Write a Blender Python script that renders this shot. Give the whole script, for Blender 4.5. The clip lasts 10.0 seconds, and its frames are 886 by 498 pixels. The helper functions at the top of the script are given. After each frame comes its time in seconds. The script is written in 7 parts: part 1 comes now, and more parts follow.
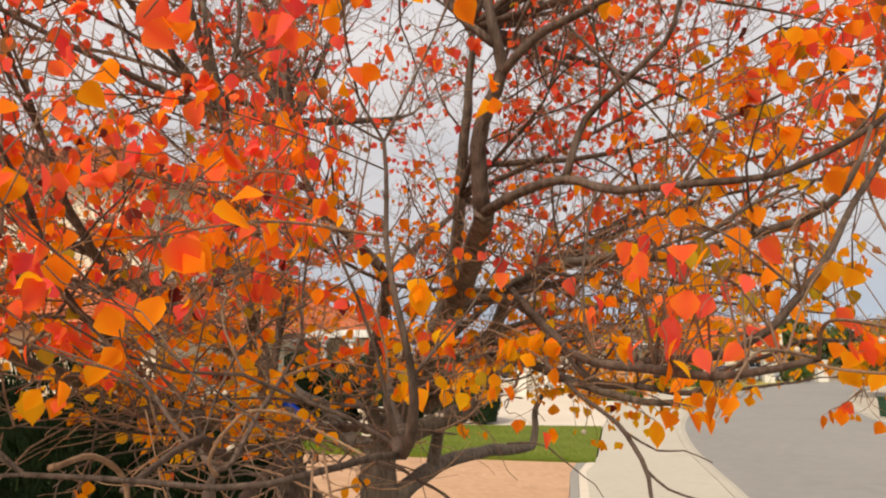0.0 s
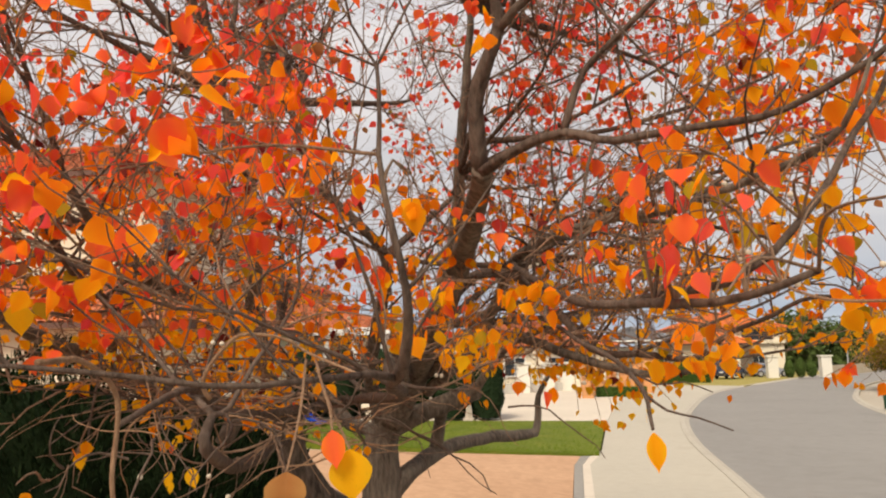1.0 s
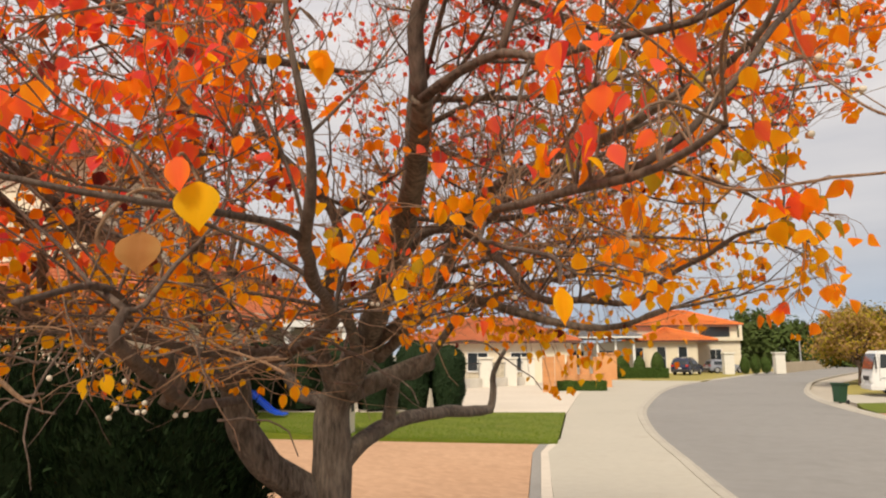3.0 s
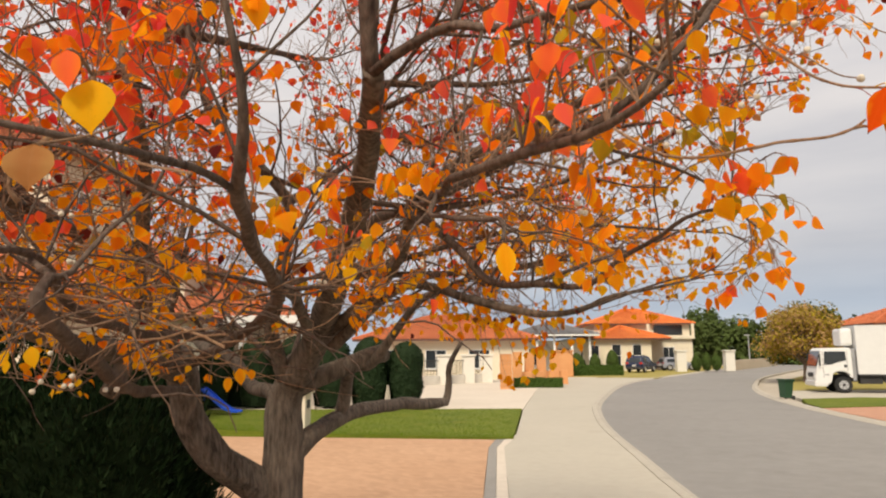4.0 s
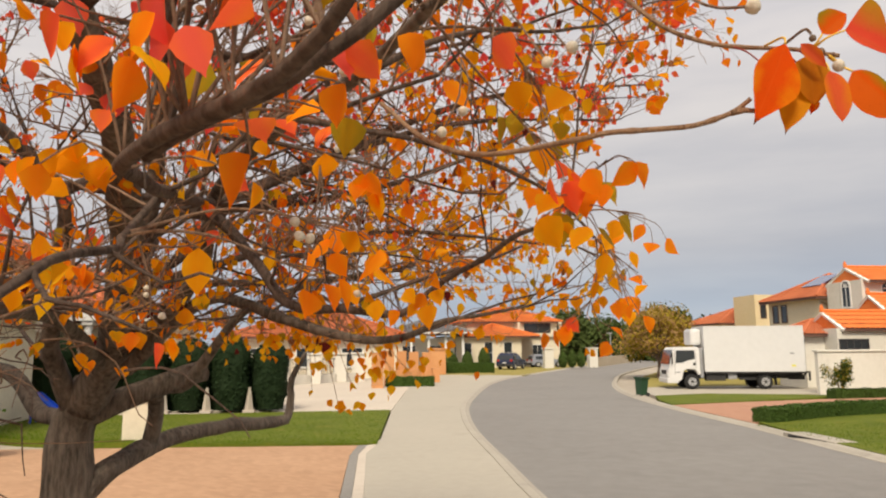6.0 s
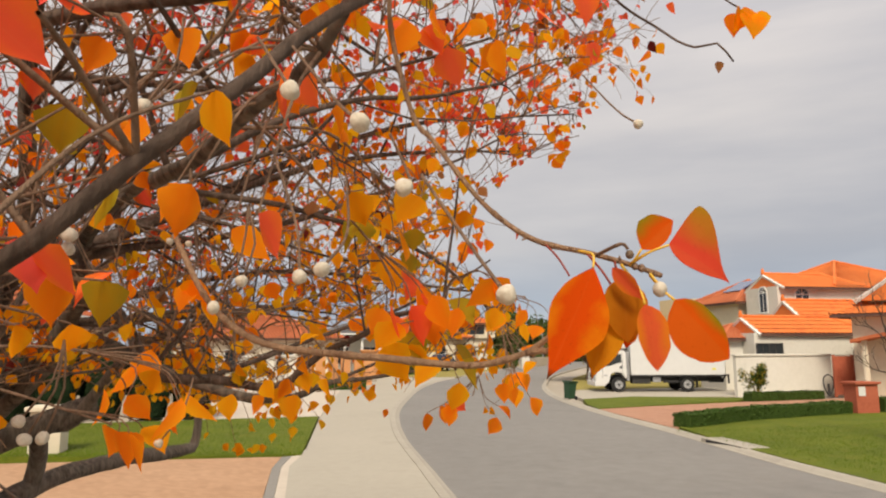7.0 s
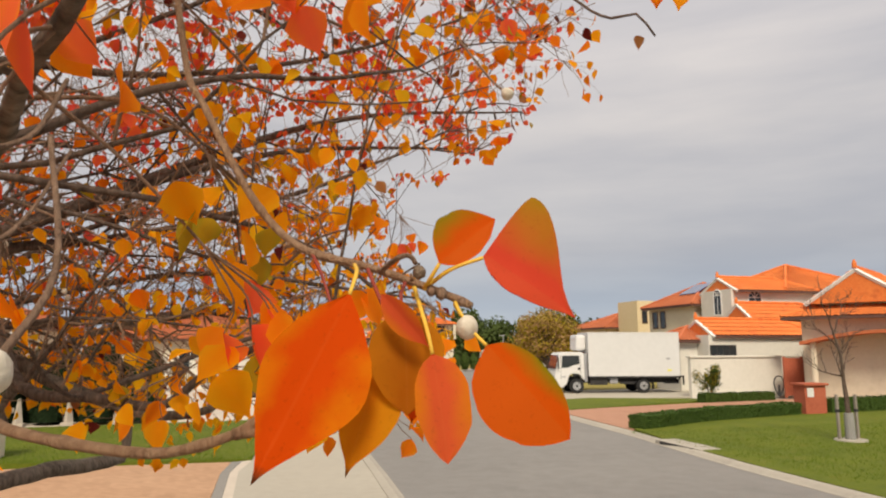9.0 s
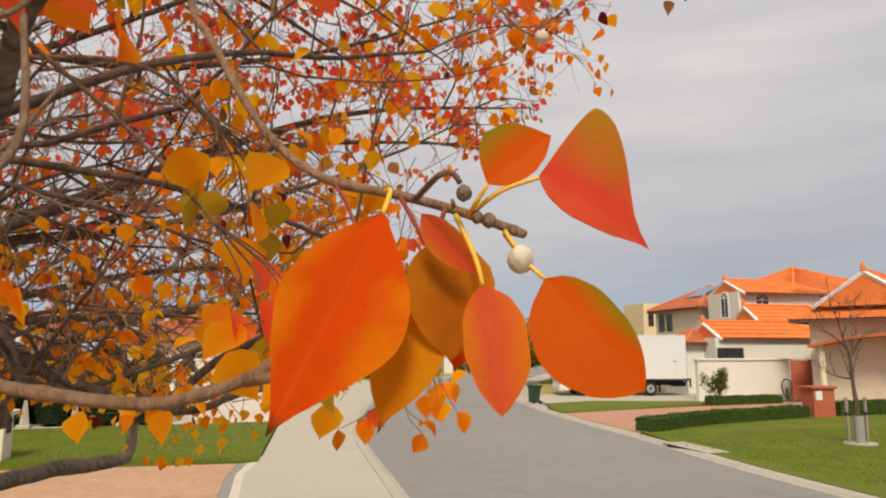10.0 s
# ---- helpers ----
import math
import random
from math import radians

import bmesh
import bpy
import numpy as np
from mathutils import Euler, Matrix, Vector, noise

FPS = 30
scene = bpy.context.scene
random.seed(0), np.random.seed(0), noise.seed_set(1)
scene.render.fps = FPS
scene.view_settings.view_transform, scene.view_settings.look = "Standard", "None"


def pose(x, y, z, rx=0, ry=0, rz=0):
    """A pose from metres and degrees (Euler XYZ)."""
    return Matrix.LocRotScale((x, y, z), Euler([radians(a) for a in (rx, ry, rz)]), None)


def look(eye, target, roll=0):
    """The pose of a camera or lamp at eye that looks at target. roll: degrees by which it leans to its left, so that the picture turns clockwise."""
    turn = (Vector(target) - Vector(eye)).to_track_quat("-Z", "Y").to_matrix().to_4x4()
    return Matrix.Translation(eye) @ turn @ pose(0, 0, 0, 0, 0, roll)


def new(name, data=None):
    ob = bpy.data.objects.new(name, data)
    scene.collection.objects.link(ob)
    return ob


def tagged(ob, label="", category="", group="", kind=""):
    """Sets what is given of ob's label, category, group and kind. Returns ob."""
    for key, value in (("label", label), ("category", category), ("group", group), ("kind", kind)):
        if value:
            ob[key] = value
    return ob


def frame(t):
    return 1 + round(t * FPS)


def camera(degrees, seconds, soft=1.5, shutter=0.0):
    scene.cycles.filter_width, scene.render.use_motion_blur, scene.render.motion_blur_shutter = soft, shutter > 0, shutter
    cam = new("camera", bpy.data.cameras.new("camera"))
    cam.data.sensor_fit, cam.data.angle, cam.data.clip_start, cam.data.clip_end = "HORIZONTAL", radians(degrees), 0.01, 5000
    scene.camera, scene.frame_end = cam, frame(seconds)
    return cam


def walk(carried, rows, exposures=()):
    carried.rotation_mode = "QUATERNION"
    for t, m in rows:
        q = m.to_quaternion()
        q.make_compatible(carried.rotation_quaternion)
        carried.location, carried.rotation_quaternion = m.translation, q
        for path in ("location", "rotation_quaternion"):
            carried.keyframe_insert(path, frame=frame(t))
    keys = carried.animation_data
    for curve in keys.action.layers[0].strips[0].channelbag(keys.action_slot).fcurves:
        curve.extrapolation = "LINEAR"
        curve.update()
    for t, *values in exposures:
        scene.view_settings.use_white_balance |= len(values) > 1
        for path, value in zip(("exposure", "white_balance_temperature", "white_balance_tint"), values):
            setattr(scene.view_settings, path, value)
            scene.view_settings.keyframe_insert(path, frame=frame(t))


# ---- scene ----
cam = camera(66.09, 10.0, soft=2.1)
PATH = [
    (0, (0.508, 0.4, 2.526), (0.156, 2.343, 2.842), -0.1),
    (0.5, (0.498, 0.415, 2.47), (0.135, 2.356, 2.787), -0.5),
    (1, (0.514, 0.435, 2.401), (0.155, 2.377, 2.716), -0.6),
    (1.5, (0.533, 0.447, 2.339), (0.189, 2.391, 2.655), -0.5),
    (2, (0.559, 0.46, 2.285), (0.241, 2.41, 2.593), -0.3),
    (2.5, (0.575, 0.489, 2.229), (0.278, 2.443, 2.536), -0.3),
    (4, (0.614, 0.557, 2.127), (0.472, 2.53, 2.428), -0.3),
    (4.5, (0.628, 0.652, 2.109), (0.549, 2.628, 2.402), -0.3),
    (5, (0.732, 0.852, 2.146), (0.711, 2.831, 2.434), -0.5),
    (5.5, (0.829, 1.005, 2.21), (0.903, 2.983, 2.496), -0.3),
    (6, (0.886, 1.117, 2.277), (1.097, 3.085, 2.565), -0.3),
    (7.5, (1.132, 1.220, 2.554), (1.569, 3.151, 2.839), -0.1),
    (8, (1.165, 1.245, 2.549), (1.625, 3.170, 2.836), -0.1),
    (8.5, (1.209, 1.326, 2.550), (1.691, 3.246, 2.832), -0.1),
    (9, (1.237, 1.372, 2.536), (1.738, 3.287, 2.823), -0.1),
    (9.5, (1.235, 1.403, 2.510), (1.734, 3.317, 2.803), 0.0),
    (10, (1.234, 1.433, 2.508), (1.719, 3.350, 2.803), 0.0),
]
walk(cam, [(t, look(eye, target, roll)) for t, eye, target, roll in PATH],
     [(0, 0.12, 6850, 10), (2.5, 0.10, 6850, 10), (4.5, 0.08, 6850, 10), (6, 0.0, 6850, 10), (8, -0.10, 6850, 10), (10, -0.10, 6850, 10)])

# ---- world and sun: a thin overcast, brighter overhead, blue-grey near the horizon ----
SUN_EL, SUN_ROT = radians(48), radians(196)
world = bpy.data.worlds.new("overcast_world")
scene.world = world
world.use_nodes = True
wn, wl = world.node_tree.nodes, world.node_tree.links
wn.clear()
w_out = wn.new("ShaderNodeOutputWorld")
w_bg = wn.new("ShaderNodeBackground")
w_sky = wn.new("ShaderNodeTexSky")
w_sky.sky_type = 'NISHITA'
w_sky.sun_disc = False
w_sky.sun_elevation, w_sky.sun_rotation = SUN_EL, SUN_ROT
w_sky.air_density, w_sky.dust_density = 1.0, 2.0
w_scale = wn.new("ShaderNodeVectorMath")
w_scale.operation = 'SCALE'
w_scale.inputs["Scale"].default_value = 0.09
wl.new(w_sky.outputs["Color"], w_scale.inputs[0])
w_co = wn.new("ShaderNodeTexCoord")
w_map = wn.new("ShaderNodeMapping")
w_map.inputs["Scale"].default_value = (1.0, 1.0, 5.5)
wl.new(w_co.outputs["Generated"], w_map.inputs["Vector"])
w_noise = wn.new("ShaderNodeTexNoise")
w_noise.inputs["Scale"].default_value = 2.2
w_noise.inputs["Detail"].default_value = 6.0
w_noise.inputs["Roughness"].default_value = 0.52
wl.new(w_map.outputs["Vector"], w_noise.inputs["Vector"])
w_sep = wn.new("ShaderNodeSeparateXYZ")
wl.new(w_co.outputs["Generated"], w_sep.inputs[0])
w_height = wn.new("ShaderNodeValToRGB")
cr = w_height.color_ramp
cr.elements[0].position, cr.elements[0].color = 0.0, (0.56, 0.62, 0.70, 1)
cr.elements[1].position, cr.elements[1].color = 0.62, (0.86, 0.82, 0.84, 1)
for p_, c_ in ((0.06, (0.46, 0.53, 0.64, 1)), (0.14, (0.60, 0.605, 0.645, 1)), (0.30, (0.715, 0.695, 0.71, 1))):
    e_ = cr.elements.new(p_)
    e_.color = c_
wl.new(w_sep.outputs["Z"], w_height.inputs["Fac"])
w_cloud = wn.new("ShaderNodeValToRGB")
w_cloud.color_ramp.elements[0].position, w_cloud.color_ramp.elements[0].color = 0.30, (0.80, 0.83, 0.88, 1)
w_cloud.color_ramp.elements[1].position, w_cloud.color_ramp.elements[1].color = 0.72, (1.10, 1.09, 1.07, 1)
wl.new(w_noise.outputs["Fac"], w_cloud.inputs["Fac"])
w_mul = wn.new("ShaderNodeMix")
w_mul.data_type, w_mul.blend_type = 'RGBA', 'MULTIPLY'
w_mul.inputs["Factor"].default_value = 1.0
wl.new(w_height.outputs["Color"], w_mul.inputs["A"])
wl.new(w_cloud.outputs["Color"], w_mul.inputs["B"])
w_mix = wn.new("ShaderNodeMix")
w_mix.data_type = 'RGBA'
w_mix.inputs["Factor"].default_value = 0.93
wl.new(w_scale.outputs["Vector"], w_mix.inputs["A"])
wl.new(w_mul.outputs["Result"], w_mix.inputs["B"])
wl.new(w_mix.outputs["Result"], w_bg.inputs["Color"])
w_bg.inputs["Strength"].default_value = 1.0
wl.new(w_bg.outputs["Background"], w_out.inputs["Surface"])

sun = new("sun", bpy.data.lights.new("sun", 'SUN'))
sun.data.energy, sun.data.angle, sun.data.color = 4.0, radians(18), (1.0, 0.91, 0.76)
sun.matrix_world = Matrix.Rotation(-SUN_ROT, 4, 'Z') @ Matrix.Rotation(SUN_EL - math.pi / 2, 4, 'X')

# ---- materials ----
def mat(name, a, b, scale=4.0, rough=0.8, bump=0.2, bump_scale=60.0, c=None, metal=0.0, spec=0.3, big=0.35, jitter=0.0):
    """Two colours by a large and a fine noise, a third one in stains, and fine relief."""
    m = bpy.data.materials.new(name)
    m.use_nodes = True
    n, l = m.node_tree.nodes, m.node_tree.links
    bs = n["Principled BSDF"]
    bs.inputs["Roughness"].default_value, bs.inputs["Metallic"].default_value = rough, metal
    bs.inputs["Specular IOR Level"].default_value = spec
    co = n.new("ShaderNodeTexCoord")
    n1, n2 = n.new("ShaderNodeTexNoise"), n.new("ShaderNodeTexNoise")
    n1.inputs["Scale"].default_value, n1.inputs["Detail"].default_value = scale * big, 5
    n2.inputs["Scale"].default_value, n2.inputs["Detail"].default_value = scale * 6, 6
    for k in (n1, n2):
        l.new(co.outputs["Object"], k.inputs["Vector"])
    add = n.new("ShaderNodeMath")
    add.operation = 'MULTIPLY_ADD'
    add.inputs[1].default_value = 0.5
    l.new(n1.outputs["Fac"], add.inputs[0])
    half = n.new("ShaderNodeMath")
    half.operation = 'MULTIPLY'
    half.inputs[1].default_value = 0.5
    l.new(n2.outputs["Fac"], half.inputs[0])
    l.new(half.outputs[0], add.inputs[2])
    ramp = n.new("ShaderNodeValToRGB")
    ramp.color_ramp.elements[0].position, ramp.color_ramp.elements[0].color = 0.36, (*a, 1)
    ramp.color_ramp.elements[1].position, ramp.color_ramp.elements[1].color = 0.64, (*b, 1)
    l.new(add.outputs[0], ramp.inputs["Fac"])
    last = ramp.outputs["Color"]
    if c:
        n3 = n.new("ShaderNodeTexNoise")
        n3.inputs["Scale"].default_value, n3.inputs["Detail"].default_value = scale * 0.9, 8
        n3.inputs["Roughness"].default_value = 0.7
        l.new(co.outputs["Object"], n3.inputs["Vector"])
        r3 = n.new("ShaderNodeValToRGB")
        r3.color_ramp.elements[0].position, r3.color_ramp.elements[1].position = 0.55, 0.72
        l.new(n3.outputs["Fac"], r3.inputs["Fac"])
        mx = n.new("ShaderNodeMix")
        mx.data_type = 'RGBA'
        l.new(r3.outputs["Color"], mx.inputs["Factor"])
        l.new(last, mx.inputs["A"])
        mx.inputs["B"].default_value = (*c, 1)
        last = mx.outputs["Result"]
    if jitter:
        info = n.new("ShaderNodeObjectInfo")
        geo = n.new("ShaderNodeNewGeometry")
        sm = n.new("ShaderNodeMath")
        sm.operation = 'ADD'
        l.new(info.outputs["Random"], sm.inputs[0])
        l.new(geo.outputs["Random Per Island"], sm.inputs[1])
        mr = n.new("ShaderNodeMapRange")
        mr.inputs["From Max"].default_value = 2.0
        mr.inputs["To Min"].default_value, mr.inputs["To Max"].default_value = 1 - jitter, 1 + jitter
        l.new(sm.outputs[0], mr.inputs["Value"])
        hs = n.new("ShaderNodeHueSaturation")
        l.new(mr.outputs["Result"], hs.inputs["Value"])
        l.new(last, hs.inputs["Color"])
        last = hs.outputs["Color"]
    l.new(last, bs.inputs["Base Color"])
    if bump:
        nb = n.new("ShaderNodeTexNoise")
        nb.inputs["Scale"].default_value, nb.inputs["Detail"].default_value = bump_scale, 4
        l.new(co.outputs["Object"], nb.inputs["Vector"])
        bp = n.new("ShaderNodeBump")
        bp.inputs["Strength"].default_value, bp.inputs["Distance"].default_value = bump, 0.02
        l.new(nb.outputs["Fac"], bp.inputs["Height"])
        l.new(bp.outputs["Normal"], bs.inputs["Normal"])
    return m


def leaf_mat(name, mid, edge, glow=0.45, spread=0.10, tip=0.0, mottle=0.55, one_side=False):
    """A thin leaf: mid colour along the rib, edge colour at the margin and tip, light coming through."""
    m = bpy.data.materials.new(name)
    m.use_nodes = True
    n, l = m.node_tree.nodes, m.node_tree.links
    bs, out = n["Principled BSDF"], n["Material Output"]
    bs.inputs["Roughness"].default_value = 0.62
    bs.inputs["Specular IOR Level"].default_value = 0.06
    uv = n.new("ShaderNodeUVMap")
    sep = n.new("ShaderNodeSeparateXYZ")
    l.new(uv.outputs["UV"], sep.inputs[0])
    ab = n.new("ShaderNodeMath")
    ab.operation = 'MULTIPLY_ADD'
    ab.inputs[1].default_value, ab.inputs[2].default_value = 2.0, -1.0
    l.new(sep.outputs["X"], ab.inputs[0])
    aa = n.new("ShaderNodeMath")
    aa.operation = 'ADD' if one_side else 'ABSOLUTE'
    aa.inputs[1].default_value = 0.0
    l.new(ab.outputs[0], aa.inputs[0])
    co = n.new("ShaderNodeTexCoord")
    nz = n.new("ShaderNodeTexNoise")
    nz.inputs["Scale"].default_value, nz.inputs["Detail"].default_value = 38.0, 4
    l.new(co.outputs["Object"], nz.inputs["Vector"])
    sm = n.new("ShaderNodeMath")
    sm.operation = 'MULTIPLY_ADD'
    sm.inputs[1].default_value = mottle
    l.new(nz.outputs["Fac"], sm.inputs[0])
    l.new(aa.outputs[0], sm.inputs[2])
    rp = n.new("ShaderNodeValToRGB")
    rp.color_ramp.elements[0].position, rp.color_ramp.elements[0].color = 0.55, (*mid, 1)
    rp.color_ramp.elements[1].position, rp.color_ramp.elements[1].color = 1.45, (*edge, 1)
    mr = n.new("ShaderNodeMapRange")
    mr.inputs["From Min"].default_value, mr.inputs["From Max"].default_value = 0.125 + mottle * 0.5, 1.025 + mottle * 0.5
    l.new(sm.outputs[0], mr.inputs["Value"])
    rp.color_ramp.elements[0].position, rp.color_ramp.elements[1].position = 0.15, 1.0
    l.new(mr.outputs["Result"], rp.inputs["Fac"])
    info, geo = n.new("ShaderNodeObjectInfo"), n.new("ShaderNodeNewGeometry")
    s2 = n.new("ShaderNodeMath")
    s2.operation = 'ADD'
    l.new(info.outputs["Random"], s2.inputs[0])
    l.new(geo.outputs["Random Per Island"], s2.inputs[1])
    m2 = n.new("ShaderNodeMapRange")
    m2.inputs["From Max"].default_value = 2.0
    m2.inputs["To Min"].default_value, m2.inputs["To Max"].default_value = 0.84, 1.26
    l.new(s2.outputs[0], m2.inputs["Value"])
    m3 = n.new("ShaderNodeMapRange")
    m3.inputs["From Max"].default_value = 2.0
    m3.inputs["To Min"].default_value, m3.inputs["To Max"].default_value = 0.5 - spread * 0.06, 0.5 + spread * 0.13
    l.new(s2.outputs[0], m3.inputs["Value"])
    hs = n.new("ShaderNodeHueSaturation")
    l.new(m2.outputs["Result"], hs.inputs["Value"])
    l.new(m3.outputs["Result"], hs.inputs["Hue"])
    l.new(rp.outputs["Color"], hs.inputs["Color"])
    # paler midrib and small dark specks
    rib = n.new("ShaderNodeMath")
    rib.operation = 'LESS_THAN'
    rib.inputs[1].default_value = 0.03
    l.new(aa.outputs[0], rib.inputs[0])
    rf = n.new("ShaderNodeMath")
    rf.operation = 'MULTIPLY'
    rf.inputs[1].default_value = 0.06
    l.new(rib.outputs[0], rf.inputs[0])
    rm = n.new("ShaderNodeMix")
    rm.data_type = 'RGBA'
    l.new(rf.outputs[0], rm.inputs["Factor"])
    l.new(hs.outputs["Color"], rm.inputs["A"])
    rm.inputs["B"].default_value = (*tuple(min(1.0, v * 1.1 + 0.05) for v in edge), 1)
    sp = n.new("ShaderNodeTexNoise")
    sp.inputs["Scale"].default_value, sp.inputs["Detail"].default_value = 420.0, 3
    l.new(co.outputs["Object"], sp.inputs["Vector"])
    sr = n.new("ShaderNodeMapRange")
    sr.inputs["From Min"].default_value, sr.inputs["From Max"].default_value = 0.60, 0.75
    sr.inputs["To Max"].default_value = 0.20
    l.new(sp.outputs["Fac"], sr.inputs["Value"])
    sx = n.new("ShaderNodeMix")
    sx.data_type = 'RGBA'
    l.new(sr.outputs["Result"], sx.inputs["Factor"])
    l.new(rm.outputs["Result"], sx.inputs["A"])
    sx.inputs["B"].default_value = (*tuple(v * 0.45 for v in mid), 1)
    tint = sx.outputs["Result"]
    if tip:
        te = n.new("ShaderNodeMapRange")
        te.inputs["From Min"].default_value, te.inputs["From Max"].default_value = 0.90, 0.97
        te.inputs["To Max"].default_value = tip
        l.new(sep.outputs["Y"], te.inputs["Value"])
        tx = n.new("ShaderNodeMix")
        tx.data_type = 'RGBA'
        l.new(te.outputs["Result"], tx.inputs["Factor"])
        l.new(tint, tx.inputs["A"])
        tx.inputs["B"].default_value = (0.07, 0.035, 0.015, 1)
        tint = tx.outputs["Result"]
    l.new(tint, bs.inputs["Base Color"])
    nb = n.new("ShaderNodeTexNoise")
    nb.inputs["Scale"].default_value, nb.inputs["Detail"].default_value = 260.0, 3
    l.new(co.outputs["Object"], nb.inputs["Vector"])
    bp = n.new("ShaderNodeBump")
    bp.inputs["Strength"].default_value, bp.inputs["Distance"].default_value = 0.12, 0.001
    l.new(nb.outputs["Fac"], bp.inputs["Height"])
    l.new(bp.outputs["Normal"], bs.inputs["Normal"])
    tr = n.new("ShaderNodeBsdfTranslucent")
    l.new(tint, tr.inputs["Color"])
    mx = n.new("ShaderNodeMixShader")
    mx.inputs["Fac"].default_value = glow
    l.new(bs.outputs["BSDF"], mx.inputs[1])
    l.new(tr.outputs["BSDF"], mx.inputs[2])
    l.new(mx.outputs["Shader"], out.inputs["Surface"])
    return m


def bark_mat(name, dark, light, scale=1.0):
    m = bpy.data.materials.new(name)
    m.use_nodes = True
    n, l = m.node_tree.nodes, m.node_tree.links
    bs = n["Principled BSDF"]
    bs.inputs["Roughness"].default_value = 0.9
    bs.inputs["Specular IOR Level"].default_value = 0.15
    co, mp = n.new("ShaderNodeTexCoord"), n.new("ShaderNodeMapping")
    mp.inputs["Scale"].default_value = (34 * scale, 34 * scale, 7 * scale)
    l.new(co.outputs["Object"], mp.inputs["Vector"])
    a, b = n.new("ShaderNodeTexNoise"), n.new("ShaderNodeTexNoise")
    a.inputs["Scale"].default_value, a.inputs["Detail"].default_value = 1.0, 8
    a.inputs["Roughness"].default_value = 0.65
    l.new(mp.outputs["Vector"], a.inputs["Vector"])
    b.inputs["Scale"].default_value, b.inputs["Detail"].default_value = 3.0 * scale, 4
    l.new(co.outputs["Object"], b.inputs["Vector"])
    ad = n.new("ShaderNodeMath")
    ad.operation = 'MULTIPLY_ADD'
    ad.inputs[1].default_value = 0.45
    l.new(b.outputs["Fac"], ad.inputs[0])
    l.new(a.outputs["Fac"], ad.inputs[2])
    rp = n.new("ShaderNodeValToRGB")
    rp.color_ramp.elements[0].position, rp.color_ramp.elements[0].color = 0.50, (*dark, 1)
    rp.color_ramp.elements[1].position, rp.color_ramp.elements[1].color = 0.92, (*light, 1)
    l.new(ad.outputs[0], rp.inputs["Fac"])
    l.new(rp.outputs["Color"], bs.inputs["Base Color"])
    bp = n.new("ShaderNodeBump")
    bp.inputs["Strength"].default_value, bp.inputs["Distance"].default_value = 0.9, 0.02
    l.new(a.outputs["Fac"], bp.inputs["Height"])
    l.new(bp.outputs["Normal"], bs.inputs["Normal"])
    return m


def glass_mat(name, tint=(0.02, 0.025, 0.03)):
    m = mat(name, tint, tuple(v * 1.4 for v in tint), 2.0, 0.06, 0.0, spec=0.6)
    return m


BARK = bark_mat("bark", (0.042, 0.033, 0.026), (0.215, 0.172, 0.135))
BARK_DARK = bark_mat("dark_bark", (0.046, 0.031, 0.024), (0.170, 0.122, 0.095), 1.6)
TWIG = bark_mat("twig_bark", (0.153, 0.092, 0.059), (0.360, 0.234, 0.158), 3.0)
TWIG_PALE = bark_mat("pale_twig_bark", (0.234, 0.131, 0.077), (0.468, 0.297, 0.180), 4.0)
L_RED = leaf_mat("red_leaf", (0.93, 0.125, 0.050), (0.94, 0.20, 0.030), 0.66)
L_CRIM = leaf_mat("crimson_leaf", (0.92, 0.095, 0.085), (0.92, 0.13, 0.060), 0.66)
L_ORANGE = leaf_mat("orange_leaf", (0.95, 0.225, 0.012), (0.95, 0.31, 0.015), 0.66)
L_AMBER = leaf_mat("amber_leaf", (0.95, 0.335, 0.010), (0.93, 0.43, 0.015), 0.66)
L_YELLOW = leaf_mat("yellow_leaf", (0.95, 0.48, 0.014), (0.85, 0.48, 0.02), 0.66)
L_OCHRE = leaf_mat("ochre_leaf", (0.58, 0.15, 0.012), (0.60, 0.21, 0.012), 0.4, 0.04)
L_TIPPED = leaf_mat("dark_tipped_leaf", (0.50, 0.150, 0.005), (0.54, 0.205, 0.007), 0.45, 0.03, 0.85, mottle=1.5)
L_OLIVE = leaf_mat("olive_leaf", (0.42, 0.25, 0.015), (0.32, 0.25, 0.020), 0.45)
L_DARK = leaf_mat("maroon_leaf", (0.13, 0.018, 0.016), (0.17, 0.03, 0.016), 0.3)
L_BROWN = leaf_mat("dry_leaf", (0.26, 0.10, 0.035), (0.30, 0.14, 0.05), 0.3)
L_BIG = leaf_mat("big_orange_leaf", (0.60, 0.058, 0.003), (0.66, 0.175, 0.005), 0.4, 0.02, 0.9, mottle=1.9)
L_RIM = leaf_mat("green_rimmed_leaf", (0.60, 0.082, 0.004), (0.215, 0.190, 0.008), 0.4, 0.02, mottle=0.7, one_side=True)
L_CORAL = leaf_mat("coral_leaf", (0.58, 0.085, 0.028), (0.60, 0.165, 0.012), 0.4, 0.02, mottle=1.5)
L_CORAL_RIM = leaf_mat("green_edged_coral_leaf", (0.64, 0.062, 0.030), (0.36, 0.21, 0.010), 0.4, 0.02, mottle=0.5, one_side=True)
L_SPRAY_OCHRE = leaf_mat("brown_ochre_leaf", (0.36, 0.105, 0.006), (0.46, 0.16, 0.008), 0.4, 0.02, mottle=1.4)
L_HEDGE = leaf_mat("hedge_leaf", (0.050, 0.085, 0.018), (0.085, 0.125, 0.025), 0.2)
# near-black: the shade between the shrub's fronds is put into this colour
SHRUB_SHADE = mat("shrub_shade", (0.004, 0.008, 0.003), (0.008, 0.014, 0.005), 8, 0.95, 0.8, 30, spec=0.05)
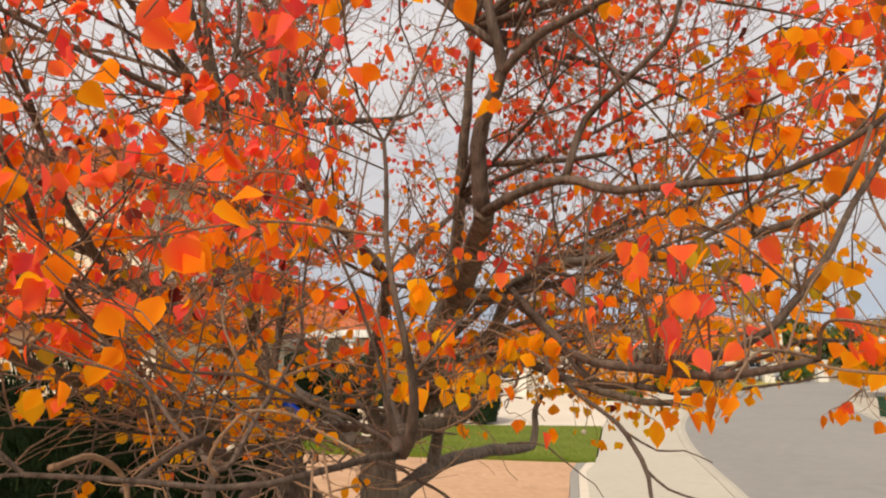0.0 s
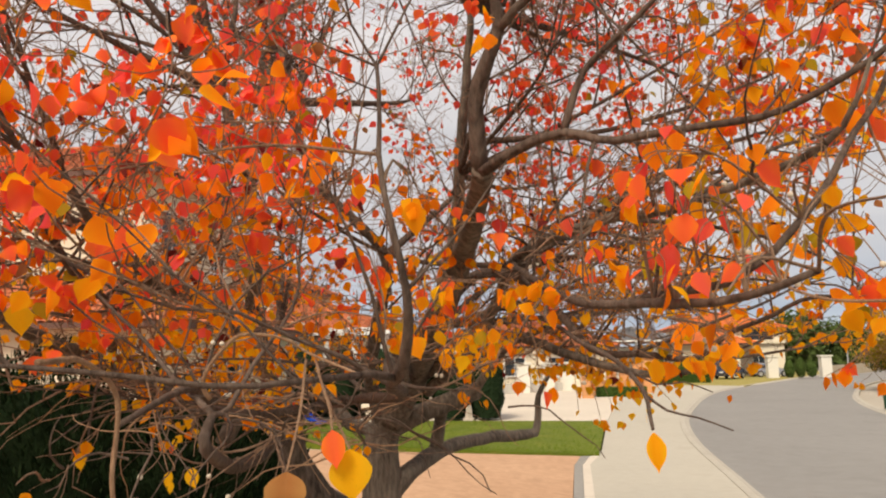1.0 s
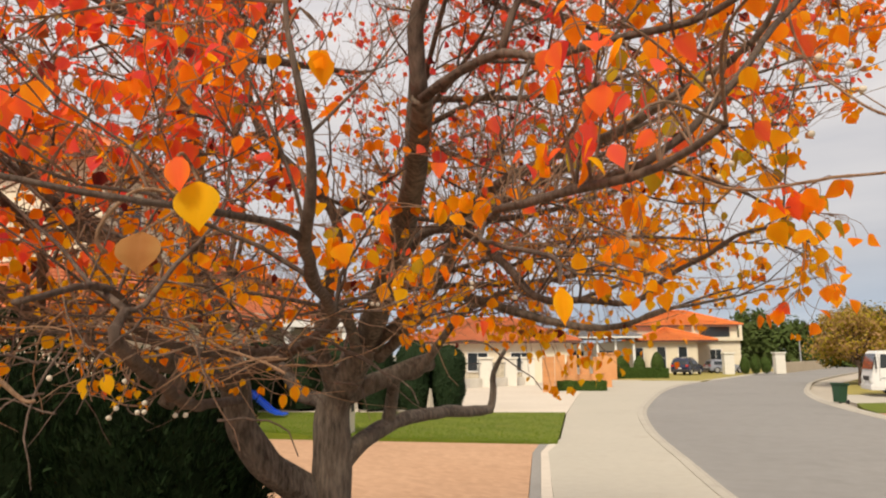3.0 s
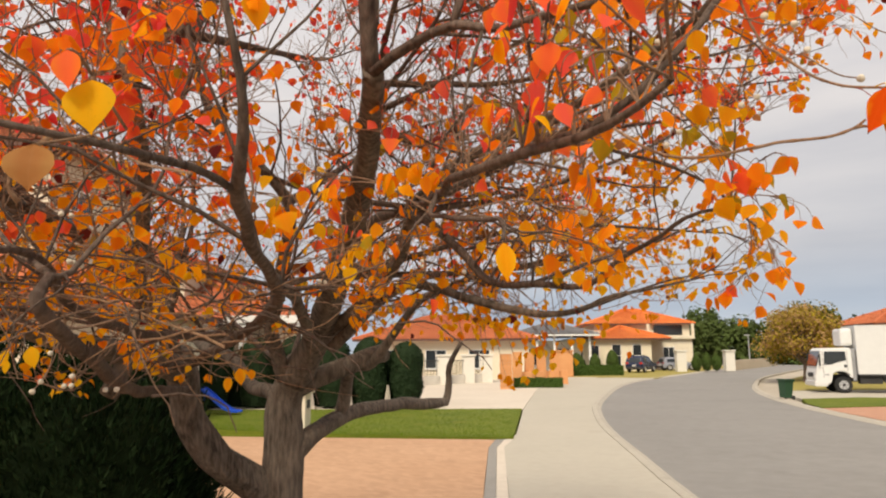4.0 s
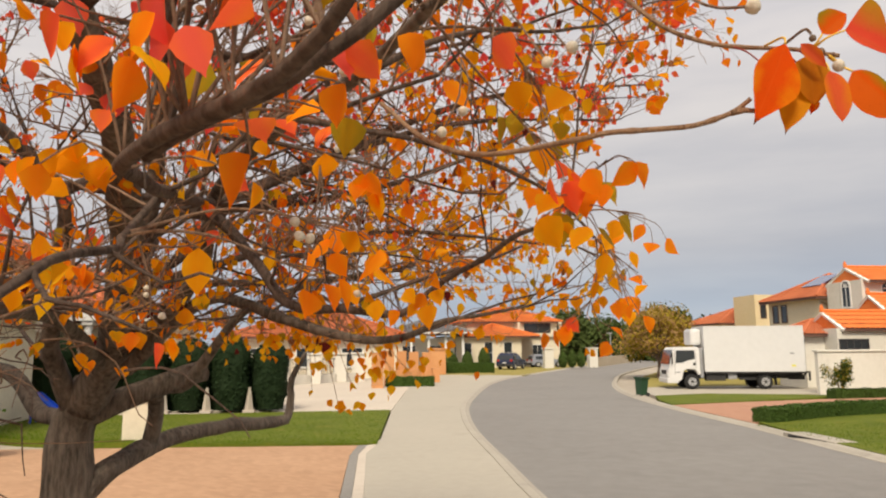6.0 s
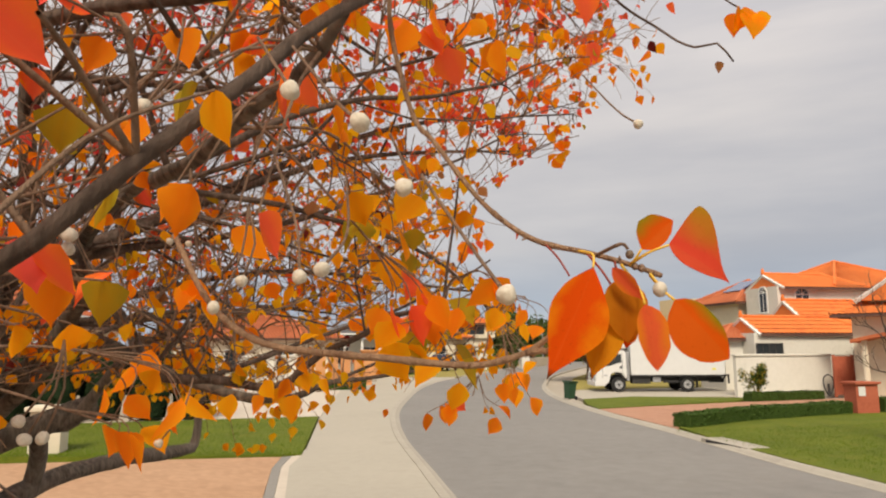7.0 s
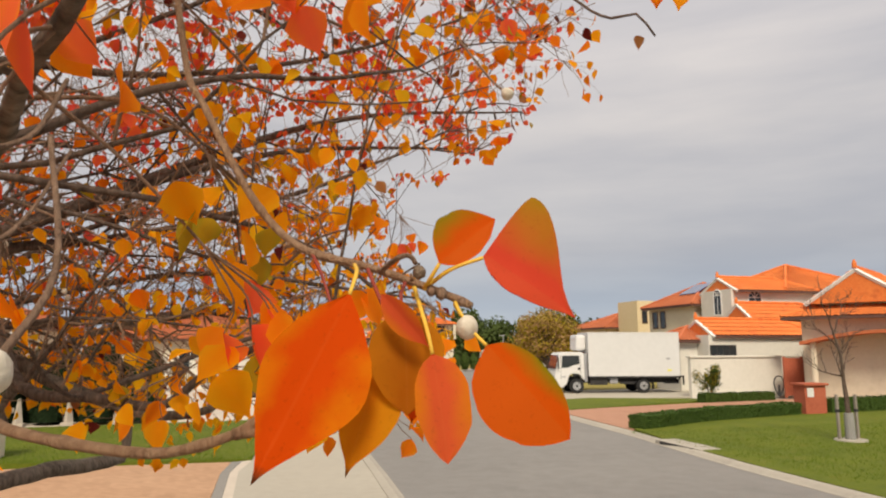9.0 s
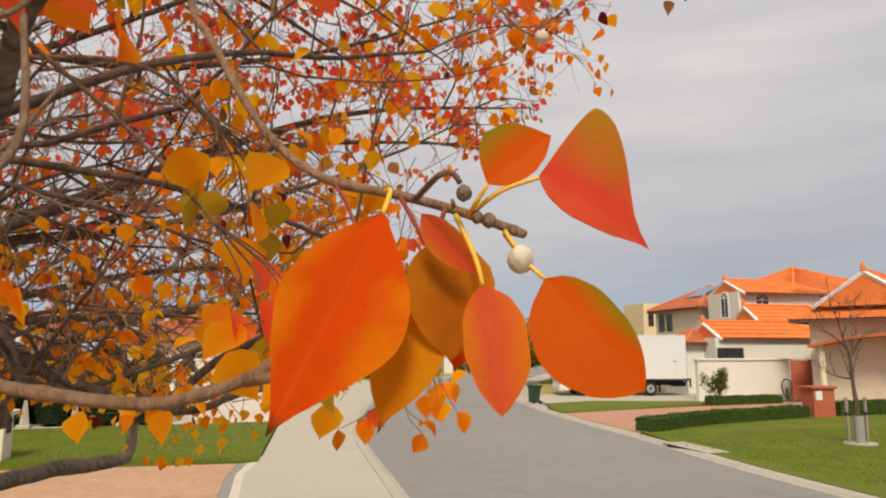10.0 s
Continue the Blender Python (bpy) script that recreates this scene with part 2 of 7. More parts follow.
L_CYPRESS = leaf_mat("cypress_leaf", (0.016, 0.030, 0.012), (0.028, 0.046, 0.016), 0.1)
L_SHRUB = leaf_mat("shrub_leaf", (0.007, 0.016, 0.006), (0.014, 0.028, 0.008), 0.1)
L_WOOD = leaf_mat("far_leaf", (0.058, 0.082, 0.022), (0.095, 0.112, 0.034), 0.2)
L_GOLD = leaf_mat("gold_green_leaf", (0.33, 0.23, 0.025), (0.23, 0.20, 0.03), 0.35)
L_RUST = leaf_mat("rust_leaf", (0.38, 0.22, 0.10), (0.33, 0.20, 0.09), 0.35)
BERRY = mat("white_seed", (0.484, 0.421, 0.328), (0.593, 0.546, 0.452), 60, 0.85, 0.15, 200, c=(0.390, 0.312, 0.218), spec=0.1)
POD = mat("dry_pod", (0.10, 0.07, 0.05), (0.20, 0.14, 0.09), 80, 0.8, 0.4, 300)
ASPHALT = mat("asphalt", (0.190, 0.178, 0.162), (0.232, 0.217, 0.198), 0.5, 0.66, 0.25, 140, c=(0.168, 0.158, 0.145), big=0.3, spec=0.4)
PATH_M = mat("concrete_path", (0.373, 0.340, 0.278), (0.411, 0.373, 0.307), 0.8, 0.85, 0.2, 90, c=(0.349, 0.315, 0.253))
KERB_M = mat("kerb_concrete", (0.349, 0.315, 0.261), (0.407, 0.369, 0.307), 1.6, 0.9, 0.3, 80, c=(0.299, 0.270, 0.232))
STRIP_M = mat("grey_edging", (0.215, 0.200, 0.180), (0.270, 0.252, 0.228), 2.0, 0.9, 0.3, 80)
GRASS = mat("grass", (0.082, 0.112, 0.006), (0.132, 0.155, 0.010), 1.6, 0.95, 0.8, 70, c=(0.165, 0.150, 0.018), big=0.5)
GRASS_DRY = mat("dry_grass", (0.249, 0.207, 0.050), (0.315, 0.257, 0.075), 1.2, 0.95, 0.8, 70, c=(0.183, 0.191, 0.042))
MULCH = mat("bark_mulch", (0.10, 0.065, 0.045), (0.20, 0.14, 0.10), 3.0, 0.95, 0.9, 40, c=(0.16, 0.13, 0.06))
EARTH = mat("bare_ground", (0.332, 0.290, 0.232), (0.415, 0.365, 0.299), 0.3, 0.95, 0.4, 20)
CREAM_PAVE = mat("cream_paving", (0.481, 0.415, 0.340), (0.548, 0.481, 0.398), 0.8, 0.9, 0.2, 60)
STUCCO = mat("cream_render", (0.616, 0.546, 0.414), (0.678, 0.607, 0.475), 1.0, 0.9, 0.25, 40, c=(0.563, 0.493, 0.370))
STUCCO_W = mat("white_render", (0.620, 0.592, 0.522), (0.680, 0.650, 0.580), 0.8, 0.9, 0.2, 40, c=(0.540, 0.508, 0.440))
STUCCO_Y = mat("yellow_render", (0.616, 0.493, 0.290), (0.678, 0.554, 0.352), 0.8, 0.9, 0.2, 40)
STUCCO_T = mat("tan_render", (0.493, 0.396, 0.273), (0.554, 0.458, 0.326), 0.8, 0.9, 0.2, 40, c=(0.440, 0.352, 0.238))
TILE_O = mat("orange_roof_tile", (0.651, 0.154, 0.035), (0.739, 0.220, 0.057), 1.6, 0.85, 0.4, 30, c=(0.493, 0.106, 0.031))
TILE_R = mat("terracotta_roof_tile", (0.440, 0.119, 0.048), (0.546, 0.167, 0.070), 1.6, 0.85, 0.4, 30, c=(0.370, 0.097, 0.044))
TILE_G = mat("grey_roof_tile", (0.16, 0.155, 0.16), (0.24, 0.23, 0.235), 2.0, 0.85, 0.4, 30)
ORANGE_BRICK = mat("orange_brick", (0.528, 0.238, 0.097), (0.598, 0.299, 0.132), 2.0, 0.9, 0.4, 40, jitter=0.15)
RED_BRICK = mat("red_brown_brick", (0.34, 0.085, 0.045), (0.44, 0.12, 0.065), 2.0, 0.9, 0.4, 40)
WHITE_PAINT = mat("white_paint", (0.634, 0.625, 0.607), (0.704, 0.695, 0.678), 0.9, 0.45, 0.03, 8)
BOX_PANEL = mat("white_panel", (0.600, 0.598, 0.588), (0.640, 0.637, 0.626), 0.6, 0.5, 0.03, 4)
BLACK_STEEL = mat("black_steel", (0.018, 0.018, 0.020), (0.045, 0.042, 0.040), 3, 0.6, 0.1, 40)
RUBBER = mat("tyre_rubber", (0.016, 0.016, 0.017), (0.035, 0.034, 0.033), 6, 0.85, 0.2, 60)
RIM_M = mat("steel_rim", (0.45, 0.45, 0.46), (0.62, 0.62, 0.63), 5, 0.4, 0.05, 40, metal=0.6)
GREY_STEEL = mat("grey_steel", (0.30, 0.30, 0.31), (0.42, 0.42, 0.43), 4, 0.5, 0.1, 40, metal=0.4)
BIN_GREEN = mat("green_plastic", (0.018, 0.050, 0.026), (0.030, 0.075, 0.040), 4, 0.5, 0.05, 40)
CAR_BLUE = mat("dark_blue_paint", (0.012, 0.016, 0.040), (0.020, 0.028, 0.065), 2, 0.25, 0.0, spec=0.6)
CAR_SILVER = mat("silver_paint", (0.30, 0.32, 0.36), (0.38, 0.40, 0.45), 2, 0.3, 0.0, metal=0.5)
LAMP_RED = mat("red_lens", (0.35, 0.015, 0.012), (0.50, 0.03, 0.02), 6, 0.2, 0.0, spec=0.6)
LAMP_CLEAR = mat("clear_lens", (0.55, 0.55, 0.53), (0.70, 0.70, 0.68), 6, 0.15, 0.0, spec=0.7)
YELLOW_MARK = mat("yellow_sticker", (0.65, 0.60, 0.08), (0.75, 0.70, 0.12), 6, 0.5, 0.0)
GLASS = glass_mat("dark_glass")
FRAME_W = mat("white_window_frame", (0.70, 0.69, 0.66), (0.78, 0.77, 0.74), 3, 0.5, 0.05, 40)
DARK_TRIM = mat("dark_gutter", (0.09, 0.045, 0.035), (0.14, 0.07, 0.05), 3, 0.6, 0.1, 40)
IRON = mat("dark_iron", (0.03, 0.03, 0.032), (0.06, 0.058, 0.056), 6, 0.55, 0.2, 60)
WOOD_GREY = mat("weathered_stake", (0.20, 0.17, 0.14), (0.30, 0.26, 0.22), 6, 0.9, 0.4, 60)
GUARD_GREY = mat("grey_guard", (0.22, 0.215, 0.20), (0.30, 0.29, 0.27), 6, 0.85, 0.2, 60)
BLUE_PLASTIC = mat("blue_plastic", (0.010, 0.055, 0.42), (0.016, 0.085, 0.55), 3, 0.35, 0.02, 30)
POT_WHITE = mat("white_glazed_pot", (0.66, 0.65, 0.64), (0.76, 0.75, 0.74), 3, 0.4, 0.05, 30)
SOLAR = mat("solar_panel", (0.10, 0.13, 0.22), (0.16, 0.20, 0.32), 3, 0.12, 0.0, spec=0.7)


def paver_mat(name, a, b, joint, size=0.2):
    m = mat(name, a, b, 1.2, 0.9, 0.0, c=tuple(v * 0.88 for v in a))
    n, l = m.node_tree.nodes, m.node_tree.links
    bs = n["Principled BSDF"]
    src = bs.inputs["Base Color"].links[0].from_socket
    co, mp = n.new("ShaderNodeTexCoord"), n.new("ShaderNodeMapping")
    mp.inputs["Rotation"].default_value = (0, 0, radians(45))
    l.new(co.outputs["Object"], mp.inputs["Vector"])
    br = n.new("ShaderNodeTexBrick")
    br.inputs["Scale"].default_value = 1.0
    br.inputs["Brick Width"].default_value, br.inputs["Row Height"].default_value = size, size / 2
    br.inputs["Mortar Size"].default_value = 0.004
    br.inputs["Color1"].default_value, br.inputs["Color2"].default_value = (1, 1, 1, 1), (0.86, 0.84, 0.82, 1)
    br.inputs["Mortar"].default_value = (*joint, 1)
    l.new(mp.outputs["Vector"], br.inputs["Vector"])
    mx = n.new("ShaderNodeMix")
    mx.data_type, mx.blend_type = 'RGBA', 'MULTIPLY'
    mx.inputs["Factor"].default_value = 1.0
    l.new(src, mx.inputs["A"])
    l.new(br.outputs["Color"], mx.inputs["B"])
    l.new(mx.outputs["Result"], bs.inputs["Base Color"])
    bp = n.new("ShaderNodeBump")
    bp.inputs["Strength"].default_value, bp.inputs["Distance"].default_value = 0.35, 0.004
    l.new(br.outputs["Fac"], bp.inputs["Height"])
    bp.invert = True
    l.new(bp.outputs["Normal"], bs.inputs["Normal"])
    return m


PAVER = paver_mat("peach_paver", (0.43, 0.255, 0.150), (0.48, 0.295, 0.180), (0.88, 0.85, 0.82))
PAVER_RED = paver_mat("red_paver", (0.41, 0.21, 0.135), (0.47, 0.265, 0.175), (0.85, 0.82, 0.78))

# ---- mesh helpers ----
def part(name, bm, material, parent=None, label="", smooth=False):
    """Links a bmesh as one mesh object, under a thing or a part where one is given."""
    me = bpy.data.meshes.new(name)
    bm.normal_update()
    bm.to_mesh(me)
    bm.free()
    for m in (material if isinstance(material, (list, tuple)) else [material]):
        me.materials.append(m)
    if smooth:
        me.polygons.foreach_set("use_smooth", [True] * len(me.polygons))
    ob = new(name, me)
    if parent is not None:
        ob.parent = parent
    if label:
        ob["label"] = label
    return ob


def thing(name, label, category, group="", m=None):
    ob = new(name)
    ob.empty_display_size = 0.2
    if m is not None:
        ob.matrix_basis = m
    return tagged(ob, label, category, group)


def bx(bm, x0, y0, z0, x1, y1, z1, bevel=0.0, mi=0):
    r = bmesh.ops.create_cube(bm, size=1.0, matrix=Matrix.Translation(((x0 + x1) / 2, (y0 + y1) / 2, (z0 + z1) / 2)) @ Matrix.Diagonal((x1 - x0, y1 - y0, z1 - z0, 1)))
    vs = r["verts"]
    for f in {f for v in vs for f in v.link_faces}:
        f.material_index = mi
    if bevel:
        bmesh.ops.bevel(bm, geom=list({e for v in vs for e in v.link_edges}), offset=bevel, segments=2, affect='EDGES', profile=0.6)
    return bm


def box(x0, y0, z0, x1, y1, z1, bevel=0.0):
    return bx(bmesh.new(), x0, y0, z0, x1, y1, z1, bevel)


def cyl(bm, centre, r0, r1, depth, axis='Z', seg=20, bevel=0.0):
    rot = {'Z': Matrix(), 'X': Matrix.Rotation(math.pi / 2, 4, 'Y'), 'Y': Matrix.Rotation(math.pi / 2, 4, 'X')}[axis]
    r = bmesh.ops.create_cone(bm, cap_ends=True, segments=seg, radius1=r0, radius2=r1, depth=depth, matrix=Matrix.Translation(centre) @ rot)
    if bevel:
        es = [e for e in {e for v in r["verts"] for e in v.link_edges} if len(e.link_faces) == 2 and min(len(f.verts) for f in e.link_faces) == 4 and max(len(f.verts) for f in e.link_faces) > 4]
        bmesh.ops.bevel(bm, geom=es, offset=bevel, segments=2, affect='EDGES')
    return bm


def prism(bm, outline, y0, y1, axis='Y'):
    """An outline in x and z, drawn out from y0 to y1."""
    a = [bm.verts.new((x, y0, z)) for x, z in outline]
    b = [bm.verts.new((x, y1, z)) for x, z in outline]
    n = len(outline)
    bm.faces.new(a)
    bm.faces.new(b[::-1])
    for i in range(n):
        bm.faces.new((a[i], b[i], b[(i + 1) % n], a[(i + 1) % n]))
    bmesh.ops.recalc_face_normals(bm, faces=bm.faces)
    return bm


def smooth_path(pts, step):
    """Catmull-Rom through the points, about step apart. Returns the places and their running position 0 to 1."""
    p = [Vector(q) for q in pts]
    p = [p[0] * 2 - p[1]] + p + [p[-1] * 2 - p[-2]]
    out, tt = [], []
    n = len(p) - 3
    for i in range(n):
        a, b, c, d = p[i:i + 4]
        k = max(2, int((c - b).length / step))
        for j in range(k):
            t = j / k
            out.append(0.5 * ((2 * b) + (c - a) * t + (2 * a - 5 * b + 4 * c - d) * t * t + (3 * b - a - 3 * c + d) * t ** 3))
            tt.append((i + t) / n)
    out.append(p[-2].copy())
    tt.append(1.0)
    return out, tt


class Soup:
    """Faces gathered in plain lists: quick for very many small pieces."""
    def __init__(self):
        self.v, self.f, self.m, self.uv, self.n = [], [], [], [], 0

    def add(self, verts, faces, mi=0, uvs=None):
        k = self.n
        self.v.extend(verts)
        self.n += len(verts)
        for f in faces:
            self.f.append(tuple(i + k for i in f))
            self.m.append(mi)
            if uvs is not None:
                self.uv.extend(uvs[i] for i in f)
            else:
                self.uv.extend((0.5, 0.5) for _ in f)

    def mesh(self, name, materials, smooth=False):
        me = bpy.data.meshes.new(name)
        me.from_pydata([tuple(q) for q in self.v], [], self.f)
        for m in materials:
            me.materials.append(m)
        me.polygons.foreach_set("material_index", self.m)
        if smooth:
            me.polygons.foreach_set("use_smooth", [True] * len(self.f))
        lay = me.uv_layers.new(name="UVMap")
        lay.data.foreach_set("uv", [c for q in self.uv for c in q])
        me.update()
        return me

    def ob(self, name, materials, parent=None, label="", smooth=False):
        o = new(name, self.mesh(name, materials, smooth))
        if parent is not None:
            o.parent = parent
        if label:
            o["label"] = label
        return o


def tube(soup, path, radii, sides=6, mi=0, wob=0.0, cap=True):
    """A tapering round limb along a path."""
    n = len(path)
    up = Vector((0.3, 0.2, 1.0))
    verts, faces = [], []
    side = None
    for i, q in enumerate(path):
        d = (path[min(i + 1, n - 1)] - path[max(i - 1, 0)])
        if d.length < 1e-9:
            d = Vector((0, 0, 1))
        d.normalize()
        if side is None:
            side = d.cross(up)
            if side.length < 1e-3:
                side = d.cross(Vector((1, 0, 0)))
        side = (side - d * side.dot(d)).normalized()
        other = d.cross(side)
        for j in range(sides):
            a = 2 * math.pi * j / sides
            r = radii[i]
            if wob:
                r *= 1 + wob * noise.noise((q.x * 3 + math.cos(a) * 1.3, q.y * 3 + math.sin(a) * 1.3, q.z * 3))
            verts.append(q + side * (math.cos(a) * r) + other * (math.sin(a) * r))
    for i in range(n - 1):
        for j in range(sides):
            k = (j + 1) % sides
            faces.append((i * sides + j, i * sides + k, (i + 1) * sides + k, (i + 1) * sides + j))
    if cap:
        faces.append(tuple(range(sides - 1, -1, -1)))
        faces.append(tuple((n - 1) * sides + j for j in range(sides)))
    soup.add(verts, faces, mi)


def sheet(name, left, right, z, material, label, step=1.0, zr=None, thick=0.25):
    """A strip of ground between two lines, with a vertical edge going down."""
    l_, _ = smooth_path([(*p, z) for p in left], 400)
    s = Soup()
    n = len(left)
    vs = [(p[0], p[1], z) for p in left] + [(p[0], p[1], z) for p in right]
    vs += [(p[0], p[1], z - thick) for p in left] + [(p[0], p[1], z - thick) for p in right]
    fs = []
    for i in range(n - 1):
        fs.append((i, n + i, n + i + 1, i + 1))
        fs.append((i, i + 1, 2 * n + i + 1, 2 * n + i))
        fs.append((n + i + 1, n + i, 3 * n + i, 3 * n + i + 1))
    fs += [(0, 2 * n, 3 * n, n), (n - 1, 2 * n - 1, 4 * n - 1, 3 * n - 1)]
    s.add(vs, fs)
    o = s.ob(name, [material])
    tagged(o, label, name.split("_")[0], kind="structure")
    return o


def curve2(pts, step):
    p, _ = smooth_path([(x, y, 0) for x, y in pts], step)
    return [(q.x, q.y) for q in p]


def offset2(pts, d):
    out = []
    for i in range(len(pts)):
        a, b = pts[max(i - 1, 0)], pts[min(i + 1, len(pts) - 1)]
        t = Vector((b[0] - a[0], b[1] - a[1])).normalized()
        out.append((pts[i][0] + t.y * d, pts[i][1] - t.x * d))
    return out

# ---- ground, road, kerbs, paths ----
bm = bmesh.new()
bmesh.ops.create_grid(bm, x_segments=40, y_segments=40, size=1500)
tagged(part("ground", bm, EARTH), "pale sandy ground under and beyond the street", "ground", kind="structure").location = (0, 600, -0.14)

ROAD_L = curve2([(3.55, -30), (3.6, -5), (3.68, 11.3), (3.8, 15.1), (4.15, 22.9), (5.7, 32.9), (10.2, 49.7), (18.2, 66.5), (40, 108), (75, 165)], 2.0)
ROAD_R = curve2([(11.0, -30), (11.05, -5), (11.15, 11.3), (11.4, 16.0), (11.9, 20.3), (12.35, 27.0), (13.9, 36.2), (17.6, 47.5), (25.5, 65), (47, 102), (82, 158)], 2.0)


def even(pts, n):
    d = [0.0]
    for a, b in zip(pts, pts[1:]):
        d.append(d[-1] + math.hypot(b[0] - a[0], b[1] - a[1]))
    return [(float(np.interp(d[-1] * i / (n - 1), d, [p[0] for p in pts])), float(np.interp(d[-1] * i / (n - 1), d, [p[1] for p in pts]))) for i in range(n)]


RL, RR = even(ROAD_L, 140), even(ROAD_R, 140)
sheet("road", RL, RR, -0.07, ASPHALT, "smooth pale grey asphalt road curving away to the right")


def kerb(name, line, side, label):
    """A mountable kerb: a sloping lip, a low flat top and a back edge."""
    s = Soup()
    prof = [(0.0, -0.20), (0.0, -0.062), (0.06, -0.045), (0.13, 0.0), (0.17, 0.014), (0.33, 0.016), (0.34, -0.20)]
    rows = [offset2(line, side * d) for d, _ in prof]
    n, k = len(line), len(prof)
    vs = [(rows[j][i][0], rows[j][i][1], prof[j][1]) for i in range(n) for j in range(k)]
    fs = [(i * k + j, i * k + j + 1, (i + 1) * k + j + 1, (i + 1) * k + j) for i in range(n - 1) for j in range(k - 1)]
    s.add(vs, fs)
    return tagged(s.ob(name, [KERB_M]), label, "kerb", kind="structure")


kerb("kerb_near", even(ROAD_L, 140), -1, "low mountable concrete kerb beside the footpath")
kerb("kerb_far", even(ROAD_R, 140), 1, "low mountable concrete kerb beside the green lawns")

# footpath between the kerb and the drive, widening into the verge further on
pl = [p for p in RL if p[1] < 60]
inner = []
for x, y in pl:
    xi = 0.82 if y < 18 else (1.12 + (y - 18) * 0.067 if y < 27 else min(1.72 + (y - 27) * 0.10, x - 2.2))
    inner.append((xi, y))
sheet("pavement", offset2(pl, -0.335), inner, 0.004, PATH_M, "wide pale beige concrete footpath beside the road")
sheet("grey_edging", [(0.62, -20), (0.62, 11), (0.66, 16.5), (0.86, 17.92)], [(0.44, -20), (0.44, 11), (0.48, 16.4), (0.64, 17.86)], 0.008, STRIP_M, "narrow grey concrete edging strip along the brick drive")
sheet("beige_edging", [(0.81, -20), (0.81, 11), (0.83, 16.6), (1.08, 18.0)], [(0.625, -20), (0.625, 11), (0.665, 16.5), (0.865, 17.93)], 0.006, CREAM_PAVE, "narrow pinkish beige paving strip beside the footpath")
sheet("driveway", [(0.435, -20), (0.435, 12), (0.475, 16.4), (0.63, 17.9)], [(-26, -20), (-26, 12), (-26, 18), (-26, 19.5)], 0.002, PAVER, "peach coloured brick paved driveway with faint joints")
sheet("garden_bed", [(-8.0, 3.0), (-8.0, 6.0), (-7.6, 8.8)], [(0.40, 3.0), (0.40, 6.0), (0.38, 8.8)], 0.03, MULCH, "brown mulched garden bed under the tree and shrub")
LAWN_NEAR = curve2([(-13.0, 22.8), (-9.5, 20.9), (-7.5, 19.75), (-5.2, 19.0), (-2.0, 18.35), (1.08, 18.0)], 0.4)
LAWN_FAR = even([(-13.2, 26.2), (-6, 26.4), (1.66, 26.9)], len(LAWN_NEAR))
sheet("lawn_left", LAWN_NEAR, LAWN_FAR, 0.035, GRASS, "short mown bright green lawn beside the driveway")
sheet("driveway_far", [(1.70, 26.95), (1.9, 29.0), (3.0, 40.0), (4.8, 48), (9.5, 60)], [(-14, 26.95), (-14, 29.0), (-14, 40), (-14, 50), (-14, 62)], 0.0, CREAM_PAVE, "cream paved forecourt in front of the gate pillars")
sheet("driveway_side", [(-26, 19.55), (-14, 22.95), (-13.1, 23.0)], [(-26, 40), (-14.1, 40), (-13.3, 26.3)], 0.001, PAVER, "peach brick paving beside the lawn")

rr = offset2(RR, 0.335)
near_r = [p for p in rr if p[1] < 20.2]
sheet("lawn_right", near_r, [(40.0, p[1]) for p in near_r], 0.03, GRASS, "mown green front lawn beside the kerb")
sheet("lawn_back", [(11.95, 17.9), (15.5, 17.95), (20.0, 18.0), (39.9, 18.2)], [(12.5, 20.95), (15.5, 22.25), (20.0, 23.45), (39.9, 25.0)], 0.036, GRASS, "mown green lawn running up to the clipped hedge")
sheet("brick_path", [(12.35, 20.96), (15.5, 22.26), (20.0, 23.46), (39.9, 25.01)], [(12.75, 27.4), (15.5, 28.2), (20.0, 29.2), (36, 31.6)], 0.012, PAVER_RED, "pink brick paved drive between clipped hedges")
sheet("grass_strip", [(12.78, 27.5), (13.2, 29.6), (14.2, 32.4)], [(22.6, 30.6), (22.4, 31.4), (17.2, 33.4)], 0.03, GRASS, "green grass strip beside the concrete drive")
sheet("concrete_drive", [(14.25, 32.45), (15.0, 36.5), (16.5, 39.2)], [(34, 33.5), (34, 37.0), (34, 40.4)], 0.006, PATH_M, "pale concrete drive on which the truck is parked")
sheet("verge", [(16.6, 39.3), (18.3, 44.0), (22.3, 53.5), (34, 74)], [(40, 40.5), (42, 47), (48, 56), (70, 74)], 0.02, GRASS_DRY, "dry yellow-green grass verge under the rusty tree")
sheet("far_verge", [(13.6, 57.5), (17.4, 65.7), (36, 102)], [(5.5, 61.5), (9.0, 70), (26, 108)], 0.01, GRASS_DRY, "dry grass verge in front of the far houses")

# storm drain in the kerb
drain = thing("storm_drain", "dark kerb inlet drain with a concrete lintel", "drain")
bm = box(11.72, 16.5, -0.06, 12.35, 18.5, 0.045, 0.02)
part("lintel", bm, KERB_M, drain)
# no slot is cut; a solid black block gives its shade
part("slot_shade", box(11.70, 16.75, -0.058, 11.80, 18.25, 0.028), BLACK_STEEL, drain, "black block in place of the inlet's shaded slot")

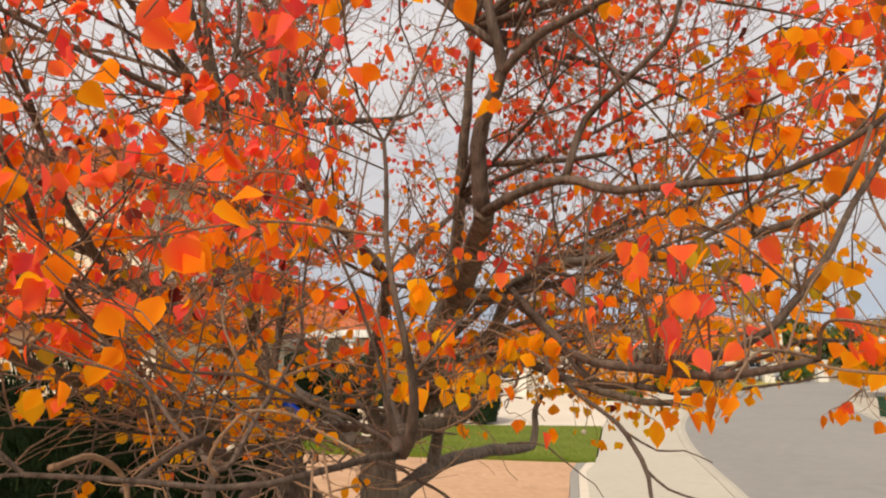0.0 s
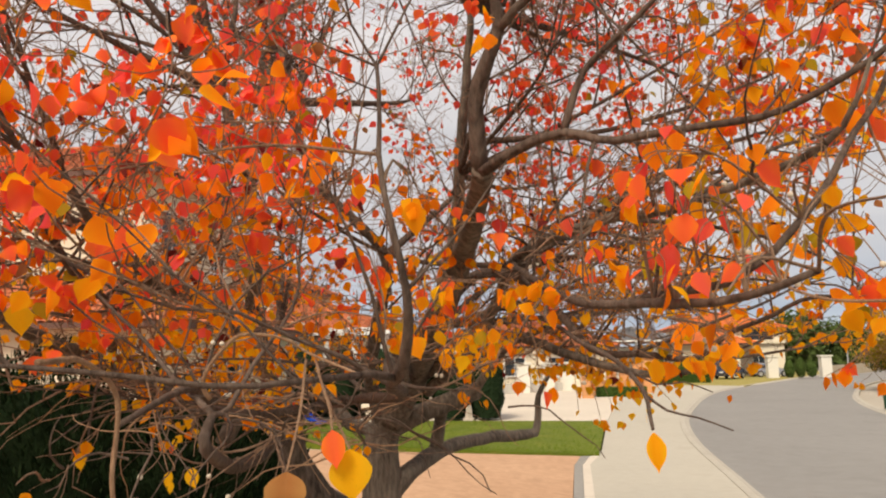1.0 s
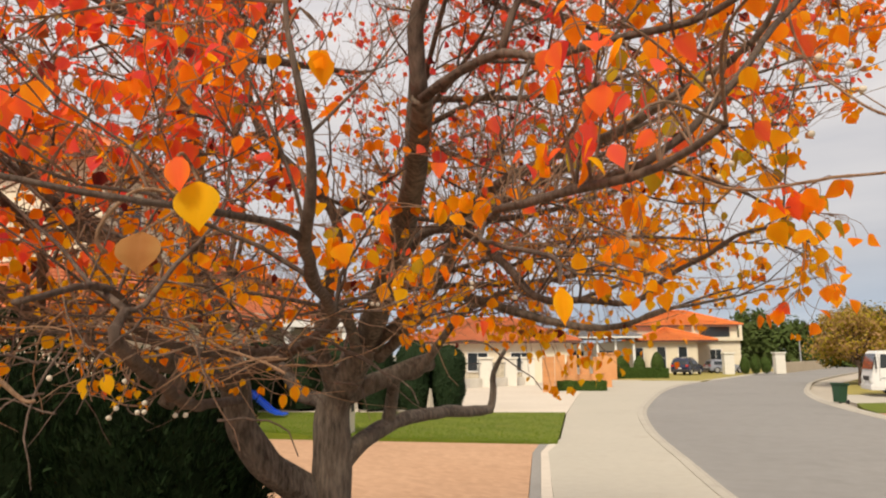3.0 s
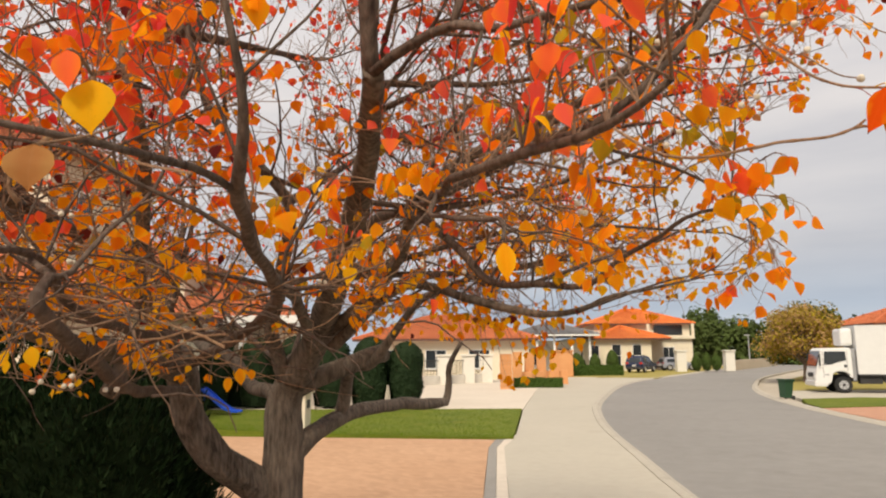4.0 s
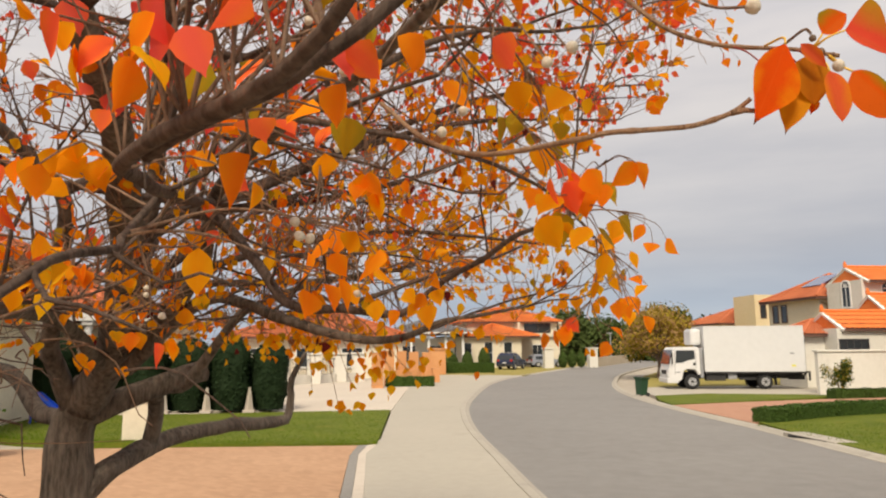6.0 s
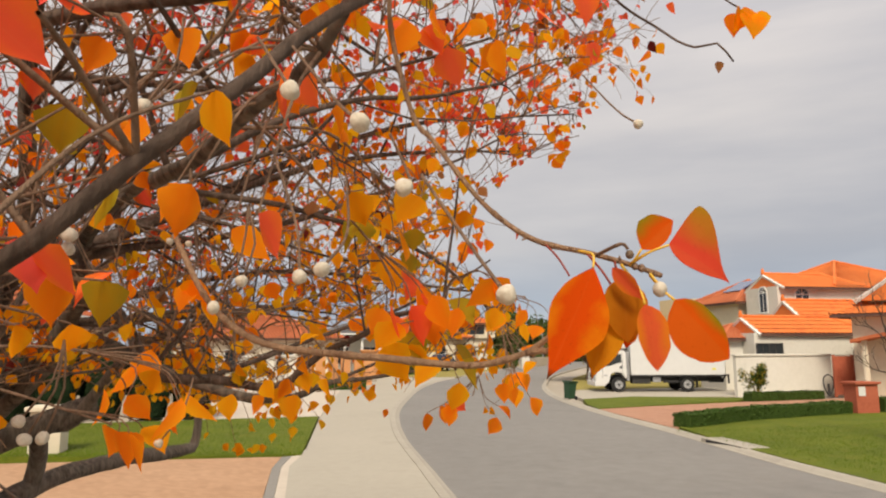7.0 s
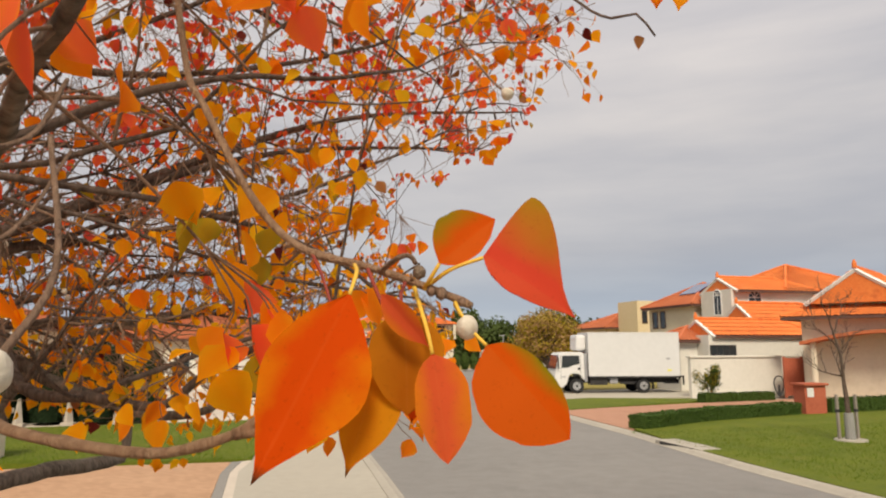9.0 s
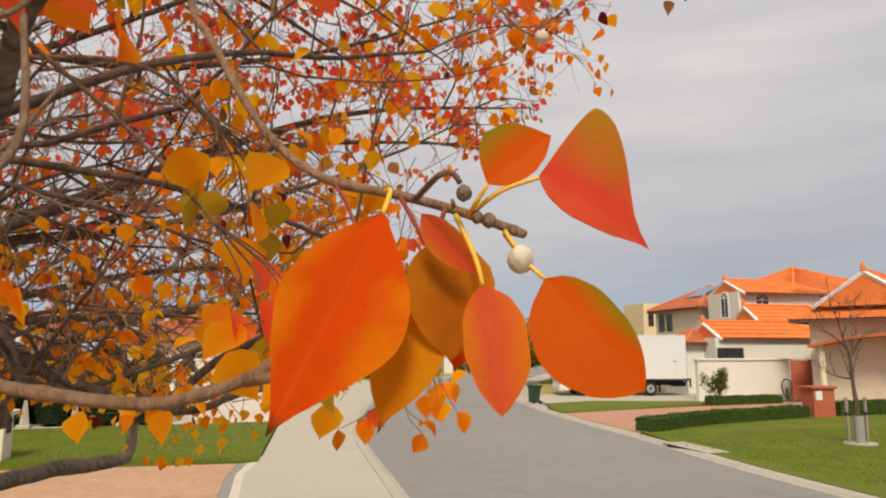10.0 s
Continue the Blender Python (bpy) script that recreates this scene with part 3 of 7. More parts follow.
# ---- foliage ----
def leaf_shape(w, h, fold=0.25, curl=0.15, tip=0.2):
    """A rhombic leaf with a drawn-out tip. It hangs down from the origin. Returns verts, faces, uvs."""
    rows = [(0.0, 0.02), (0.10, 0.55), (0.30, 1.0), (0.52, 0.86), (0.74, 0.45), (0.88, 0.14), (1.0, 0.0)]
    vs, uv = [], []
    for t, k in rows:
        zc = -math.sin(t * 1.6) * curl * h
        x = w / 2 * k
        vs += [(-x, -fold * x + zc, -t * h), (0, zc, -t * h), (x, -fold * x + zc, -t * h)]
        uv += [(0.5 - 0.5 * min(1, k + 0.15 * t) if k else 0.5, t), (0.5, t), (0.5 + 0.5 * min(1, k + 0.15 * t) if k else 0.5, t)]
    fs = []
    for i in range(len(rows) - 1):
        a = i * 3
        fs += [(a, a + 1, a + 4, a + 3), (a + 1, a + 2, a + 5, a + 4)]
    return [Vector(v) for v in vs], fs, uv


LEAVES = [leaf_shape(0.86, 1.0, 0.25, 0.15), leaf_shape(0.95, 1.0, 0.45, 0.28), leaf_shape(0.74, 1.0, 0.12, 0.05), leaf_shape(0.88, 1.0, 0.6, -0.15)]


def clumps(name, sampler, count, size, mats, rng, parent=None, label="", kind="", flat=0.5):
    """Very many small leaf pieces, each two triangles, at the places that sampler gives (place and outward direction)."""
    s = Soup()
    for _ in range(count):
        q, d = sampler(rng)
        d = (Vector(d) + Vector((rng.gauss(0, flat), rng.gauss(0, flat), rng.gauss(0, flat)))).normalized()
        a = d.orthogonal().normalized()
        a.rotate(Matrix.Rotation(rng.uniform(0, 6.28), 3, d))
        b = d.cross(a)
        w = size * rng.uniform(0.6, 1.4)
        q = Vector(q)
        vs = [q - a * w * 0.5, q + b * w * 0.28, q + a * w * 0.5, q - b * w * 0.28]
        s.add(vs, [(0, 1, 2, 3)], rng.randrange(len(mats)), [(0, .5), (.5, 1), (1, .5), (.5, 0)])
    o = s.ob(name, mats, parent, label)
    if kind:
        o["kind"] = kind
    return o


def lump(bm, centre, r, seed, amp=0.25, sub=3, freq=1.2):
    """A rough solid core for a dense shrub."""
    k = bmesh.ops.create_icosphere(bm, subdivisions=sub, radius=1.0)
    for v in k["verts"]:
        f = 1 + amp * noise.noise(v.co * freq + Vector((seed, seed * 2, 0)))
        v.co = Vector((v.co.x * r[0] * f + centre[0], v.co.y * r[1] * f + centre[1], v.co.z * r[2] * f + centre[2]))
    return bm


def hedge(label, line, width, height, count, mats, seed, name="hedge", size=0.07, group=""):
    """A clipped hedge along a line: a solid core and a shell of small leaves, uneven on top."""
    h = thing(name, label, "hedge", group)
    core = Soup()
    l, r = offset2(line, -width / 2), offset2(line, width / 2)
    n = len(line)
    vs = []
    for i in range(n):
        for q, f in ((l[i], 0.94), (r[i], 0.94)):
            c = line[i]
            x, y = c[0] + (q[0] - c[0]) * f, c[1] + (q[1] - c[1]) * f
            vs += [(x, y, 0.0), (x, y, height * 0.95)]
    fs = []
    for i in range(n - 1):
        a, b = i * 4, i * 4 + 4
        fs += [(a, b, b + 1, a + 1), (a + 1, b + 1, b + 3, a + 3), (a + 3, b + 3, b + 2, a + 2)]
    fs += [(0, 1, 3, 2), ((n - 1) * 4, (n - 1) * 4 + 2, (n - 1) * 4 + 3, (n - 1) * 4 + 1)]
    core.add(vs, fs)
    core.ob("core", [mats[0]], h)
    rng = random.Random(seed)
    seg = [math.hypot(b[0] - a[0], b[1] - a[1]) for a, b in zip(line, line[1:])]

    def sampler(g):
        i = g.choices(range(n - 1), seg)[0]
        t = g.random()
        k = g.random()
        u = g.uniform(-1, 1)
        a, b = (l[i], l[i + 1]), (r[i], r[i + 1])
        pl_ = [a[0][j] * (1 - t) + a[1][j] * t for j in (0, 1)]
        pr_ = [b[0][j] * (1 - t) + b[1][j] * t for j in (0, 1)]
        bump = 0.05 * noise.noise((pl_[0] * 2.2, pl_[1] * 2.2, seed))
        tdir = Vector((l[i + 1][0] - l[i][0], l[i + 1][1] - l[i][1], 0)).normalized()
        if k < 0.06:
            e = 0 if g.random() < 0.5 else n - 1
            x = l[e][0] + (r[e][0] - l[e][0]) * (u + 1) / 2
            y = l[e][1] + (r[e][1] - l[e][1]) * (u + 1) / 2
            return (x, y, g.uniform(0.02, height)), tdir * (-1 if e == 0 else 1)
        if k < 0.45:
            return (pl_[0] + (pr_[0] - pl_[0]) * (u + 1) / 2, pl_[1] + (pr_[1] - pl_[1]) * (u + 1) / 2, height + bump + g.uniform(-0.02, 0.02)), (0, 0, 1)
        nrm = Vector((-tdir.y, tdir.x, 0))
        if k < 0.73:
            return (pl_[0], pl_[1], g.uniform(0.02, height + bump)), nrm
        return (pr_[0], pr_[1], g.uniform(0.02, height + bump)), -nrm
    clumps("foliage", sampler, count, size, mats, rng, h)
    return h


def topiary(x, y, height, radius, seed, mats, name="cypress", label="dark green clipped columnar conifer", group="", count=2600, shape="column", size=0.10):
    t = thing(name, label, "shrub", group)
    bm = bmesh.new()
    cyl(bm, (x, y, 0.12), 0.06, 0.05, 0.24, seg=8)
    part("trunk", bm, BARK_DARK, t)
    rng = random.Random(seed)

    def prof(u):
        if shape == "column":
            return radius * min(1.0, 0.72 + 0.5 * math.sin(min(1, u * 1.3) * 1.57)) * (1 - max(0, (u - 0.72) / 0.28) ** 2.2) ** 0.5
        return radius * math.sin(math.pi * min(1, 0.08 + u * 0.92)) ** 0.6
    s = Soup()
    m, k = 14, 16
    vs = []
    for i in range(m + 1):
        u = i / m
        for j in range(k):
            a = 6.283 * j / k
            r = max(0.01, prof(u) * 0.97 * (1 + 0.13 * noise.noise((math.cos(a) * 1.5 + seed, math.sin(a) * 1.5, u * 4))))
            vs.append((x + r * math.cos(a), y + r * math.sin(a), 0.1 + u * (height - 0.1)))
    fs = [(i * k + j, i * k + (j + 1) % k, (i + 1) * k + (j + 1) % k, (i + 1) * k + j) for i in range(m) for j in range(k)]
    s.add(vs, fs)
    s.ob("core", [mats[0]], t)

    def sampler(g):
        u, a = g.random() ** 0.85, g.uniform(0, 6.283)
        r = prof(u) * (1 + 0.13 * noise.noise((math.cos(a) * 1.5 + seed, math.sin(a) * 1.5, u * 4))) * g.uniform(0.92, 1.04)
        return (x + r * math.cos(a), y + r * math.sin(a), 0.1 + u * (height - 0.1)), (math.cos(a), math.sin(a), 0.5)
    clumps("foliage", sampler, count, size, mats, rng, t)
    return t


def far_tree(x, y, h, r, seed, mats, label, count=5000, size=0.35, trunk=0.16, base=0.35, name="tree", dense=0.5, dry=None):
    """A tree some way off: tapered trunk, limbs, and a crown of many leaf pieces gathered in uneven clumps."""
    t = thing(name, label, "tree")
    rng = random.Random(seed)
    s = Soup()
    p, _ = smooth_path([(x, y, -0.05), (x + 0.08, y, h * 0.25), (x - 0.05, y + 0.1, h * 0.5), (x, y, h * 0.72)], 0.4)
    tube(s, p, [trunk * (1 - 0.7 * i / len(p)) for i in range(len(p))], 8, wob=0.2)
    cents = []
    for i in range(26):
        a, u = rng.uniform(0, 6.283), rng.random()
        rad = r * (0.35 + 0.6 * math.sqrt(rng.random())) * (1 - 0.55 * u)
        c = Vector((x + rad * math.cos(a), y + rad * math.sin(a), h * (base + 0.08) + (h * (0.94 - base)) * u))
        cents.append((c, r * rng.uniform(0.22, 0.40)))
        st = Vector((x, y, h * rng.uniform(0.25, 0.6)))
        q, _ = smooth_path([st, (st + c) / 2 + Vector((0, 0, 0.1 * h * rng.random())), c], 0.5)
        tube(s, q, [trunk * 0.4 * (1 - 0.85 * i / len(q)) for i in range(len(q))], 5)
    s.ob("trunk", [BARK_DARK], t)

    def sampler(g):
        c, k = g.choice(cents)
        d = Vector((g.gauss(0, 1), g.gauss(0, 1), g.gauss(0, 0.8))).normalized()
        return c + d * k * g.random() ** dense * Vector((1, 1, 0.8)).length / 1.62, d + Vector((0, 0, 0.4))
    clumps("crown", sampler, count, size, mats, rng, t)
    return t

# ---- houses ----
def slope(a, b, c, d, pitch=0.30, amp=0.045):
    """A tiled slope with rounded tile columns, course by course: a-b the eave, d-c the ridge."""
    out = []
    a, b, c, d = (Vector(q) for q in (a, b, c, d))
    w = max((b - a).length, (c - d).length)
    n = max(2, int(w / pitch))
    nrm = (b - a).cross(d - a)
    if nrm.length < 1e-6:
        nrm = (b - a).cross(c - a)
    nrm.normalize()
    if nrm.z < 0:
        nrm = -nrm
    k = 4
    rows = max(2, int((d - a).length / 0.42))
    for r in range(rows):
        t0, t1 = r / rows, (r + 1) / rows
        vs, fs = [], []
        for i in range(n * k + 1):
            u = i / (n * k)
            h = amp * abs(math.sin(math.pi * u * n))
            e0, e1 = a.lerp(b, u), d.lerp(c, u)
            vs += [e0.lerp(e1, t0) + nrm * (h + 0.035), e0.lerp(e1, t1) + nrm * h]
        for i in range(n * k):
            fs.append((2 * i, 2 * i + 2, 2 * i + 3, 2 * i + 1))
        out.append((vs, fs))
    return out


def roof(parent, x0, y0, x1, y1, z, h, axis='X', hip0=True, hip1=True, over=0.45, tile=TILE_O, trim=DARK_TRIM, gable=STUCCO_W, label=""):
    """A hipped or gabled roof over a rectangle. hip0, hip1: whether its low and high ends slope. Eaves boards and ridge caps included."""
    x0, y0, x1, y1 = x0 - over, y0 - over, x1 + over, y1 + over
    def P(u, v, w):
        return (u, v, w) if axis == 'X' else (v, u, w)
    a0, a1, b0, b1 = (x0, x1, y0, y1) if axis == 'X' else (y0, y1, x0, x1)
    mid, half = (b0 + b1) / 2, (b1 - b0) / 2
    r0, r1 = a0 + (half if hip0 else 0), a1 - (half if hip1 else 0)
    if r1 < r0:
        r0 = r1 = (r0 + r1) / 2
    faces = [(P(a0, b0, z), P(a1, b0, z), P(r1, mid, z + h), P(r0, mid, z + h)), (P(a0, b1, z), P(a1, b1, z), P(r1, mid, z + h), P(r0, mid, z + h))]
    for hip, e, r in ((hip0, a0, r0), (hip1, a1, r1)):
        if hip:
            faces.append((P(e, b0, z), P(e, b1, z), P(r, mid, z + h), P(r, mid, z + h)))
    dz = Vector((0, 0, -0.03))
    s = Soup()
    s.add([Vector(P(u, v, w)) + dz for u, v, w in ((a0, b0, z), (a1, b0, z), (a1, b1, z), (a0, b1, z), (r0, mid, z + h), (r1, mid, z + h))], [(0, 1, 5, 4), (3, 4, 5, 2), (0, 4, 3), (1, 2, 5), (0, 3, 2, 1)])
    ob = s.ob("roof", [tile], parent, label)
    for f in faces:
        for vs, fs in slope(*f):
            c = Soup()
            c.add(vs, fs)
            c.ob("tile_course", [tile], ob)
    rc = Soup()
    lines = [(P(r0, mid, z + h), P(r1, mid, z + h))]
    for hip, e, r in ((hip0, a0, r0), (hip1, a1, r1)):
        if hip:
            lines += [(P(e, b0, z), P(r, mid, z + h)), (P(e, b1, z), P(r, mid, z + h))]
    for p, q in lines:
        p, q = Vector(p), Vector(q)
        if (q - p).length > 0.1:
            n = max(2, int((q - p).length / 0.4))
            pts = [p.lerp(q, i / n) + Vector((0, 0, 0.05)) for i in range(n + 1)]
            tube(rc, pts, [0.10 + 0.02 * (i % 2) for i in range(n + 1)], 6)
    for hip, e, r in ((hip0, a0, r0), (hip1, a1, r1)):
        if not hip:
            p = Vector(P(e, mid, z + h))
            tube(rc, [p + Vector((0, 0, 0.0)), p + Vector((0, 0, 0.22)), p + Vector((0, 0, 0.42))], [0.13, 0.12, 0.05], 8)
    if rc.n:
        rc.ob("ridge_cap", [tile], ob)
    bm = bmesh.new()
    bx(bm, *P(a0, b0, 0)[:2], z - 0.15, *P(a1, b0 + 0.06, 0)[:2], z + 0.01) if axis == 'X' else bx(bm, b0, a0, z - 0.15, b0 + 0.06, a1, z + 0.01)
    bx(bm, a0, b1 - 0.06, z - 0.15, a1, b1, z + 0.01) if axis == 'X' else bx(bm, b1 - 0.06, a0, z - 0.15, b1, a1, z + 0.01)
    for hip, e, sgn in ((hip0, a0, 1), (hip1, a1, -1)):
        if hip:
            lo, hi = min(e, e + sgn * 0.06), max(e, e + sgn * 0.06)
            bx(bm, lo, b0 + 0.06, z - 0.15, hi, b1 - 0.06, z + 0.01) if axis == 'X' else bx(bm, b0 + 0.06, lo, z - 0.15, b1 - 0.06, hi, z + 0.01)
    part("gutter", bm, trim, ob)
    for hip, e, sgn in ((hip0, a0, 1), (hip1, a1, -1)):
        if not hip:
            e2 = e + sgn * over * 0.8
            g = bmesh.new()
            lo, hi = min(e2, e2 + sgn * 0.2), max(e2, e2 + sgn * 0.2)
            k = (half - over) / half
            vs = [P(u, v, w) for u in (lo, hi) for v, w in ((b0 + over, z - 0.05), (b1 - over, z - 0.05), (mid, z + h * k + 0.05))]
            q = [g.verts.new(v) for v in vs]
            for f in ((0, 1, 2), (5, 4, 3), (0, 3, 4, 1), (1, 4, 5, 2), (2, 5, 3, 0)):
                g.faces.new([q[i] for i in f])
            bmesh.ops.recalc_face_normals(g, faces=g.faces)
            part("gable", g, gable, parent)
            bs_ = Soup()
            for v in (b0, b1):
                p, q2 = Vector(P(e, v, z - 0.08)), Vector(P(e, mid, z + h - 0.08))
                tube(bs_, [p, q2], [0.11, 0.11], 4)
            bs_.ob("barge_board", [FRAME_W], ob)
    return ob


def window(parent, cx, y, cz, w, h, face=(0, -1), frame_m=FRAME_W, bars=(1, 1), depth=0.10, sill=True):
    """A window set in a wall: frame, pane with glazing bars, sill. face: the way that it looks, in x and y."""
    ang = math.atan2(face[0], -face[1])
    m = Matrix.Translation((cx, y, cz)) @ Matrix.Rotation(ang, 4, 'Z')
    bm = bmesh.new()
    t = 0.06
    bx(bm, -w / 2 - t, -0.04, -h / 2 - t, -w / 2, depth, h / 2 + t)
    bx(bm, w / 2, -0.04, -h / 2 - t, w / 2 + t, depth, h / 2 + t)
    bx(bm, -w / 2, -0.04, h / 2, w / 2, depth, h / 2 + t)
    bx(bm, -w / 2, -0.04, -h / 2 - t, w / 2, depth, -h / 2)
    for i in range(1, bars[0] + 1):
        x = -w / 2 + w * i / (bars[0] + 1)
        bx(bm, x - 0.02, -0.02, -h / 2, x + 0.02, 0.03, h / 2)
    for i in range(1, bars[1] + 1):
        z = -h / 2 + h * i / (bars[1] + 1)
        bx(bm, -w / 2, -0.018, z - 0.02, w / 2, 0.028, z + 0.02)
    f = part("window", bm, frame_m, parent)
    f.matrix_basis = m
    part("pane", box(-w / 2, -0.006, -h / 2, w / 2, 0.012, h / 2), GLASS, f)
    if sill:
        part("sill", box(-w / 2 - 0.12, -0.12, -h / 2 - t - 0.07, w / 2 + 0.12, 0.0, -h / 2 - t), frame_m, f)
    return f


def arch_window(parent, cx, y, cz, w, h, face=(0, -1)):
    """An arched window with a fan of glazing bars."""
    ang = math.atan2(face[0], -face[1])
    m = Matrix.Translation((cx, y, cz)) @ Matrix.Rotation(ang, 4, 'Z')
    n, r = 16, w / 2
    bm = bmesh.new()
    ring = []
    for k, yy in ((0.0, -0.04), (0.09, -0.04), (0.09, 0.06), (0.0, 0.06)):
        pts = [(-r - k, -h / 2 - k)] + [(-(r + k) * math.cos(math.pi * i / n), h / 2 - r + (r + k) * math.sin(math.pi * i / n)) for i in range(n + 1)] + [(r + k, -h / 2 - k)]
        ring.append([bm.verts.new((x, yy, z)) for x, z in pts])
    c = len(ring[0])
    for a in range(4):
        for i in range(c):
            bm.faces.new((ring[a][i], ring[a][(i + 1) % c], ring[(a + 1) % 4][(i + 1) % c], ring[(a + 1) % 4][i]))
    bx(bm, -r, -0.02, h / 2 - r - 0.03, r, 0.03, h / 2 - r + 0.03)
    for a in (45, 90, 135):
        s = Matrix.Translation((0, 0, h / 2 - r)) @ Matrix.Rotation(-radians(a - 90), 4, 'Y')
        k = bmesh.ops.create_cube(bm, size=1, matrix=s @ Matrix.Translation((0, 0, r / 2)) @ Matrix.Diagonal((0.045, 0.05, r, 1)))
    bx(bm, -0.02, -0.02, -h / 2, 0.02, 0.03, h / 2 - r)
    bmesh.ops.recalc_face_normals(bm, faces=bm.faces)
    f = part("window", bm, FRAME_W, parent)
    f.matrix_basis = m
    g = bmesh.new()
    prism(g, [(-r, -h / 2)] + [(-r * math.cos(math.pi * i / n), h / 2 - r + r * math.sin(math.pi * i / n)) for i in range(n + 1)] + [(r, -h / 2)], -0.005, 0.01)
    part("pane", g, GLASS, f)
    return f


def walls(parent, x0, y0, x1, y1, z1, material, z0=-0.1, label=""):
    """Four walls with thickness, as one shell."""
    bm = bmesh.new()
    t = 0.25
    bx(bm, x0, y0, z0, x1, y0 + t, z1)
    bx(bm, x0, y1 - t, z0, x1, y1, z1)
    bx(bm, x0, y0 + t, z0, x0 + t, y1 - t, z1)
    bx(bm, x1 - t, y0 + t, z0, x1, y1 - t, z1)
    return part("wall", bm, material, parent, label)


# two-storey white house behind the truck wall
hw = thing("house", "white rendered two-storey house with bright orange tiled roofs", "house")
walls(hw, 26.4, 36.3, 33.6, 39.4, 3.25, STUCCO_W)
roof(hw, 27.1, 36.5, 34.0, 39.2, 3.22, 1.0, 'X', False, True, 0.4)
walls(hw, 31.0, 38.8, 38.5, 43.0, 4.1, STUCCO_W)
roof(hw, 31.7, 38.3, 38.0, 41.6, 3.9, 1.5, 'X', False, True, 0.4)
walls(hw, 32.45, 41.9, 39.0, 45.3, 6.55, STUCCO_W)
walls(hw, 39.01, 42.1, 46.0, 52.0, 6.65, STUCCO_W)
roof(hw, 33.1, 41.9, 39.0, 45.2, 6.45, 1.05, 'X', False, True, 0.45)
roof(hw, 37.2, 42.1, 46.1, 52.0, 6.6, 2.4, 'X', True, True, 0.5)
window(hw, 27.35, 36.3, 2.30, 1.65, 0.62, (0, -1), IRON, (3, 0))
arch_window(hw, 34.35, 41.9, 5.95, 1.0, 1.05)
arch_window(hw, 32.45, 43.4, 5.7, 0.75, 1.7, (-1, 0))
bm = bmesh.new()
bx(bm, 25.2, 37.4, -0.1, 26.39, 40.0, 2.95)
part("wall", bm, STUCCO_W, hw)
roof(hw, 25.3, 37.4, 27.0, 40.0, 2.95, 0.8, 'X', True, False, 0.35, TILE_R)

# near house at the right: long terracotta roof with a front gable
hn = thing("house", "cream rendered house with a terracotta roof and a front gable", "house", m=Matrix.Translation((27.28, 31.1, 0)) @ Matrix.Rotation(radians(-59), 4, 'Z'))
walls(hn, 0.6, 0.5, 17.0, 9.0, 4.0, STUCCO)
roof(hn, 0.6, 0.5, 17.0, 9.0, 4.05, 2.1, 'X', True, True, 0.75, TILE_O)
walls(hn, 1.2, 1.1, 5.3, 6.0, 4.9, STUCCO)
roof(hn, 1.3, 0.9, 5.2, 7.0, 4.75, 1.65, 'Y', False, True, 0.45, TILE_O, gable=STUCCO)
bm = bmesh.new()
ol = [(0.9 + 7.2 * i / 12, 2.80 + 0.55 * math.sin(math.pi * i / 12)) for i in range(13)]
prism(bm, ol + [(x, z - 0.16) for x, z in ol[::-1]], -1.0, 0.48)
part("porch_roof", bm, TILE_R, hn, "low arched brown porch roof")
for x in (1.4, 7.6):
    bm = bmesh.new()
    cyl(bm, (x, -0.6, 1.4), 0.15, 0.13, 2.85, seg=14)
    part("column", bm, STUCCO, hn)
window(hn, 11.0, 0.5, 1.7, 2.0, 1.4)

# perimeter wall and gate
pw = thing("garden_wall", "tall cream rendered garden wall with a flat coping", "wall")
part("wall", box(22.7, 32.75, -0.1, 28.3, 33.0, 2.0), STUCCO_W, pw)
part("coping", box(22.62, 32.68, 2.0, 28.3, 33.07, 2.10, 0.02), STUCCO_W, pw)
part("wall", box(28.6, 30.25, -0.1, 28.85, 33.0, 2.05), STUCCO, pw)
gate = thing("gate", "red-brown solid timber gate in the cream wall", "gate")
for i in range(6):
    part("board", box(27.49 + i * 0.165, 31.55, 0.05, 27.65 + i * 0.165, 31.60, 1.98, 0.008), RED_BRICK, gate)
part("post", box(27.38, 31.52, -0.05, 27.49, 31.64, 2.05, 0.01), RED_BRICK, gate)
part("post", box(28.48, 31.52, -0.05, 28.59, 31.64, 2.05, 0.01), RED_BRICK, gate)
part("rail", box(27.49, 31.60, 0.3, 28.48, 31.64, 0.42), RED_BRICK, gate)
part("rail", box(27.49, 31.60, 1.6, 28.48, 31.64, 1.72), RED_BRICK, gate)
hoop = thing("hose_reel", "dark coiled garden hose hung beside the gate", "hose")
s = Soup()
tube(s, [Vector((27.18 + 0.05 * math.sin(i / 3), 31.75, 0.55)) + Vector((0.28 * math.cos(i / 6), 0, 0.5 * math.sin(i / 6))) for i in range(39)], [0.035] * 39, 6)
s.ob("hose", [IRON], hoop)
part("bracket", box(27.13, 31.72, 0.0, 27.23, 31.78, 0.6), IRON, hoop)

mb = thing("letterbox_pillar", "red-brown rendered letterbox pillar with a white notice", "letterbox")
part("pillar", box(21.17, 23.38, 0.0, 22.13, 23.98, 1.08, 0.015), RED_BRICK, mb)
part("cap", box(21.09, 23.30, 1.08, 22.21, 24.06, 1.17, 0.015), RED_BRICK, mb)
part("notice", box(21.27, 23.365, 0.66, 21.56, 23.379, 1.0), WHITE_PAINT, mb, "white notice sheet")

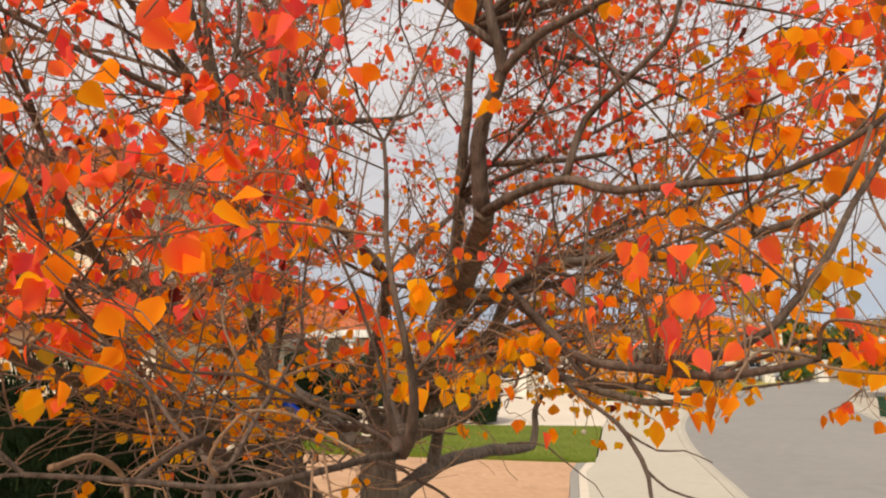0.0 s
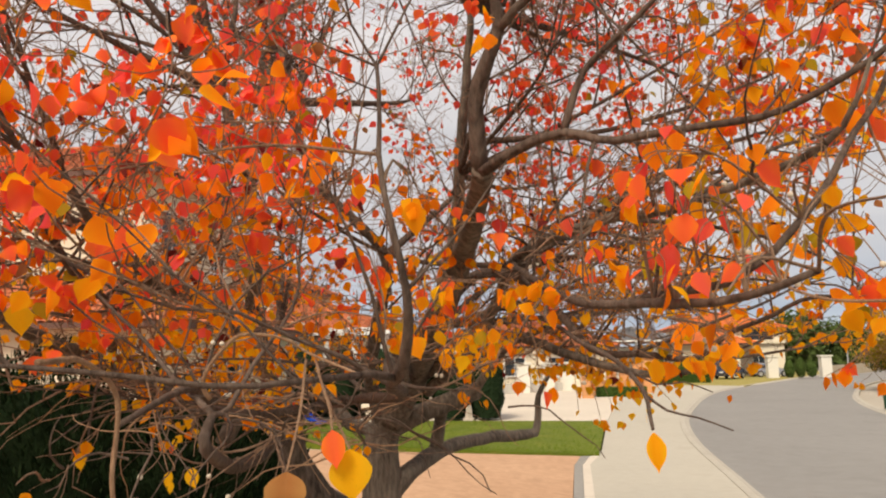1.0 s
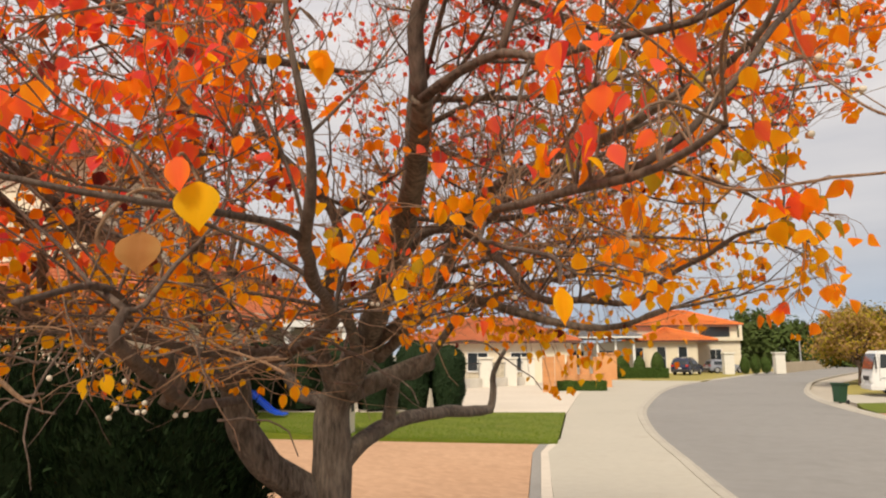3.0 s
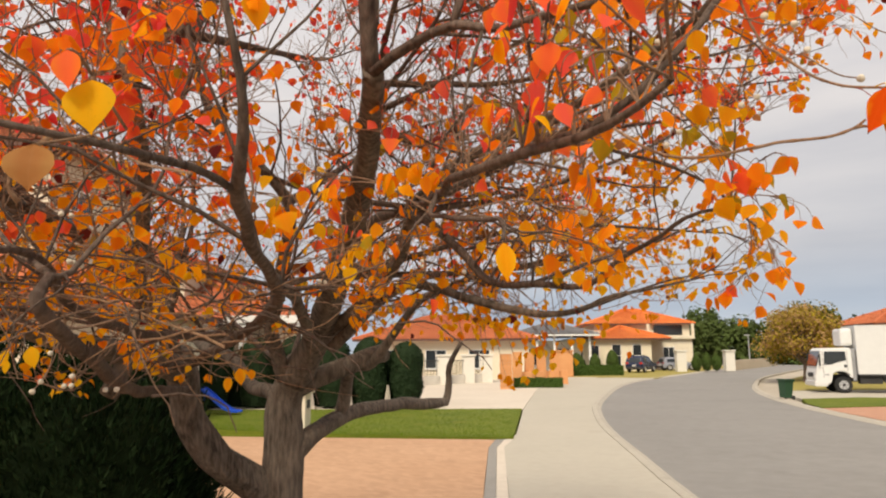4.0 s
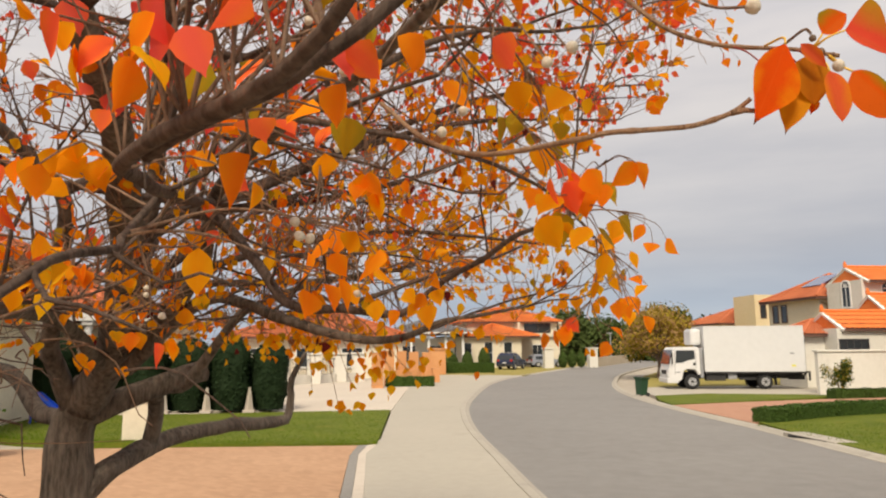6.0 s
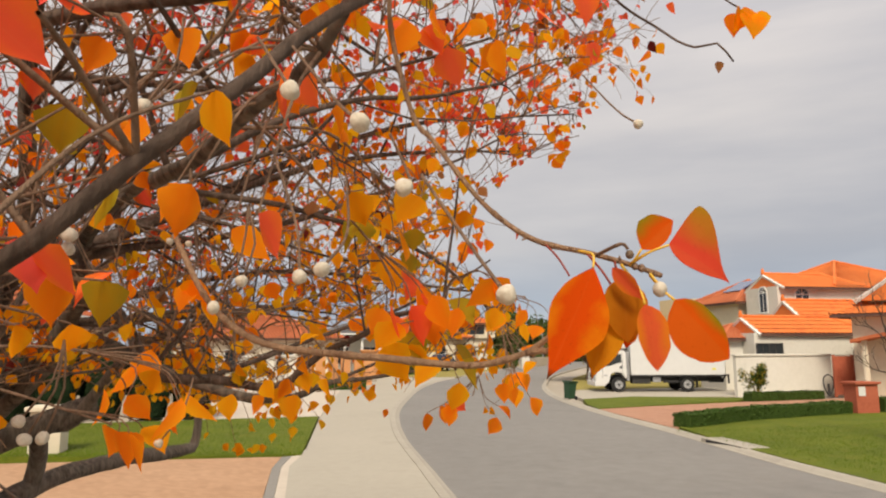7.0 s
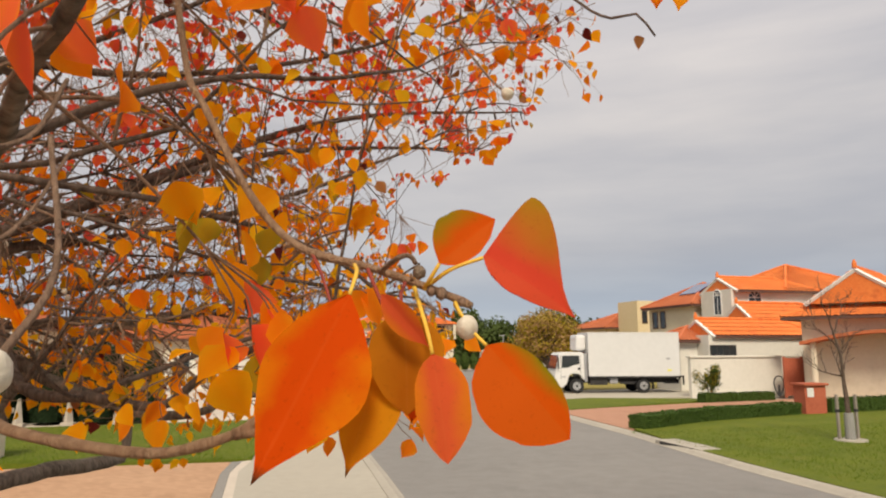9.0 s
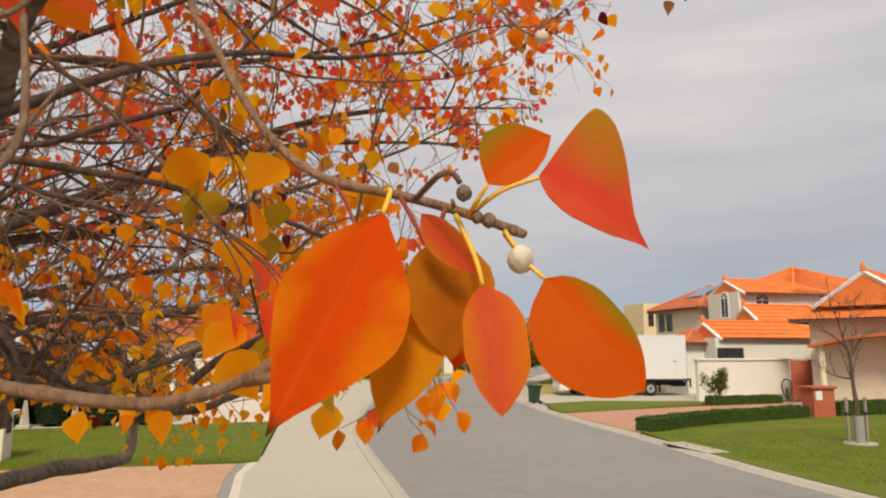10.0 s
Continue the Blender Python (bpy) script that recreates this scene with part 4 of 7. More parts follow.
# cream house with yellow upper wing behind the truck
hy = thing("house", "cream and yellow rendered house with a terracotta hipped roof", "house")
walls(hy, 32.2, 45.9, 38.5, 52.0, 5.7, STUCCO)
roof(hy, 32.2, 45.9, 38.5, 52.0, 5.7, 1.9, 'Y', True, True, 0.5, TILE_R)
part("wall", box(37.1, 62.2, 0, 45.0, 66.0, 7.15), STUCCO_Y, hy, "yellow upper wing")
for y in (51.1, 50.0):
    window(hy, 32.2, y, 4.7, 0.65, 1.25, (-1, 0), DARK_TRIM, (0, 0), sill=False)
window(hy, 37.9, 62.2, 5.6, 0.5, 1.3, (0, -1), DARK_TRIM, (0, 0), sill=False)
part("solar_panel", box(-0.9, -1.1, 0, 0.9, 1.1, 0.06), SOLAR, hy).matrix_basis = Matrix.Translation((34.1, 48.2, 7.06)) @ Matrix.Rotation(radians(-27.5), 4, 'Y')
hz = thing("house", "small terracotta roofed house wing behind the hedge trees", "house")
walls(hz, 36.0, 66.5, 46.0, 74.0, 4.6, STUCCO_Y)
roof(hz, 36.0, 66.5, 46.0, 74.0, 4.6, 1.7, 'X', True, True, 0.5, TILE_R)

# far houses on the bend
hf = thing("house", "cream two-storey house with orange roofs and an upper balcony", "house")
walls(hf, 9.0, 80.0, 18.5, 90.0, 3.6, STUCCO)
roof(hf, 12.0, 80.0, 20.0, 90.0, 3.6, 1.6, 'X', True, True, 0.6)
walls(hf, 13.0, 86.0, 24.5, 96.0, 5.6, STUCCO)
roof(hf, 12.5, 86.0, 24.5, 96.0, 5.5, 2.0, 'X', True, True, 0.6)
part("wall", box(18.5, 84.0, -0.1, 24.2, 85.95, 3.6), STUCCO, hf)
part("balcony", box(18.9, 83.6, 3.6, 24.4, 85.9, 4.0, 0.03), STUCCO, hf)
part("balcony_opening", box(20.2, 85.88, 4.1, 23.6, 85.95, 5.3), GLASS, hf)
for x in (18.9, 24.1):
    part("balcony_pier", box(x, 83.65, 4.0, x + 0.3, 83.95, 5.4), STUCCO, hf)
for x, w, h in ((10.4, 0.8, 2.2), (12.2, 0.8, 2.2), (14.6, 0.9, 2.4), (16.9, 0.9, 2.4)):
    window(hf, x, 80.0, 1.7, w, h, (0, -1), FRAME_W, (0, 1))
window(hf, 21.4, 84.0, 1.4, 1.2, 2.4, (0, -1), FRAME_W, (1, 0))
hg = thing("house", "low house with a grey tiled verandah roof on white posts", "house")
walls(hg, 3.5, 79.0, 10.5, 88.0, 3.4, STUCCO_W)
roof(hg, 3.0, 76.0, 11.6, 88.0, 4.0, 1.6, 'X', True, True, 0.5, TILE_G, FRAME_W)
for i in range(5):
    part("post", box(3.4 + i * 1.9, 76.2, 0, 3.62 + i * 1.9, 76.42, 3.95), FRAME_W, hg)
for x in (5.2, 8.4):
    window(hg, x, 79.0, 1.6, 1.6, 1.8, (0, -1), FRAME_W, (1, 0))
hm = thing("house", "house with a terracotta roof behind the white gate pillars", "house")
walls(hm, -10.0, 56.0, 3.5, 66.0, 3.2, STUCCO)
roof(hm, -10.0, 56.0, 3.5, 66.0, 3.2, 2.1, 'X', True, True, 0.7, TILE_R)
for x in (-7.5, -4.0, -0.5):
    window(hm, x, 56.0, 1.6, 1.6, 1.4, (0, -1), FRAME_W, (1, 0))

# left house, half hidden by the tree
hl = thing("house", "cream two-storey house with a terracotta roof, columns and balcony", "house")
walls(hl, -32.0, 30.5, -9.0, 42.0, 3.4, STUCCO)
roof(hl, -32.0, 30.5, -9.0, 42.0, 3.5, 2.6, 'X', True, True, 0.7, TILE_R)
walls(hl, -27.0, 33.0, -14.5, 42.0, 6.3, STUCCO)
roof(hl, -27.0, 33.0, -14.5, 42.0, 6.3, 2.2, 'X', True, True, 0.6, TILE_R)
# front wing: a ground floor under a skirt roof, and a taller block set back on it
walls(hl, -27.0, 17.0, -10.2, 25.3, 3.4, STUCCO)
roof(hl, -27.0, 17.0, -10.2, 25.3, 3.42, 2.5, 'X', True, True, 0.6, TILE_R)
walls(hl, -27.0, 19.5, -12.5, 25.2, 8.35, STUCCO, z0=3.45)
roof(hl, -27.0, 19.5, -12.5, 25.2, 8.36, 1.9, 'X', True, True, 0.6, TILE_R)
window(hl, -12.5, 23.9, 5.6, 0.9, 1.3, (1, 0), FRAME_W, (3, 1))
window(hl, -12.5, 20.9, 6.6, 1.3, 1.3, (1, 0), FRAME_W, (1, 1))
window(hl, -10.2, 20.6, 1.7, 1.6, 1.3, (1, 0), FRAME_W, (1, 1))
part("wall", box(-24.5, 25.4, -0.1, -11.7, 30.45, 2.95), STUCCO_T, hl, "garage wing")
part("cornice", box(-24.7, 25.2, 2.952, -11.5, 30.45, 3.10), STUCCO, hl)
part("parapet", box(-24.5, 25.4, 3.102, -11.7, 30.45, 3.95), STUCCO, hl, "cream rendered parapet")
part("coping", box(-24.62, 25.28, 3.952, -11.58, 30.45, 4.06), STUCCO, hl)
part("garage_door", box(-20.0, 25.32, 0.0, -15.0, 25.39, 2.3), STUCCO_T, hl, "tan panelled garage door")
for x in (-11.6, -10.2, -8.9, -7.6):
    bm = bmesh.new()
    cyl(bm, (x, 29.6, 1.7), 0.16, 0.14, 3.4, seg=16)
    bx(bm, x - 0.22, 29.38, 0, x + 0.22, 29.82, 0.18, 0.02)
    bx(bm, x - 0.22, 29.38, 3.25, x + 0.22, 29.82, 3.42, 0.02)
    part("column", bm, FRAME_W, hl)
part("portico_beam", box(-12.0, 29.3, 3.42, -7.2, 30.45, 3.75), FRAME_W, hl)
window(hl, -15.3, 33.0, 5.3, 0.9, 1.5, (0, -1), FRAME_W, (1, 2))
window(hl, -19.0, 33.0, 5.2, 1.4, 1.5, (0, -1), FRAME_W, (1, 1))
bm = bmesh.new()
for i in range(13):
    bx(bm, -16.3 + i * 0.16, 32.2, 4.5, -16.27 + i * 0.16, 32.23, 5.4)
bx(bm, -16.4, 32.19, 5.4, -14.2, 32.24, 5.45)
bx(bm, -16.4, 32.19, 4.5, -14.2, 32.24, 4.55)
part("balcony_rail", bm, IRON, hl, "dark iron balcony railing")

# front garden at the left
rng = random.Random(5)
for x, y, h, r in ((-2.75, 27.35, 2.55, 0.62), (-4.15, 27.2, 2.75, 0.66), (-5.7, 27.5, 2.7, 0.66), (-7.2, 27.4, 2.8, 0.7), (-8.8, 27.6, 2.75, 0.7), (-10.6, 27.7, 2.8, 0.75)):
    topiary(x, y, h, r, rng.randrange(1000), [L_CYPRESS], group="conifers behind the lawn")
hedge("tall dark green hedge behind the clipped conifers", [(-11.4, 28.55), (-7.0, 28.5), (-2.6, 28.45)], 0.7, 2.05, 9000, [L_CYPRESS], 15, size=0.10)
for x in (-6.45, -4.95, -3.45):
    bm = bmesh.new()
    cyl(bm, (x, 27.0, 0.45), 0.17, 0.045, 0.9, seg=4)
    f = thing("garden_obelisk", "small pale stone obelisk between dark conifers", "ornament", "obelisks")
    part("obelisk", bm, CREAM_PAVE, f)
    part("plinth", box(x - 0.2, 26.82, -0.02, x + 0.2, 27.2, 0.1, 0.01), CREAM_PAVE, f)
lp = thing("letterbox_pillar", "cream rendered letterbox pillar with an overhanging cap", "letterbox")
part("pillar", box(-5.25, 19.35, 0.0, -4.55, 19.95, 1.02, 0.015), STUCCO, lp)
part("cap", box(-5.35, 19.25, 1.02, -4.45, 20.05, 1.13, 0.02), STUCCO, lp)
part("slot_plate", box(-4.545, 19.5, 0.62, -4.535, 19.8, 0.85), IRON, lp, "dark letter slot plate")
pot = thing("plant_pot", "tall white glazed pot on the paved drive", "pot")
s = Soup()
prof = [(0.20, 0.0), (0.24, 0.1), (0.33, 0.45), (0.36, 0.72), (0.42, 0.76), (0.42, 0.82), (0.35, 0.82), (0.32, 0.70)]
k = 24
s.add([(-7.55 + r * math.cos(6.2832 * j / k), 16.9 + r * math.sin(6.2832 * j / k), z) for r, z in prof for j in range(k)],
      [(i * k + j, i * k + (j + 1) % k, (i + 1) * k + (j + 1) % k, (i + 1) * k + j) for i in range(len(prof) - 1) for j in range(k)])
s.ob("pot", [POT_WHITE], pot, smooth=True)
clumps("plant", lambda g: ((-7.55 + g.gauss(0, 0.22), 16.9 + g.gauss(0, 0.22), 0.75 + abs(g.gauss(0, 0.35))), (g.gauss(0, 1), g.gauss(0, 1), 1)), 500, 0.12, [L_SHRUB, L_HEDGE], random.Random(3), pot, "small leafy plant")
slide = thing("toy_slide", "bright blue plastic toy slide on the lawn", "slide")
bm = bmesh.new()
ol = [(0, 0.95), (0.12, 0.93), (0.5, 0.62), (0.9, 0.30), (1.15, 0.18), (1.4, 0.16), (1.4, 0.10), (1.12, 0.11), (0.85, 0.22), (0.45, 0.54), (0.08, 0.86), (0, 0.88)]
prism(bm, ol, -0.02, 0.02)
o = part("rim", bm, BLUE_PLASTIC, slide)
o.matrix_basis = Matrix.Translation((-9.6, 24.0, 0.02))
bm = bmesh.new()
prism(bm, ol, 0.46, 0.50)
part("rim", bm, BLUE_PLASTIC, slide).matrix_basis = Matrix.Translation((-9.6, 24.0, 0.02))
bm = bmesh.new()
prism(bm, [(0, 0.90), (0.1, 0.88), (0.48, 0.56), (0.88, 0.25), (1.4, 0.12), (1.4, 0.09), (0.86, 0.20), (0.45, 0.51), (0.08, 0.84), (0, 0.86)], 0.02, 0.46)
part("chute", bm, BLUE_PLASTIC, slide).matrix_basis = Matrix.Translation((-9.6, 24.0, 0.02))
for q in (0.02, 0.43):
    part("leg", box(-9.62, 24.0 + q, 0.02, -9.55, 24.05 + q, 0.9, 0.01), BLUE_PLASTIC, slide)

# gate pillars and fence of the forecourt
for x, y in ((-2.75, 47.6), (-1.15, 49.5), (-4.6, 45.5), (0.1, 50.6), (-6.6, 43.5)):
    p = thing("gate_pillar", "cream rendered gate pillar with a flat cap", "pillar", "pillars of the forecourt")
    part("shaft", box(x - 0.45, y - 0.35, -0.05, x + 0.45, y + 0.35, 1.88, 0.01), STUCCO_W, p)
    part("cap", box(x - 0.55, y - 0.45, 1.88, x + 0.55, y + 0.45, 2.0, 0.02), STUCCO_W, p)
fw = thing("garden_wall", "low cream wall with dark iron panels between pillars", "wall")
for (x0, y0), (x1, y1) in (((-6.6, 43.5), (-4.6, 45.5)), ((-4.6, 45.5), (-2.75, 47.6)), ((-2.75, 47.6), (-1.15, 49.5)), ((-1.15, 49.5), (0.1, 50.6))):
    d = Vector((x1 - x0, y1 - y0, 0))
    m = Matrix.Translation((x0, y0, 0)) @ Matrix.Rotation(math.atan2(d.y, d.x), 4, 'Z')
    part("low_wall", box(0.5, -0.12, -0.05, d.length - 0.5, 0.12, 0.6), STUCCO_W, fw).matrix_basis = m
    bm = bmesh.new()
    for i in range(int((d.length - 1) / 0.14)):
        bx(bm, 0.55 + i * 0.14, -0.012, 0.6, 0.575 + i * 0.14, 0.012, 1.6)
    bx(bm, 0.5, -0.02, 1.56, d.length - 0.5, 0.02, 1.62)
    part("iron_panel", bm, IRON, fw).matrix_basis = m
ow = thing("brick_pillar", "tall orange brick pillar at the forecourt", "pillar")
for i in range(25):
    part("brick", box(-0.34, -0.34, i * 0.082 - 0.02, 0.34, 0.34, i * 0.082 + 0.055, 0.006), ORANGE_BRICK, ow).matrix_basis = Matrix.Translation((1.35, 41.6, 0)) @ Matrix.Rotation(0.03 * (i % 3), 4, 'Z')
part("core", box(-0.32, -0.32, -0.05, 0.32, 0.32, 2.05), KERB_M, ow).matrix_basis = Matrix.Translation((1.35, 41.6, 0))
of = thing("brick_fence", "orange brick garden fence with stepped piers", "wall")
for i, (x, y) in enumerate(((2.1, 43.9), (2.9, 45.0), (3.75, 46.2), (4.7, 47.4))):
    part("pier", box(x - 0.3, y - 0.3, -0.05, x + 0.3, y + 0.3, 2.15 - 0.05 * i, 0.01), ORANGE_BRICK, of)
    part("low_wall", box(x + 0.28, y + 0.1, -0.05, x + 0.9, y + 1.0, 0.9), ORANGE_BRICK, of)
op = thing("brick_pillar", "orange brick pillar beside the clipped hedge", "pillar")
part("shaft", box(6.0, 60.9, -0.05, 7.5, 61.9, 2.15, 0.02), ORANGE_BRICK, op)
part("cap", box(5.9, 60.8, 2.15, 7.6, 62.0, 2.28, 0.02), ORANGE_BRICK, op)
hedge("low clipped green hedge along the orange brick fence", [(1.9, 43.2), (3.3, 43.25), (4.8, 43.1)], 0.9, 0.55, 2600, [L_HEDGE], 11, size=0.12)
hedge("clipped green hedge beside the far footpath", [(7.6, 64.0), (10.0, 64.4), (12.3, 64.6)], 1.2, 0.9, 3000, [L_HEDGE], 12, size=0.16)
for x, y, h, r in ((8.6, 67.5, 2.0, 0.75), (10.7, 70.0, 1.9, 0.55), (12.9, 73.0, 2.3, 0.6), (22.4, 76.5, 1.8, 0.5), (23.6, 77.0, 2.0, 0.5), (24.8, 77.5, 1.8, 0.5)):
    topiary(x, y, h, r, int(x * 31), [L_HEDGE, L_WOOD], "shrub", "bushy green garden shrub before a cream house", "shrubs on the bend", 1400, "round", 0.2)
for x, y in ((20.6, 76.0), (26.8, 79.5)):
    p = thing("gate_pillar", "white rendered gate pillar on the bend", "pillar", "far pillars")
    part("shaft", box(x - 0.5, y - 0.5, -0.05, x + 0.5, y + 0.5, 2.1, 0.02), STUCCO_W, p)
    part("cap", box(x - 0.6, y - 0.6, 2.1, x + 0.6, y + 0.6, 2.25, 0.02), STUCCO_W, p)
lw = thing("garden_wall", "long low cream garden wall along the bend", "wall")
part("wall", box(-16, -0.15, -0.1, 16, 0.15, 1.1), STUCCO_T, lw).matrix_basis = Matrix.Translation((36, 96, 0)) @ Matrix.Rotation(radians(60), 4, 'Z')

# right-hand garden
hedge("low clipped hedge curving along the brick path", curve2([(12.62, 20.98), (13.4, 21.28), (15.5, 22.3), (18.2, 23.05), (20.85, 23.65)], 0.6), 0.66, 0.44, 6500, [L_HEDGE], 21, size=0.075)
hedge("low clipped hedge beyond the letterbox pillar", [(22.5, 23.85), (26.0, 24.15), (31.0, 24.6)], 0.6, 0.55, 3500, [L_HEDGE], 22, size=0.09)
hedge("low clipped hedge in front of the garden wall", [(21.0, 29.55), (23.0, 29.8), (25.2, 30.05)], 0.55, 0.40, 2600, [L_HEDGE], 23, size=0.085)
b = thing("shrub", "loose grey-green garden shrub before the cream wall", "shrub")
s = Soup()
rng = random.Random(9)
tips = []
for i in range(16):
    a, r = rng.uniform(0, 6.28), rng.uniform(0.2, 0.85)
    tip = Vector((22.1 + r * math.cos(a), 30.3 + 0.5 * r * math.sin(a), rng.uniform(0.8, 1.65)))
    p, _ = smooth_path([(22.1, 30.3, 0), (Vector((22.1, 30.3, 0)) + tip) / 2 + Vector((0, 0, 0.2)), tip], 0.2)
    tube(s, p, [0.025 * (1 - 0.7 * i_ / len(p)) for i_ in range(len(p))], 5)
    tips.append(tip)
s.ob("stem", [BARK_DARK], b)
def bush_at(g):
    c = g.choice(tips)
    d = Vector((g.gauss(0, 1), g.gauss(0, 1), g.gauss(0, 1))).normalized()
    return c + d * 0.26 * g.random() ** 0.5 - Vector((0, 0, 0.5 * g.random() ** 2)), d
clumps("foliage", bush_at, 2200, 0.10, [L_HEDGE, L_WOOD, L_GOLD], rng, b)

# young bare street tree with stakes
yt = thing("young_tree", "young bare street tree with thin crooked branches, tied to stakes", "tree")
s = Soup()
p, _ = smooth_path([(16.72, 16.95, -0.02), (16.70, 16.95, 0.9), (16.66, 16.97, 1.7), (16.60, 16.95, 2.4), (16.45, 17.0, 2.95)], 0.15)
tube(s, p, [0.085 * (1 - 0.72 * i / len(p)) for i in range(len(p))], 9, wob=0.2)
rng = random.Random(14)
def fork(a, d, l, r, lev):
    d = d.normalized()
    q = [a]
    for i in range(4):
        d = (d + Vector((rng.gauss(0, 0.22), rng.gauss(0, 0.22), rng.gauss(0.08, 0.15)))).normalized()
        q.append(q[-1] + d * l / 4)
    tube(s, q, [r * (1 - 0.17 * i) for i in range(5)], 5)
    if lev:
        for i in (2, 3, 4, 4):
            fork(q[i], d + Vector((rng.gauss(0, 0.7), rng.gauss(0, 0.7), rng.gauss(0.25, 0.4))), l * 0.55, r * 0.5, lev - 1)
for z, dx, dy, dz, l in ((1.75, -1, 0.1, 0.25, 0.9), (1.7, -0.8, -0.3, 0.35, 0.7), (1.85, 0.8, 0.2, 0.5, 0.6), (2.0, 0.5, -0.2, 0.9, 0.6), (2.5, -0.7, 0.3, 1.0, 0.9), (2.9, -0.6, 0, 1.0, 0.9), (2.9, 0.4, 0.2, 1, 0.8), (2.3, 0.9, 0.0, 0.6, 0.6)):
    x = float(np.interp(z, [0, 0.9, 1.7, 2.4, 2.95], [16.72, 16.70, 16.66, 16.60, 16.45]))
    fork(Vector((x, 16.96, z)), Vector((dx, dy, dz)), l, 0.028, 3 if z > 2.2 else 2)
s.ob("trunk", [BARK_DARK], yt)
bm = bmesh.new()
cyl(bm, (16.72, 16.95, 0.38), 0.135, 0.125, 0.76, seg=12)
part("trunk_guard", bm, GUARD_GREY, yt, "grey protective trunk guard")
bm = bmesh.new()
cyl(bm, (16.72, 16.95, 0.045), 0.42, 0.40, 0.05, seg=24)
tagged(part("tree_ring", bm, KERB_M), "pale concrete ring round the young tree", "edging")
for i, (x, y) in enumerate(((16.45, 17.05), (17.02, 17.0))):
    st = thing("tree_stake", "weathered grey timber stake beside the young tree", "stake", "stakes of the young tree")
    part("stake", box(x - 0.035, y - 0.03, -0.02, x + 0.035, y + 0.03, 1.25, 0.006), WOOD_GREY, st)
    part("tie", box(x - 0.045, y - 0.04, 0.78, x + 0.045, y + 0.04, 0.86, 0.005), BLACK_STEEL, st)

# ---- truck ----
tk = thing("truck", "white box truck parked on the concrete drive", "truck", m=Matrix.Translation((17.03, 37.18, 0.006)) @ Matrix.Rotation(radians(-11), 4, 'Z'))
W = 2.15
bm = bmesh.new()
ol = [(0.0, 0.42), (0.02, 0.95), (0.10, 1.30), (0.30, 2.12), (0.42, 2.25), (1.60, 2.27), (1.70, 2.15), (1.72, 0.75), (1.62, 0.72), (1.52, 0.95), (1.35, 1.06), (1.0, 1.06), (0.82, 0.95), (0.72, 0.55), (0.60, 0.42)]
prism(bm, ol, 0.0, W)
bmesh.ops.bevel(bm, geom=[e for e in bm.edges if len(e.link_faces) == 2 and e.calc_face_angle(0) > 0.9], offset=0.045, segments=2, affect='EDGES')
cab = part("cab", bm, WHITE_PAINT, tk)
for y0, y1 in ((-0.012, 0.004), (W - 0.004, W + 0.012)):
    g = bmesh.new()
    prism(g, [(0.40, 1.40), (0.46, 2.08), (1.42, 2.08), (1.44, 1.62), (1.1, 1.55), (0.75, 1.42)], y0, y1)
    part("side_window", g, GLASS, cab)
    part("door_seam", box(0.36, y0 + 0.006, 0.75, 0.375, y1 - 0.004, 2.12), BLACK_STEEL, cab)
    part("door_seam", box(1.48, y0 + 0.006, 1.1, 1.495, y1 - 0.004, 2.12), BLACK_STEEL, cab)
    part("door_handle", box(1.33, y0 - 0.01, 1.28, 1.46, y1 + 0.004, 1.42, 0.006), BLACK_STEEL, cab)
    part("side_marker", box(0.42, y0 - 0.005, 0.88, 0.62, y1 + 0.004, 0.95, 0.004), GREY_STEEL, cab)
g = bmesh.new()
v = [g.verts.new(c) for c in ((0.095, 0.12, 1.34), (0.095, W - 0.12, 1.34), (0.30, W - 0.16, 2.10), (0.30, 0.16, 2.10))]
v2 = [g.verts.new(c.co + Vector((0.04, 0, -0.01))) for c in v]
g.faces.new(v)
g.faces.new(v2[::-1])
for i in range(4):
    g.faces.new((v[i], v2[i], v2[(i + 1) % 4], v[(i + 1) % 4]))
bmesh.ops.recalc_face_normals(g, faces=g.faces)
ws = part("windscreen", g, GLASS, cab)
ws.location = (-0.03, 0, 0)
part("bumper", box(-0.06, 0.03, 0.32, 0.55, W - 0.03, 0.58, 0.04), WHITE_PAINT, tk)
for y in (0.18, W - 0.5):
    part("headlight", box(-0.03, y, 0.66, 0.05, y + 0.32, 0.86, 0.02), LAMP_CLEAR, tk)
part("grille", box(-0.015, 0.55, 0.78, 0.04, W - 0.55, 1.0, 0.01), BLACK_STEEL, tk)
for y in (-0.16, W + 0.10):
    bm = bmesh.new()
    bx(bm, 0.16, y, 1.35, 0.24, y + 0.06, 1.95, 0.02)
    bx(bm, 0.19, min(y, y + 0.1) + 0.02, 1.95, 0.22, max(y, y + 0.1) + 0.08, 1.98)
    part("mirror", bm, BLACK_STEEL, tk)
bm = bmesh.new()
bx(bm, 1.950, -0.06, 0.92, 7.148, W + 0.06, 3.36, 0.03)
cb = part("cargo_box", bm, BOX_PANEL, tk, "white insulated cargo box")
part("bottom_rail", box(1.932, -0.075, 0.84, 7.167, W + 0.075, 0.93, 0.01), BLACK_STEEL, cb)
part("top_rail", box(1.932, -0.07, 3.32, 7.167, W + 0.07, 3.38, 0.01), BOX_PANEL, cb)
for x in (1.932, 7.103):
    part("corner_post", box(x, -0.072, 0.99, x + 0.07, -0.055, 3.36), BOX_PANEL, cb)
part("fleet_mark", box(6.401, -0.068, 1.85, 6.629, -0.058, 1.95), GREY_STEEL, cb)
